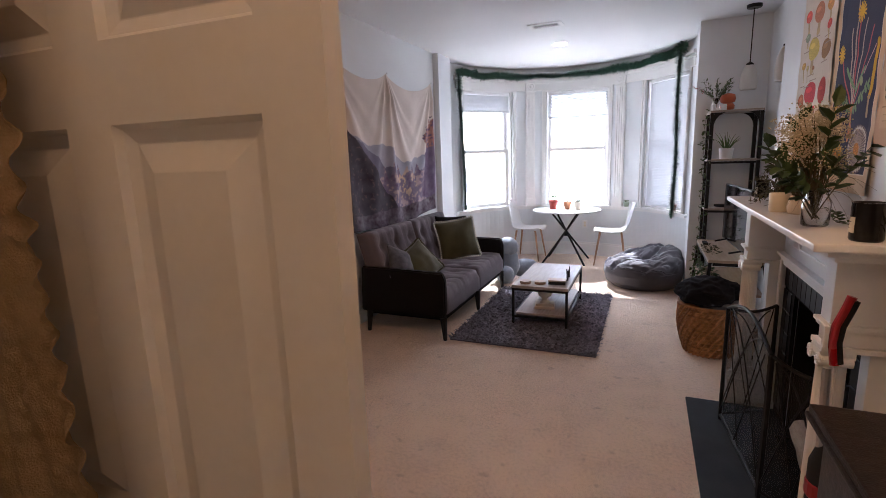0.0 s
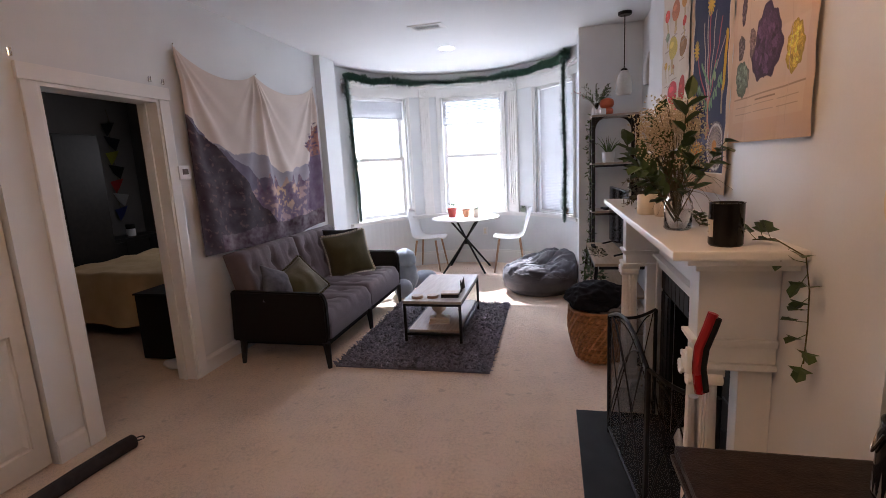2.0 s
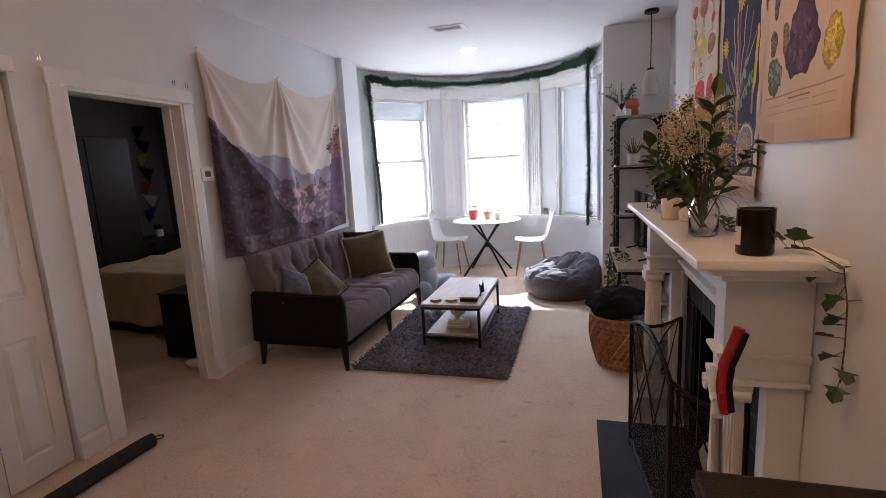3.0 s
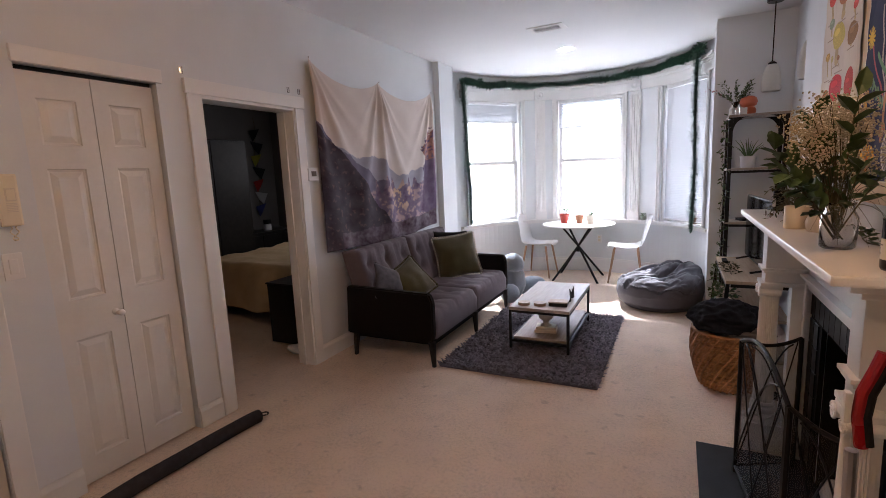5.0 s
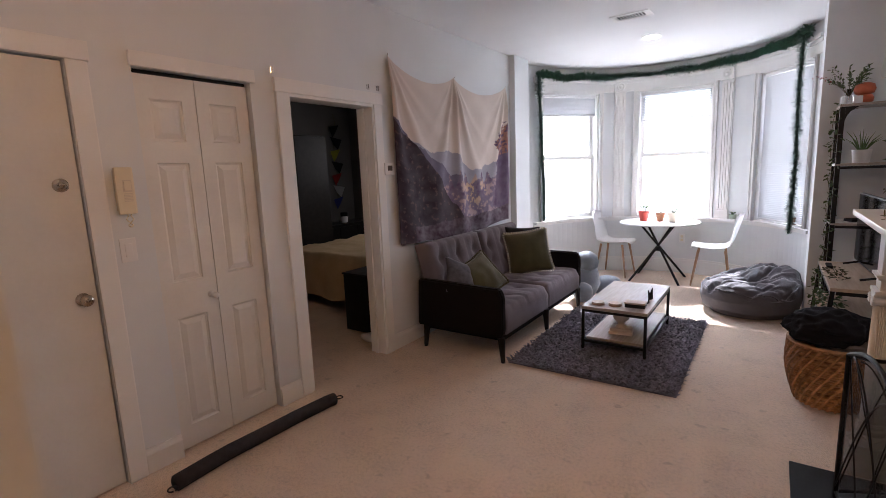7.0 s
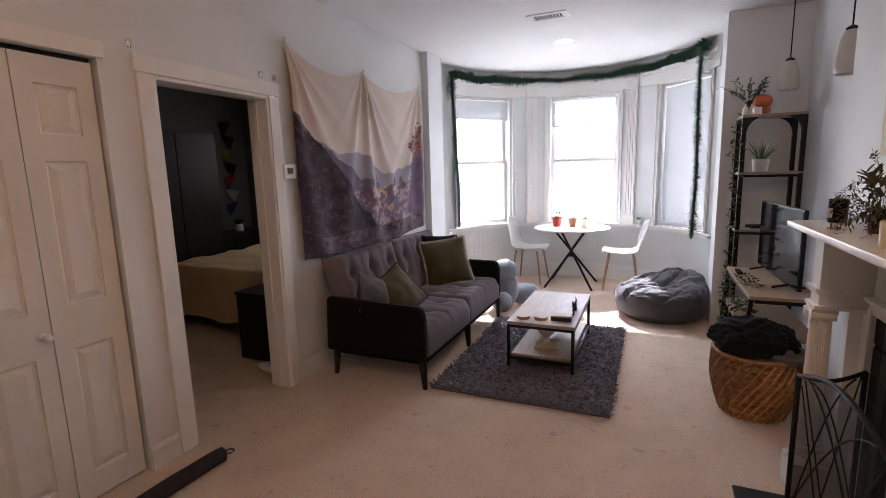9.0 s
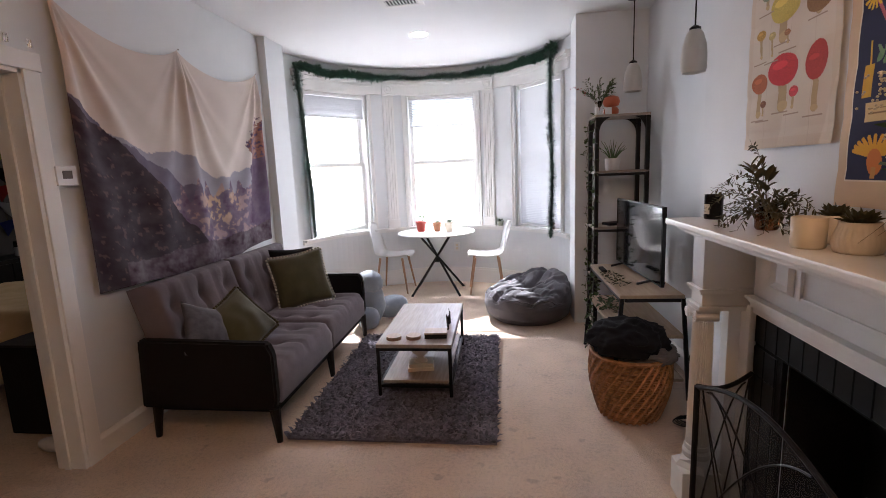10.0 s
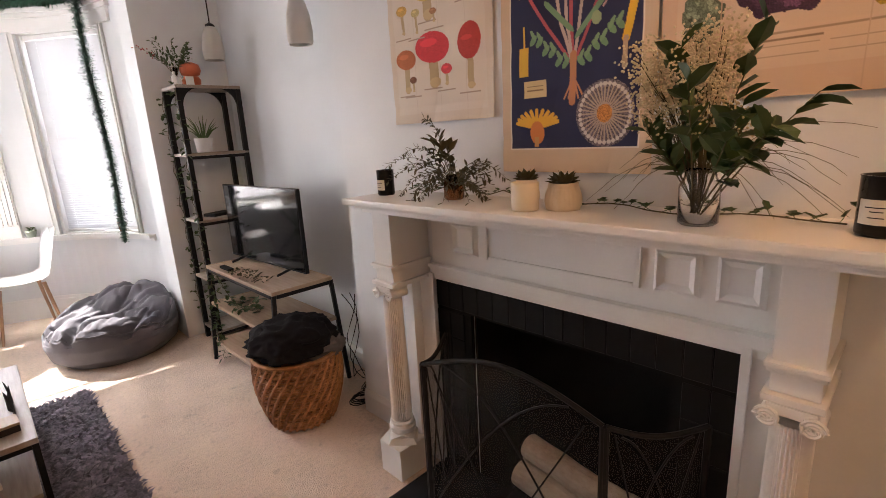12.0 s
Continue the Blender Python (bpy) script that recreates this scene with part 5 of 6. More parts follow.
# ---- posters above the mantel ----
def ellipse(im, cx, cy, rx, ry, c, turn=0.0, speck=0.0, seed=0, jag=0.0):
    h, w, _ = im.shape
    m = max(rx, ry) * (1 + jag) + 0.01
    i0, i1 = max(0, int((cx - m) * w)), min(w, int((cx + m) * w) + 2)
    j0, j1 = max(0, int((cy - m) * w)), min(h, int((cy + m) * w) + 2)
    if i1 <= i0 or j1 <= j0:
        return
    im = im[j0:j1, i0:i1]
    yy, xx = np.mgrid[j0:j1, i0:i1]
    x, y = xx / w - cx, (yy / w - cy)
    ct, st = math.cos(turn), math.sin(turn)
    a, b = x * ct + y * st, -x * st + y * ct
    th = np.arctan2(b, a)
    edge = 1 + jag * (0.5 * np.sin(3 * th + seed) + 0.3 * np.sin(7 * th + 2.1 * seed) + 0.2 * np.sin(13 * th + seed * 3.3))
    m = (a / rx) ** 2 + (b / ry) ** 2 < edge ** 2
    rs = np.random.RandomState(seed + int(cx * 997) + int(cy * 131))
    col = np.array(c) * (1 + speck * (rs.rand(j1 - j0, i1 - i0, 1) - 0.5) * 2)
    im[m] = np.clip(col, 0, 0.9)[m] if speck else np.array(c)


def stroke(im, pts, r, c, r1=None):
    for (x0, y0), (x1, y1) in zip(pts, pts[1:]):
        n = max(2, int(math.hypot(x1 - x0, y1 - y0) / (r * 0.6)))
        for k in range(n + 1):
            ellipse(im, x0 + (x1 - x0) * k / n, y0 + (y1 - y0) * k / n, r, r, c)


def rect(im, x0, y0, x1, y1, c):
    h, w, _ = im.shape
    im[int(y0 * w):int(y1 * w), int(x0 * w):int(x1 * w)] = np.array(c)


PAPER, PINK = (0.66, 0.54, 0.41), (0.70, 0.62, 0.52)


def poster(name, label, y_left, y_right, z0, z1, im, wave):
    """y_left: the edge towards the bay."""
    ob = thing(name, label, "poster", group="posters above the mantel")

    def f(u, v):
        z = z1 + (z0 - z1) * v
        return Vector((FIRE_X - 0.006 - 0.006 * abs(math.sin(7 * u + wave + 3 * v)) * (0.3 + 0.7 * v) - 0.003 * abs(math.sin(20 * v + wave)), y_left + (y_right - y_left) * u, z))
    paint_mesh("sheet", im, f, ob)
    for u in (0.03, 0.97):
        part("pin", blob(bmesh.new(), f(u, 0.01) + Vector((-0.004, 0, 0)), (0.005, 0.005, 0.005), 1), CHROME, ob)
    return ob


PW = 230
# mushrooms; v runs downwards, in widths of the sheet
im = canvas(PW, int(PW * 1.62), PINK)
rect(im, 0.06, 0.06, 0.94, 1.55, (0.73, 0.66, 0.57))
for x in (0.27, 0.52, 0.77):
    rect(im, x, 0.0, x + 0.004, 1.62, (0.63, 0.55, 0.46))
shrooms = ((0.17, 1.02, 0.10, (0.48, 0.15, 0.06), 0.20), (0.45, 0.97, 0.15, (0.60, 0.05, 0.06), 0.22), (0.80, 0.98, 0.09, (0.50, 0.06, 0.05), 0.26),
           (0.24, 1.17, 0.035, (0.20, 0.09, 0.05), 0.07), (0.58, 1.13, 0.05, (0.62, 0.06, 0.07), 0.09), (0.42, 0.56, 0.15, (0.62, 0.50, 0.12), 0.18),
           (0.78, 0.62, 0.12, (0.34, 0.20, 0.09), 0.06), (0.15, 0.68, 0.05, (0.58, 0.36, 0.10), 0.14), (0.30, 0.72, 0.04, (0.55, 0.45, 0.2), 0.12),
           (0.18, 0.22, 0.08, (0.62, 0.08, 0.05), 0.14), (0.20, 0.42, 0.06, (0.30, 0.36, 0.24), 0.08), (0.50, 0.25, 0.13, (0.5, 0.2, 0.10), 0.16),
           (0.80, 0.25, 0.08, (0.60, 0.30, 0.08), 0.20), (0.82, 0.42, 0.06, (0.58, 0.07, 0.05), 0.1), (0.48, 0.74, 0.03, (0.4, 0.2, 0.1), 0.06))
for i, (x, y, r, c, stem) in enumerate(shrooms):
    y, r, stem = y + 0.13, r * 1.12, stem * 1.08
    stroke(im, ((x, y), (x + 0.01, y + stem)), r * 0.26, (0.50, 0.38, 0.22))
    ellipse(im, x + r * 0.12, y + stem, r * 0.33, r * 0.2, (0.60, 0.46, 0.25))
    ellipse(im, x, y + r * 0.15, r * 0.9, r * 0.38, (0.66, 0.48, 0.38))
    ellipse(im, x, y, r, r * (0.62 if i != 2 else 1.15), c, 0.1, 0.22, i)
    ellipse(im, x - r * 0.2, y - r * 0.2, r * 0.5, r * 0.16, tuple(min(0.9, v * 1.35) for v in c))
    rect(im, max(0.07, x - 0.09), min(1.50, y + stem + 0.045), x + 0.09, min(1.50, y + stem + 0.045) + 0.008, (0.42, 0.33, 0.26))
poster("poster", "printed mushroom chart on cream paper", 3.515, 2.990, 1.500, 2.34, im, 0.3)

# dandelion on dark blue
im = canvas(PW, int(PW * 1.80), (0.66, 0.52, 0.37))
rect(im, 0.07, 0.07, 0.93, 1.66, (0.78, 0.72, 0.62))
rect(im, 0.08, 0.08, 0.92, 1.65, (0.022, 0.028, 0.085))
for i, (tx, ty) in enumerate(((0.16, 0.68), (0.36, 0.52), (0.50, 0.42), (0.62, 0.50), (0.78, 0.58), (0.44, 0.30))):
    stroke(im, ((0.52, 1.18), (0.5 + (tx - 0.5) * 0.45, 0.95), (tx, ty)), 0.010, ((0.45, 0.10, 0.13), (0.50, 0.42, 0.40))[i % 2])
for tx, ty in ((0.16, 0.68), (0.50, 0.42), (0.76, 0.20), (0.40, 0.16)):
    for k in range(14):
        a = k * 0.449
        stroke(im, ((tx, ty), (tx + 0.07 * math.cos(a), ty + 0.07 * math.sin(a))), 0.008, (0.72, 0.46, 0.04))
for sgn, n in ((-1, 6), (1, 6)):
    for k in range(n):
        x, y = 0.52 + sgn * (0.05 + 0.045 * k), 1.16 - 0.035 * k + 0.02 * (k % 2)
        ellipse(im, x, y, 0.035, 0.018, (0.16, 0.30, 0.17), sgn * 0.9)
        ellipse(im, x, y - 0.03, 0.012, 0.035, (0.20, 0.34, 0.2), sgn * 0.5)
    for k in range(5):
        ellipse(im, 0.52 + sgn * (0.04 + 0.03 * k), 0.98 - 0.03 * k + 0.02 * sgn, 0.016, 0.05, (0.18, 0.33, 0.2), sgn * 0.8)
stroke(im, ((0.52, 1.12), (0.515, 1.38)), 0.022, (0.52, 0.24, 0.12))
for dx in (-0.06, -0.03, 0.035, 0.07):
    stroke(im, ((0.52, 1.24), (0.52 + dx, 1.36)), 0.006, (0.50, 0.24, 0.14))
stroke(im, ((0.18, 0.92), (0.18, 1.04)), 0.007, (0.70, 0.44, 0.06))
rect(im, 0.145, 1.04, 0.215, 1.21, (0.66, 0.40, 0.05))
rect(im, 0.18, 1.24, 0.34, 1.34, (0.62, 0.50, 0.28))
rect(im, 0.20, 1.27, 0.32, 1.278, (0.25, 0.18, 0.1))
rect(im, 0.20, 1.295, 0.32, 1.302, (0.25, 0.18, 0.1))
for k in range(11):
    a = math.pi * (1.05 + 0.9 * k / 10)
    stroke(im, ((0.27, 1.52), (0.27 + 0.15 * math.cos(a), 1.52 + 0.085 * math.sin(a) - 0.02)), 0.012, (0.74, 0.42, 0.05))
ellipse(im, 0.27, 1.55, 0.05, 0.07, (0.62, 0.22, 0.06))
rect(im, 0.255, 1.58, 0.285, 1.64, (0.55, 0.30, 0.10))
ellipse(im, 0.72, 1.46, 0.175, 0.185, (0.16, 0.14, 0.17), 0, 0.9, 3)
for k in range(36):
    a = k * 0.1745
    stroke(im, ((0.72, 1.46), (0.72 + 0.155 * math.cos(a), 1.46 + 0.165 * math.sin(a))), 0.004, (0.45, 0.38, 0.32))
    ellipse(im, 0.72 + 0.15 * math.cos(a), 1.46 + 0.16 * math.sin(a), 0.012, 0.012, (0.62, 0.60, 0.58))
ellipse(im, 0.72, 1.46, 0.045, 0.05, (0.55, 0.25, 0.07), 0, 0.5, 5)
stroke(im, ((0.88, 0.70), (0.87, 0.90), (0.83, 1.08)), 0.022, (0.72, 0.46, 0.04))
stroke(im, ((0.83, 1.08), (0.825, 1.22)), 0.014, (0.42, 0.33, 0.24))
ellipse(im, 0.66, 0.95, 0.03, 0.035, (0.30, 0.38, 0.22))
stroke(im, ((0.70, 0.90), (0.84, 0.72)), 0.006, (0.55, 0.35, 0.35))
poster("poster", "dark blue dandelion chart with cream border", 2.955, 2.455, 1.318, 2.22, im, 1.2)

# minerals
im = canvas(PW, int(PW * 1.72), (0.63, 0.47, 0.34))
rect(im, 0.07, 0.05, 0.93, 1.60, (0.66, 0.52, 0.39))
for i, (x, y, rx, ry, c) in enumerate(((0.48, 1.13, 0.185, 0.185, (0.085, 0.04, 0.09)), (0.80, 1.21, 0.095, 0.115, (0.55, 0.38, 0.04)), (0.17, 1.26, 0.085, 0.10, (0.13, 0.17, 0.12)),
        (0.14, 1.08, 0.045, 0.07, (0.15, 0.12, 0.12)), (0.28, 1.08, 0.035, 0.08, (0.22, 0.15, 0.14)), (0.16, 0.85, 0.035, 0.12, (0.10, 0.07, 0.09)), (0.28, 0.80, 0.03, 0.07, (0.30, 0.20, 0.14)),
        (0.82, 0.92, 0.055, 0.09, (0.34, 0.22, 0.15)), (0.92, 0.90, 0.03, 0.08, (0.12, 0.20, 0.22)), (0.24, 0.52, 0.11, 0.16, (0.075, 0.065, 0.10)), (0.52, 0.55, 0.17, 0.18, (0.15, 0.12, 0.11)),
        (0.82, 0.52, 0.14, 0.17, (0.11, 0.13, 0.15)), (0.30, 0.20, 0.13, 0.12, (0.35, 0.22, 0.2)), (0.70, 0.20, 0.14, 0.12, (0.16, 0.22, 0.18)))):
    y += 0.09
    ellipse(im, x, y, rx, ry, tuple(v * 0.7 for v in c), 0.0, 0.3, i, 0.16)
    ellipse(im, x - 0.04 * rx, y - 0.06 * ry, rx * 0.88, ry * 0.86, c, 0.0, 0.4, i, 0.16)
    for k in range(34):
        a, q = k * 2.4, 0.75 * math.sqrt(k / 34)
        ellipse(im, x + q * rx * math.cos(a), y + q * ry * math.sin(a), rx * rnd(0.08, 0.2), ry * rnd(0.06, 0.16), tuple(min(0.8, v * f_) for f_ in [rnd(0.5, 2.1)] for v in c), rnd(0, 3), 0.4, i * 9 + k, 0.4)
ellipse(im, 0.82, 0.61, 0.06, 0.08, (0.45, 0.44, 0.40), 0, 0.3, 9)
rect(im, 0.07, 1.465, 0.93, 1.470, (0.36, 0.27, 0.19))
rect(im, 0.38, 1.488, 0.62, 1.498, (0.26, 0.19, 0.13))
for k in range(3):
    for x in (0.10, 0.37, 0.64):
        rect(im, x, 1.515 + 0.020 * k, x + 0.24, 1.519 + 0.020 * k, (0.42, 0.32, 0.23))
for x in (0.25, 0.5, 0.75):
    rect(im, x, 0.0, x + 0.004, 1.72, (0.55, 0.41, 0.30))
rect(im, 0.0, 0.86, 1.0, 0.864, (0.55, 0.41, 0.30))
poster("poster", "printed mineral chart on tan paper", 2.445, 1.912, 1.495, 2.41, im, 2.0)

# ---- tall shelf in the alcove ----
SX0, SX1, SYA, SYB, SH = 2.965, 3.395, 5.495, 5.80, 1.865
shelf = thing("bookshelf", "tall narrow black metal shelf with oak boards", "shelf")
for x in (SX0 + 0.016, SX1 - 0.016):
    for y in (SYA + 0.016, SYB - 0.016):
        part("post", boxes((x - 0.016, x + 0.016, y - 0.016, y + 0.016, 0, SH - 0.021), bevel=0.003), BLACKMETAL, shelf)
for z in (0.10, 0.50, 0.93, 1.395, SH - 0.02):
    part("board", boxes((SX0, SX1, SYA, SYB, z, z + 0.020), bevel=0.003), GREYOAK, shelf, "washed oak board")
    if z < 1.8:
        part("rail", boxes((SX0 + 0.033, SX1 - 0.033, SYA + 0.004, SYA + 0.018, z - 0.022, z - 0.001), bevel=0.002), BLACKMETAL, shelf)
for y in (SYA + 0.016, SYB - 0.016):        # curved brackets below the top
    for x, e in ((SX0 + 0.032, 1), (SX1 - 0.032, -1)):
        bm = bmesh.new()
        pts = [(x, SH - 0.021)] + [(x + e * 0.11 * (1 - math.cos(a)), SH - 0.021 - 0.13 * (1 - math.sin(a))) for a in (k * math.pi / 16 for k in range(9))]
        f0 = [bm.verts.new((px, y - 0.008, pz)) for px, pz in pts]
        f1 = [bm.verts.new((px, y + 0.008, pz)) for px, pz in pts]
        bm.faces.new(f0), bm.faces.new(f1[::-1])
        for k in range(len(pts)):
            bm.faces.new((f0[k], f0[(k + 1) % len(pts)], f1[(k + 1) % len(pts)], f1[k]))
        bmesh.ops.recalc_face_normals(bm, faces=bm.faces)
        part("bracket", bm, BLACKMETAL, shelf)
head = thing("ornament", "orange ceramic figure of two stacked balls", "ornament", (3.11, 5.60, SH + 0.0005))
part("lower_ball", lathe(bmesh.new(), ((0.045, 0), (0.058, 0.015), (0.060, 0.040), (0.048, 0.062)), 28), ORANGE, head, smooth=True)
part("upper_ball", lathe(bmesh.new(), ((0.030, 0.062), (0.058, 0.075), (0.068, 0.105), (0.058, 0.140), (0.025, 0.155)), 28), ORANGE, head, smooth=True)
vase = thing("flower_vase", "small glass bottle with a leafy branch and red buds", "vase", (3.02, 5.62, SH + 0.0005))
part("bottle", lathe(bmesh.new(), ((0.030, 0), (0.034, 0.01), (0.034, 0.06), (0.015, 0.085), (0.015, 0.12), (0.012, 0.12), (0.0, 0.02)), 20, cap=False), CLEAR, vase, smooth=True)
bl, bs, br = bmesh.new(), bmesh.new(), bmesh.new()
for k in range(26):
    a = rnd(0, 6.283)
    spray(bl, (0, 0, 0.06), (0.12 * math.cos(a) - 0.01, 0.08 * math.sin(a), rnd(0.14, 0.33)), 9, 0.007, 0.030, 0.02, 0.0012, 0.35, bs)
pts = spray(bs, (0, 0, 0.06), (-0.22, -0.02, 0.26), 0, 0.005, 0.02, 0.03, 0.0012, 0.5)
for k in range(14):
    blob(br, pts[4 + k % 5] + Vector((rnd(-0.02, 0.02), rnd(-0.015, 0.015), rnd(-0.012, 0.012))), (0.005, 0.005, 0.005), 1)
part("foliage", bl, LEAF, vase)
part("stalk", bs, STEM, vase)
part("buds", br, RED, vase, "small red buds")
card = solo("card", box(bmesh.new(), 3.045, 3.095, 5.512, 5.520, SH + 0.0005, SH + 0.055, 0.001), WHITEPLASTIC, "small white card propped on the shelf top", "card")
bottle = solo("bottle", lathe(bmesh.new(), ((0.016, SH + 0.0005), (0.018, SH + 0.01), (0.018, SH + 0.055), (0.008, SH + 0.065), (0.008, SH + 0.085)), 16, (2.985, 5.545)), WHITEPLASTIC, "small white bottle on the shelf top", "bottle")
aloe = thing("potted_plant", "white pot with a spiky aloe on the shelf", "potted plant", (3.13, 5.62, 1.4155))
part("pot", lathe(bmesh.new(), ((0.048, 0), (0.052, 0.004), (0.062, 0.095), (0.064, 0.10), (0.056, 0.10), (0.054, 0.09)), 28), WHITEPLASTIC, aloe, smooth=True)
bm = bmesh.new()
for k in range(16):
    a = k * 2.4
    t = Vector((math.cos(a), math.sin(a), 0)) * rnd(0.05, 0.13) + Vector((0, 0, rnd(0.16, 0.27)))
    tube(bm, ((0.012 * math.cos(a), 0.012 * math.sin(a), 0.085), t * 0.6 + Vector((0, 0, 0.045)), t), 0.006, 5, 0.001)
part("foliage", bm, LEAF2, aloe)
for z, seed in ((0.95, 1), (0.52, 2)):
    bx = thing("book", "small dark book lying on the shelf", "book", (3.17, 5.66, z + 0.0005), 20 * seed)
    part("cover", boxes((-0.09, 0.09, -0.06, 0.06, 0, 0.022), bevel=0.002), BLACKFAB, bx)
    part("pages", boxes((-0.086, 0.0905, -0.057, 0.057, 0.003, 0.019)), LABEL, bx)


def trail(x, y, z0, z1, n=14):
    return [(x + 0.012 * math.sin(k * 1.7 + z0), y + 0.012 * math.cos(k * 1.3 + z0), z0 + (z1 - z0) * k / n) for k in range(n + 1)]


ivy("ivy", "long ivy strand wound down the shelf post", trail(SX0 - 0.006, SYA - 0.006, SH, 0.06, 30), 70, 0.040)
ivy("ivy", "ivy strand hanging on the back shelf post", trail(SX0 - 0.008, SYB - 0.02, SH - 0.02, 0.25, 26), 50, 0.040)

# ---- television on its stand ----
NX0, NX1, NY0, NY1, NZ = 2.900, 3.285, 4.325, 5.30, 0.675
stand = thing("tv_stand", "low oak and black metal television stand", "tv stand")
for z, k in ((NZ - 0.022, 0.0), (0.40, -0.035), (0.12, -0.065)):
    part("board", boxes((NX0 + k * 0.3, NX1 - k * 0.2 - 0.01, NY0 + k * 0.2 + (0.012 if k else 0), NY1 - (0.012 if k else 0), z, z + 0.022), bevel=0.003), OAK, stand, "pale oak board")
for y, e in ((NY0 + 0.013, -1), (NY1 - 0.013, 1)):
    for x, dx in ((NX0 + 0.014, -0.05), (NX1 - 0.014, 0.05)):
        part("leg", tube(bmesh.new(), ((x, y, NZ - 0.0225), (x + dx, y + e * 0.012, 0.0)), 0.014, 6), BLACKMETAL, stand)
    part("crossbar", boxes((NX0 + 0.03, NX1 - 0.03, y - 0.010, y + 0.010, NZ - 0.045, NZ - 0.0225), bevel=0.002), BLACKMETAL, stand)
for x in (NX0 + 0.012, NX1 - 0.012):
    part("rail", boxes((x - 0.010, x + 0.010, NY0 + 0.03, NY1 - 0.03, NZ - 0.044, NZ - 0.0225), bevel=0.002), BLACKMETAL, stand)
tv = thing("television", "black flat-screen television, switched off", "television", (3.152, 4.893, NZ + 0.0005), 2.8)
part("bezel", boxes((-0.012, 0.012, -0.475, 0.475, 0.022, 0.522), (0.012, 0.040, -0.28, 0.28, 0.05, 0.34), bevel=0.004), BLACKMETAL, tv)
part("screen", boxes((-0.0145, -0.0123, -0.467, 0.467, 0.034, 0.514)), SCREENGLASS, tv, "glossy dark screen")
for y in (-0.30, 0.30):
    part("foot", tube(tube(bmesh.new(), ((-0.10, y, 0.008), (0.0, y, 0.030)), 0.008, 6), ((0.0, y, 0.030), (0.08, y, 0.008)), 0.008, 6), BLACKMETAL, tv)
rem = solo("remote_control", box(bmesh.new(), 2.93, 2.965, 4.98, 5.13, NZ + 0.0005, NZ + 0.018, 0.005), BLACKFAB, "black remote control lying on the stand", "remote")
bm = bmesh.new()
for k in range(60):
    p = Vector((2.95 + 0.05 * math.sin(k * 0.9), 4.52 + 0.007 * k, NZ + 0.006 + 0.014 * abs(math.sin(k))))
    leaf_quad(bm, p, p + Vector((rnd(-0.03, 0.03), rnd(-0.03, 0.03), rnd(0.0, 0.02))), 0.009)
tagged(solo("dried_fern", bm, DRYLEAF, "dried fern frond lying on the stand", "fern"), "dried fern frond lying on the stand", "fern", "", "stuff")
ivy("ivy", "ivy strand hanging off the stand", trail(NX0 - 0.015, 5.18, NZ - 0.02, 0.03, 18), 42, 0.040)
ivy("ivy", "ivy strand drooping along the stand edge", [(NX0 - 0.01, 5.1 - 0.06 * k, NZ - 0.02 - 0.16 * math.sin(math.pi * k / 11)) for k in range(12)], 34, 0.038)
ivy("ivy", "ivy heaped on the lower shelf", [(2.98 + 0.05 * math.sin(k * 2), 4.75 + 0.045 * k, 0.435 + 0.02 * math.cos(k * 3)) for k in range(10)], 30, 0.04)
for i in range(3):
    bm = bmesh.new()
    tube(bm, [(3.33 + 0.05 * math.sin(k * 0.9 + i), 4.28 - 0.01 * k + 0.05 * math.cos(k * 0.8 + i), max(0.006, 0.55 - 0.075 * k + (0.05 * math.sin(k * 1.9) if k > 4 else 0))) for k in range(14)], 0.0026, 6)
    solo("cable", bm, BLACKFAB, "black power cable dangling behind the stand", "cable", "cables")
for i in range(4):
    bm = bmesh.new()
    tube(bm, [(3.20 + 0.07 * math.cos(k * 0.5 + i) + 0.01 * i, 4.03 + 0.05 * math.sin(k * 0.5 + i), 0.012 + 0.008 * i + 0.006 * math.sin(k * 0.25 + i)) for k in range(16)], 0.003, 6)
    solo("cable", bm, BLACKFAB, "coil of black cable on the carpet", "cable", "cables")

# ---- laundry basket ----
BX, BY = 2.925, 4.175
basket = thing("basket", "round woven wicker basket full of laundry", "basket", (BX, BY, 0))


def basket_r(t):
    return 0.165 + 0.052 * math.sin(min(1, t * 1.25) * math.pi / 2) + 0.010 * math.sin(math.pi * t)


BH = 0.385
lining = bmesh.new()
lathe(lining, [(basket_r(k / 10) - 0.008, 0.004 + (BH - 0.01) * k / 10) for k in range(11)] + [(basket_r(1) - 0.02, BH - 0.01), (0.15, 0.03)], 40)
part("lining", lining, WICKER, basket, smooth=True)
n_rib = 30
for i in range(n_rib):
    bm = bmesh.new()
    pts = []
    for k in range(15):
        t = k / 14
        a = 2 * math.pi * i / n_rib + 1.05 * t
        r = basket_r(t) + 0.004
        pts.append((r * math.cos(a), r * math.sin(a), 0.008 + (BH - 0.012) * t))
    tube(bm, pts, 0.0085, 6)
    part("stave", bm, WICKER, basket)
for j in range(26):
    bm = bmesh.new()
    t = (j + 0.5) / 26
    r = basket_r(t)
    tube(bm, [((r + 0.0045 * math.cos(n_rib * (a - 1.05 * t) + math.pi * (j % 2))) * math.cos(a), (r + 0.0045 * math.cos(n_rib * (a - 1.05 * t) + math.pi * (j % 2))) * math.sin(a), 0.008 + (BH - 0.012) * t) for a in (2 * math.pi * k / 90 for k in range(91))], 0.0062, 5)
    part("weave", bm, WICKER, basket)
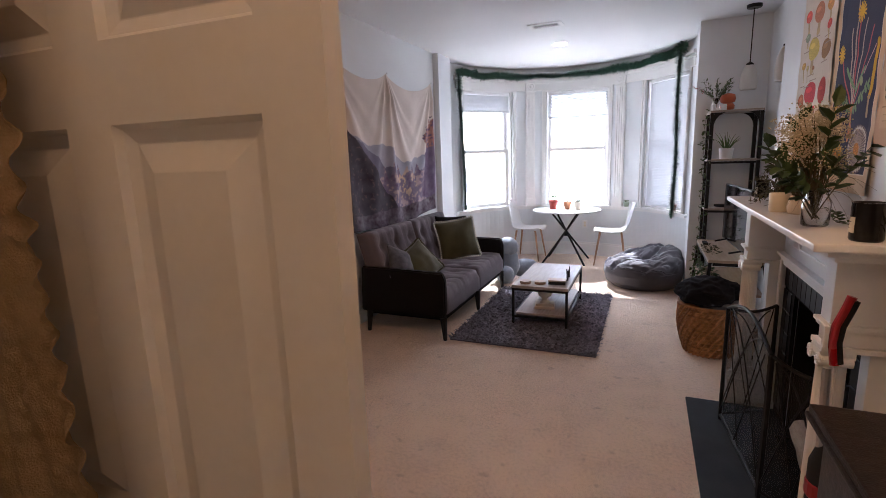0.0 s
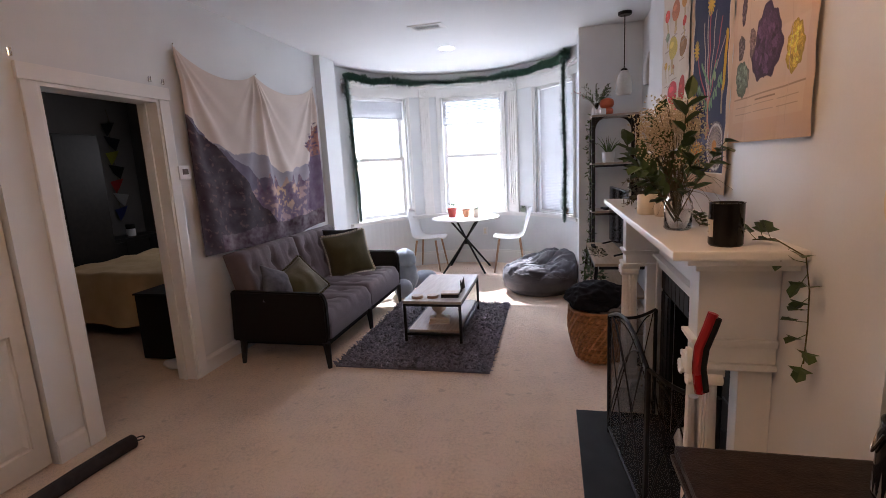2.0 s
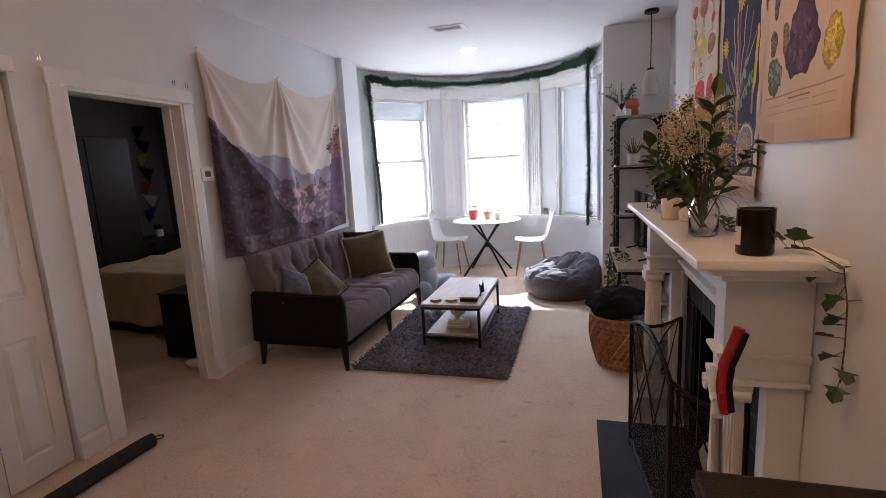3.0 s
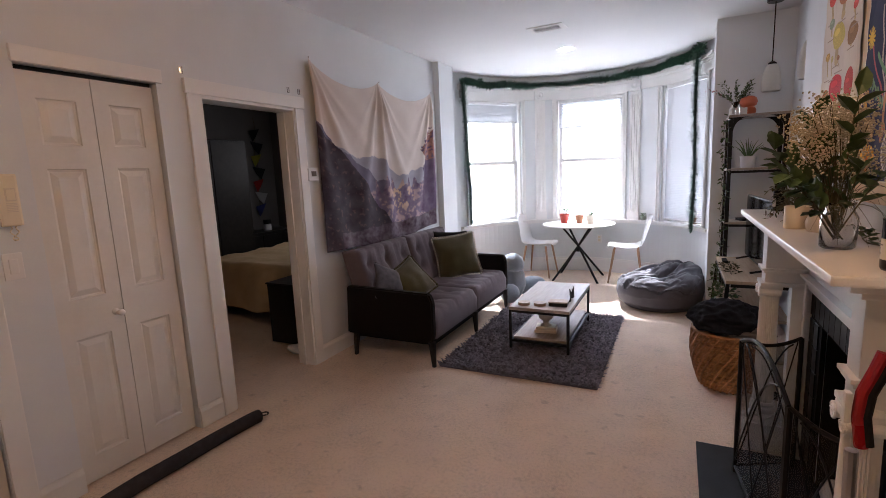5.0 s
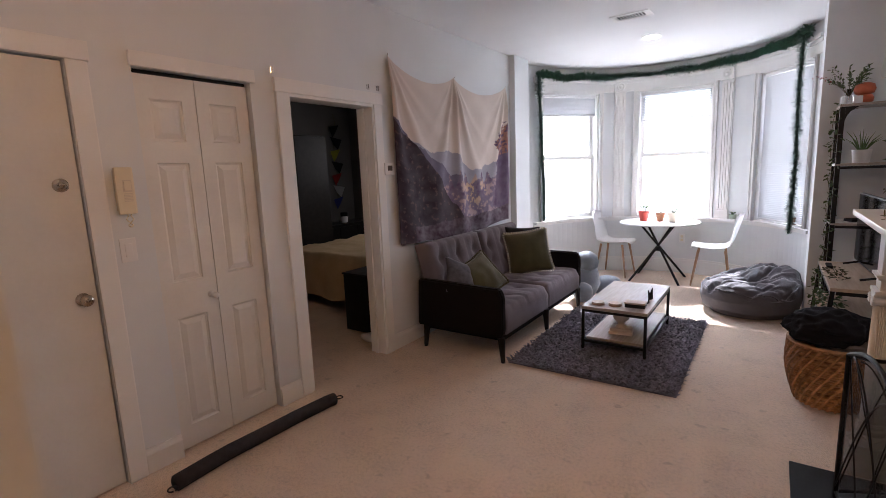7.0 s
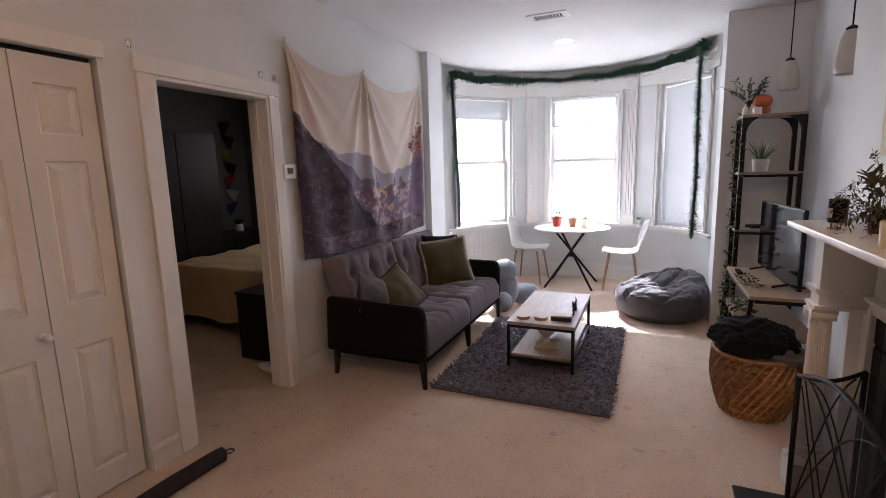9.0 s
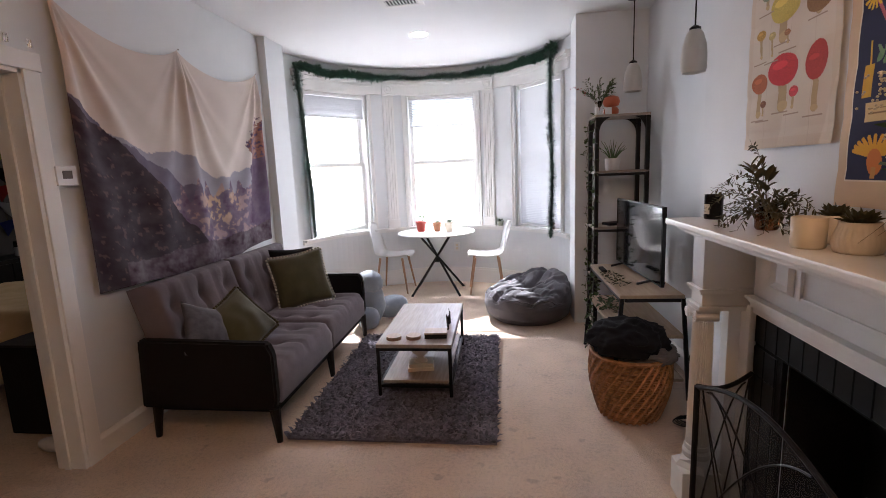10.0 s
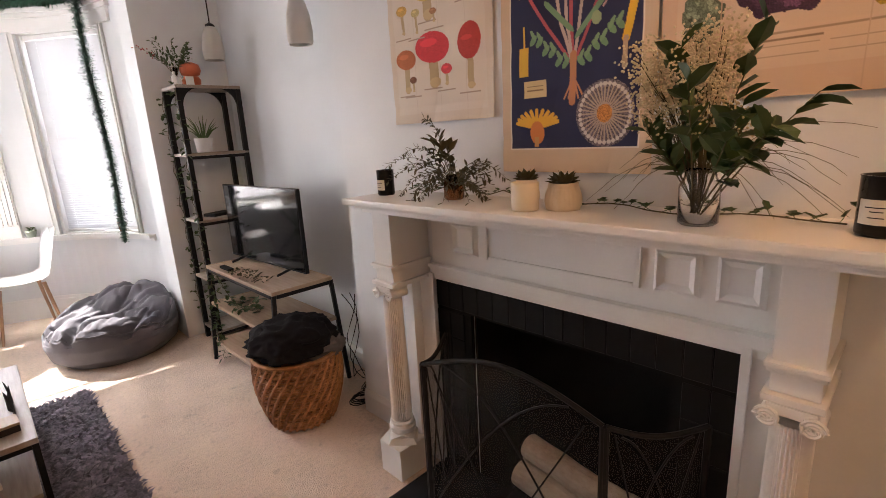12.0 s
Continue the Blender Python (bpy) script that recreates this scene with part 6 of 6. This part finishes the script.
part("rim", tube(bmesh.new(), [((basket_r(1) + 0.003) * math.cos(a), (basket_r(1) + 0.003) * math.sin(a), BH) for a in (2 * math.pi * k / 48 for k in range(49))], 0.011, 8), WICKER, basket)


def heap(name, label, centre, size, seed, material, fold=0.22):
    bm = bmesh.new()
    made = bmesh.ops.create_icosphere(bm, subdivisions=5, radius=1.0)
    for v in made["verts"]:
        d = v.co.normalized()
        q = d * 1.7 + Vector((seed, seed * 2, 0))
        k = 1 + fold * (1 - 2 * abs(noise.noise(q))) + fold * 0.5 * (1 - 2 * abs(noise.noise(q * 2.3)))
        z = max(d.z, -0.35)
        v.co = Vector(centre) + Vector((d.x * size[0] * k, d.y * size[1] * k, z * size[2] * k))
    return solo(name, bm, material, label, "laundry", "laundry in the basket", smooth=True)


heap("sweater", "crumpled black sweater heaped in the basket", (BX - 0.02, BY - 0.01, 0.455), (0.19, 0.175, 0.10), 3.1, NAVY)
heap("towel", "grey towel stuffed in the basket", (BX + 0.07, BY - 0.03, 0.395), (0.145, 0.15, 0.055), 7.7, GREYCLOTH)

# ---- plush elephant ----
PX, PY = 0.88, 5.86
bm = bmesh.new()
blob(bm, (PX, PY, 0.21), (0.16, 0.17, 0.22), 4, 0.08, 1)
blob(bm, (PX + 0.02, PY - 0.02, 0.42), (0.135, 0.13, 0.12), 4, 0.06, 2)
blob(bm, (PX + 0.18, PY + 0.20, 0.12), (0.20, 0.12, 0.11), 3, 0.08, 3, Matrix.Rotation(radians(55), 3, 'Z'))
blob(bm, (PX + 0.04, PY - 0.19, 0.11), (0.11, 0.10, 0.11), 3, 0.06, 4)
blob(bm, (PX - 0.06, PY + 0.10, 0.30), (0.05, 0.11, 0.10), 3, 0.1, 5)
solo("plush_elephant", bm, PLUSH, "large blue-grey plush elephant slumped beside the sofa", "plush toy", smooth=True)

# ---- garland round the bay ----
def garland(name, pts, density):
    ob = thing(name, "bushy dark green tinsel garland", "garland", group="tinsel garlands")
    pts = [Vector(p) for p in pts]
    part("core", tube(bmesh.new(), pts, 0.013, 7), TINSEL, ob)
    verts, faces = [], []
    for a, b in zip(pts, pts[1:]):
        d = b - a
        full = 0.78 + 0.5 * noise.noise(a * 9)
        for k in range(int(d.length * density)):
            p = a + d * random.random()
            u = Vector((rnd(-1, 1), rnd(-1, 1), rnd(-1, 1))).normalized()
            u = (u - d.normalized() * u.dot(d.normalized()) * 0.6) * rnd(0.030, 0.092) * full
            s = u.cross(d).normalized() * 0.0045
            i = len(verts)
            verts += [p - s * 0.7, p + s * 0.7, p + u + s, p + u - s]
            faces.append((i, i + 1, i + 2, i + 3))
    me = bpy.data.meshes.new("tinsel")
    me.from_pydata(verts, [], faces)
    me.materials.append(TINSEL)
    t = new("tinsel", me)
    t.parent = ob
    tagged(t, kind="stuff")
    return ob


GR = BR - 0.075
top_pts = []
for k in range(49):
    a = 166.5 + (22.0 - 166.5) * k / 48
    top_pts.append(bay(a, GR, HEAD + 0.185 + 0.014 * math.sin(k * 0.8) + 0.014 * abs(math.sin(k * 0.37)) + 0.0011 * max(0, k - 34) ** 1.4))
garland("garland", top_pts, 3000)
garland("garland", [bay(166.5 - 4.0 * min(1, k / 18), GR, HEAD + 0.19 - (HEAD + 0.17 - SILL) * k / 24) for k in range(25)], 3000)
garland("garland", [bay(22.5 + 0.8 * math.sin(k * 0.3), GR - 0.03, HEAD + 0.21 - (HEAD + 0.27 - SILL) * k / 24) for k in range(25)], 3000)

# ---- lamps, vent ----
for x, y, zt, zb in ((3.25, 5.50, 2.255, 2.03), (3.305, 4.425, 2.21, 1.965)):
    pend = thing("pendant_lamp", "frosted glass pendant lamp on a black cord, unlit", "pendant lamp", (x, y, 0), group="pendant lamps")
    part("canopy", lathe(bmesh.new(), ((0.055, CEIL - 0.028), (0.060, CEIL - 0.022), (0.060, CEIL - 0.001)), 24), BLACKMETAL, pend)
    part("cord", tube(bmesh.new(), ((0, 0, zt), (0, 0, CEIL - 0.027)), 0.0045, 8), BLACKMETAL, pend)
    part("socket", lathe(bmesh.new(), ((0.030, zt - 0.012), (0.030, zt), (0.012, zt + 0.012)), 16), BLACKMETAL, pend)
    h = zt - 0.0125 - zb
    part("shade", lathe(bmesh.new(), ((0.062, zb), (0.068, zb + 0.02), (0.070, zb + h * 0.3), (0.062, zb + h * 0.65), (0.044, zb + h * 0.92), (0.030, zb + h), (0.026, zb + h - 0.004), (0.056, zb + h * 0.62), (0.064, zb + h * 0.3), (0.058, zb + 0.002)), 28, cap=False), FROST, pend, "frosted bell-shaped glass shade", smooth=True)
down = thing("downlight", "round recessed ceiling light with white rim", "downlight", (1.46, 6.13, CEIL))
part("rim", lathe(bmesh.new(), ((0.075, -0.001), (0.098, -0.004), (0.100, -0.001)), 32, cap=False), TRIM, down)
part("lens", lathe(bmesh.new(), ((0.076, -0.0015), (0.074, -0.003)), 32), glow("lamp_lens", (1.0, 0.93, 0.84), 12.0), down, "glowing frosted lens")
vent = thing("ceiling_vent", "white slotted air vent in the ceiling", "air vent", (1.47, 5.23, CEIL), -2)
part("frame", boxes((-0.165, 0.165, -0.095, -0.062, -0.008, -0.001), (-0.165, 0.165, 0.062, 0.095, -0.008, -0.001), (-0.165, -0.125, -0.062, 0.062, -0.008, -0.001), (0.125, 0.165, -0.062, 0.062, -0.008, -0.001), bevel=0.002), TRIM, vent)
part("backing", boxes((-0.126, 0.126, -0.063, 0.063, -0.0025, -0.0012)), BLACKFAB, vent)
for k in range(10):
    part("slat", boxes((-0.120 + k * 0.0258, -0.1115 + k * 0.0258, -0.062, 0.062, -0.006, -0.003)), TRIM, vent)

# ---- wall fittings by the doors ----
ic = thing("intercom", "ivory wall intercom with a square button panel", "intercom", (0.001, 1.662, 1.445))
part("body", boxes((0, 0.020, -0.036, 0.036, -0.095, 0.100), bevel=0.006), IVORY, ic)
part("handset", boxes((0.0202, 0.040, -0.040, 0.040, -0.110, 0.112), bevel=0.009), IVORY, ic, "ivory handset cover")
panel_ = part("button_panel", boxes((0.0402, 0.0415, -0.012, 0.026, -0.004, 0.052), bevel=0.0005), CREAM, ic)
part("button", boxes((0.0416, 0.0445, -0.008, 0.022, 0.002, 0.046), bevel=0.001), IVORY, panel_)
part("speaker_grille", boxes(*((0.0402, 0.0412, -0.012, 0.026, -0.050 + 0.007 * k, -0.046 + 0.007 * k) for k in range(6))), CREAM, ic)
part("cord", tube(bmesh.new(), [(0.022 + 0.006 * math.cos(k * 1.4), -0.006 + 0.006 * math.sin(k * 1.4) + 0.0012 * k, -0.108 - 0.065 * math.sin(math.pi * k / 22)) for k in range(23)], 0.003, 6), IVORY, ic)
sw = thing("light_switch", "cream wall plate with a rocker switch", "light switch", (0.001, 1.650, 1.160))
part("plate", boxes((0, 0.006, -0.036, 0.036, -0.058, 0.058), bevel=0.002), WHITEPLASTIC, sw)
part("rocker", boxes((0.0062, 0.011, -0.016, 0.016, -0.032, 0.032), bevel=0.002), WHITEPLASTIC, sw)
th = thing("thermostat", "small white wall thermostat with grey display", "thermostat", (0.001, 3.595, 1.515))
part("body", boxes((0, 0.030, -0.058, 0.058, -0.048, 0.048), bevel=0.005), WHITEPLASTIC, th)
part("display", boxes((0.0302, 0.032, -0.026, 0.028, -0.014, 0.026)), GREYCLOTH, th)
for y in (3.42, 3.53):
    solo("hook", box(bmesh.new(), 0.001, 0.014, y - 0.007, y + 0.007, 2.112, 2.150, 0.004), CLEAR, "clear adhesive hook above the doorway", "hook", "adhesive hooks")
solo("hook", box(bmesh.new(), 0.001, 0.014, 2.563, 2.577, 2.11, 2.15, 0.004), CLEAR, "clear adhesive hook above the doorway", "hook", "adhesive hooks")

bm = bmesh.new()
pts = [(0.272, 1.60, 0.040), (0.258, 1.75, 0.040), (0.25, 1.90, 0.040), (0.258, 2.10, 0.040), (0.262, 2.32, 0.040), (0.278, 2.56, 0.040), (0.285, 2.63, 0.036)]
tube(bm, [Vector(p).lerp(Vector(q), t) for p, q in zip(pts, pts[1:]) for t in (0, 0.25, 0.5, 0.75)], 0.040, 14)
for v in bm.verts:
    v.co += Vector((0.004, 0.004, 0.002)) * noise.noise(v.co * 22)
outlet = thing("wall_outlet", "white double wall outlet under the bay sill", "outlet")
outlet.matrix_basis = Matrix.Translation(bay(84.0, BR - 0.004, 0.47)) @ pose(0, 0, 0, 0, 0, 84.0 - 90)
part("plate", boxes((-0.036, 0.036, -0.006, 0.0, -0.058, 0.058), bevel=0.002), WHITEPLASTIC, outlet)
for z in (-0.022, 0.022):
    part("socket", boxes((-0.016, 0.016, -0.008, -0.0062, z - 0.015, z + 0.015), bevel=0.001), IVORY, outlet)
snake = thing("draught_excluder", "dark grey stuffed fabric draught excluder on the carpet", "draught excluder")
part("tube", bm, SNAKE, snake, smooth=True)
part("loop", tube(bmesh.new(), [(0.285 + 0.022 * math.cos(a), 2.655 + 0.022 * math.sin(a), 0.030) for a in (k * 0.5 for k in range(13))], 0.004, 6), SNAKE, snake)
part("loop", tube(bmesh.new(), [(0.29 + 0.022 * math.cos(a), 1.575 + 0.022 * math.sin(a), 0.030) for a in (k * 0.5 for k in range(13))], 0.004, 6), SNAKE, snake)

# ---- side table with jar, stick vacuum and cabinet at the near end ----
side = thing("sideboard", "dark walnut side table with a worn moulded edge", "side table")
part("top", box(bmesh.new(), 2.832, 3.455, 0.62, 1.594, 0.858, 0.880, 0.007), WALNUT, side, "worn dark walnut top")
part("edge_moulding", boxes((2.826, 3.46, 0.615, 1.598, 0.846, 0.8578), bevel=0.005), WALNUT, side)
part("body", boxes((2.86, 3.45, 0.70, 1.56, 0.12, 0.8458), bevel=0.004), WALNUT, side)
for x in (2.885, 3.42):
    for y in (0.73, 1.53):
        part("leg", boxes((x - 0.022, x + 0.022, y - 0.022, y + 0.022, 0, 0.1198), bevel=0.004), WALNUT, side)
jarc = thing("candle", "large black glass candle jar with painted pale trees", "candle", (3.165, 1.465, 0.8805))
part("jar", lathe(bmesh.new(), ((0.049, 0), (0.052, 0.006), (0.052, 0.115), (0.047, 0.130), (0.049, 0.140), (0.044, 0.140), (0.0425, 0.11)), 36), BLACKGLASS, jarc, smooth=True)
part("wax", lathe(bmesh.new(), ((0.042, 0.05), (0.042, 0.112)), 28), mat("lime_wax", (0.55, 0.55, 0.16), None, 0.5), jarc)
bm = bmesh.new()
for k in range(13):
    a = 2.2 + k * 0.22
    h = rnd(0.012, 0.034)
    for i in range(3):
        w = 0.10 * (1 - i * 0.3)
        vs = [bm.verts.new((0.0528 * math.cos(a + s * w), 0.0528 * math.sin(a + s * w), 0.012 + zz)) for s, zz in ((-1, h * i * 0.5), (1, h * i * 0.5), (0, h * (i * 0.5 + 0.9)))]
        bm.faces.new(vs)
part("tree_print", bm, GREYCLOTH, jarc, "pale grey painted fir trees")
part("wire_handle", tube(bmesh.new(), [(0.056 * math.cos(1.9 + 0.1 * k) - 0.0, 0.056 * math.sin(1.9 + 0.1 * k), 0.128 - 0.05 * math.sin(math.pi * k / 14)) for k in range(15)], 0.0022, 5), CHROME, jarc)

# a stick vacuum: pole, red grip, trigger, floor head and motor body
vacuum = thing("broom", "stick vacuum with red grip leaning on the mantel", "broom", (0, 0, 0))
part("pole", tube(bmesh.new(), ((2.918, 1.70, 0.02), (2.898, 1.715, 0.93)), 0.011, 10), ALU, vacuum)
part("grip", tube(bmesh.new(), ((2.911, 1.714, 0.940), (2.903, 1.716, 1.0), (2.907, 1.718, 1.045), (2.922, 1.718, 1.09), (2.932, 1.718, 1.125)), 0.011, 12), RED, vacuum, "red plastic grip")
part("grip_pad", tube(bmesh.new(), ((2.920, 1.713, 0.945), (2.913, 1.715, 1.0), (2.918, 1.717, 1.045), (2.933, 1.717, 1.09), (2.940, 1.717, 1.115)), 0.010, 12), BLACKFAB, vacuum, "black rubber back of the grip")
part("trigger", boxes((2.880, 2.8915, 1.708, 1.726, 0.985, 1.045), bevel=0.004), WHITEPLASTIC, vacuum)
part("head", boxes((2.87, 2.97, 1.66, 1.75, 0.0, 0.045), bevel=0.008), RED, vacuum)
part("motor_body", lathe(bmesh.new(), ((0.020, 0.46), (0.040, 0.48), (0.046, 0.54), (0.046, 0.66), (0.034, 0.70), (0.014, 0.72)), 20, (2.925, 1.705)), BLACKFAB, vacuum, "black plastic motor body", smooth=True)
part("collar", lathe(bmesh.new(), ((0.0465, 0.56), (0.049, 0.565), (0.049, 0.60), (0.0465, 0.605)), 20, (2.925, 1.705)), RED, vacuum, "red plastic collar")

cab = thing("wall_cabinet", "white wall-hung cabinet at the near end", "cabinet", (0, 0, 0))
part("body", boxes((3.19, 3.469, 0.75, 1.52, 1.37, 2.10), bevel=0.004), TRIM, cab)
part("door", boxes((3.168, 3.1895, 0.755, 1.515, 1.375, 2.095), bevel=0.004), TRIM, cab)
bm = bmesh.new()
tube(bm, [(3.165, 1.50 + 0.105 * math.sin(math.pi * (0.08 + k * 0.071)), 1.50 - 0.021 * k) for k in range(14)], 0.0042, 6)
solo("cable", bm, IVORY, "beige power cord hanging down the wall", "cable", "cables")

# quilt hung on the open door
bm = bmesh.new()
def quilt_f(u, v):
    hem = max(0.0, (u - 0.86) / 0.14)
    ruffle = math.sin(v * 150 + 1.5 * math.sin(v * 17))
    x = 1.40 + u * (0.305 + 0.03 * v + 0.06 * v * v) + 0.003 * hem * ruffle
    y = 0.603 - 0.012 * abs(math.sin(u * 13 + v * 2)) - 0.010 * noise.noise(Vector((u * 8, v * 12, 0))) - 0.006 * noise.noise(Vector((u * 22, v * 70, 3))) + 0.007 * hem * ruffle
    return Vector((x, min(y, 0.628), 1.84 - v * 1.30))


grid(bm, 60, 260, quilt_f)
bmesh.ops.solidify(bm, geom=list(bm.faces), thickness=0.008)
quilt = solo("quilt", bm, TOWEL, "ochre ruffled quilt hanging over the open door", "quilt", smooth=True)

# ---- bedroom seen through the doorway ----
bed = thing("bed", "low bed with a rumpled cream duvet", "bed")
part("mattress", boxes((-2.35, -0.85, 4.30, 6.30, 0.16, 0.44), bevel=0.04), BLACKFAB, bed)
bm = bmesh.new()


def duvet(u, v):
    x, y = -2.50 + 1.74 * u, 4.12 + 2.1 * v
    edge = max(0, 0.10 - u) / 0.10 + max(0, u - 0.92) / 0.08 + max(0, 0.08 - v) / 0.08
    z = 0.60 + 0.035 * noise.noise(Vector((x * 3.2, y * 3.2, 0))) + 0.02 * abs(noise.noise(Vector((x * 8, y * 6, 3))))
    return Vector((x + 0.02 * noise.noise(Vector((x * 5, y * 5, 8))), y + 0.05 * min(1, edge) * noise.noise(Vector((x * 4, 1, 2))), max(0.08, z - 0.46 * min(1, edge) ** 1.5)))


grid(bm, 60, 60, duvet)
part("duvet", bm, DUVET, bed, "rumpled cream duvet", smooth=True)
for x in (-2.3, -0.9):
    for y in (4.42, 6.2):
        part("leg", boxes((x - 0.03, x + 0.03, y - 0.03, y + 0.03, 0, 0.1598)), BLACKWOOD, bed)
dr = thing("nightstand", "black fabric storage unit beside the bed", "cabinet", (0, 0, 0))
part("body", boxes((-0.73, -0.20, 3.72, 4.14, 0.02, 0.56), bevel=0.01), BLACKFAB, dr)
part("top", boxes((-0.74, -0.19, 3.71, 4.15, 0.5602, 0.575), bevel=0.004), BLACKWOOD, dr)
ds = thing("dresser", "low black dresser against the bedroom wall", "dresser")
part("body", boxes((-3.27, -2.85, 5.32, 6.46, 0, 0.74), bevel=0.006), BLACKWOOD, ds)
for k in range(3):
    part("drawer", boxes((-2.8495, -2.84, 5.335 + 0.375 * k, 5.695 + 0.375 * k, 0.06, 0.70), bevel=0.004), BLACKWOOD, ds)
wd = thing("wardrobe", "tall black wardrobe in the dark bedroom", "wardrobe")
part("body", boxes((-3.27, -2.55, 4.20, 5.28, 0, 2.02), bevel=0.006), BLACKWOOD, wd)
for k in range(2):
    part("door", boxes((-2.5495, -2.535, 4.21 + 0.535 * k, 4.735 + 0.535 * k, 0.03, 2.00), bevel=0.004), BLACKWOOD, wd)
flags = thing("flag_string", "string of coloured cloth pennants hung on the wall", "flags")
part("string", tube(bmesh.new(), [(-3.262, 6.12 + 0.03 * math.sin(k), 2.45 - 0.11 * k) for k in range(14)], 0.004, 5), STEM, flags)
for k, c in enumerate(((0.012, 0.012, 0.014), (0.012, 0.012, 0.02), (0.30, 0.30, 0.03), (0.012, 0.012, 0.014), (0.32, 0.02, 0.02), (0.40, 0.40, 0.40), (0.02, 0.03, 0.16))):
    bm = bmesh.new()
    z, e = 2.28 - 0.19 * k, (1 if k % 2 else -1)
    vs = [bm.verts.new(p) for p in ((-3.255, 6.12 - e * 0.10, z), (-3.235, 6.12 + e * 0.13, z - 0.04), (-3.25, 6.12 + e * 0.05, z - 0.20), (-3.26, 6.12 - e * 0.03, z - 0.12))]
    bm.faces.new(vs)
    bmesh.ops.solidify(bm, geom=list(bm.faces), thickness=0.004)
    part("pennant", bm, mat("pennant_cloth", c, None, 0.9), flags)
mug = thing("jar", "white jar on the dresser", "jar", (-3.02, 5.98, 0.7402))
part("body", lathe(bmesh.new(), ((0.05, 0), (0.055, 0.005), (0.055, 0.09), (0.05, 0.10)), 20), WHITEPLASTIC, mug)
part("lid", lathe(bmesh.new(), ((0.056, 0.1002), (0.056, 0.16)), 20), BLACKFAB, mug)
sh = solo("slipper", blob(bmesh.new(), (-0.32, 3.60, 0.04), (0.10, 0.05, 0.04), 3, 0.15, 3), WHITEPLASTIC, "white fluffy slipper on the bedroom carpet", "slipper", smooth=True)
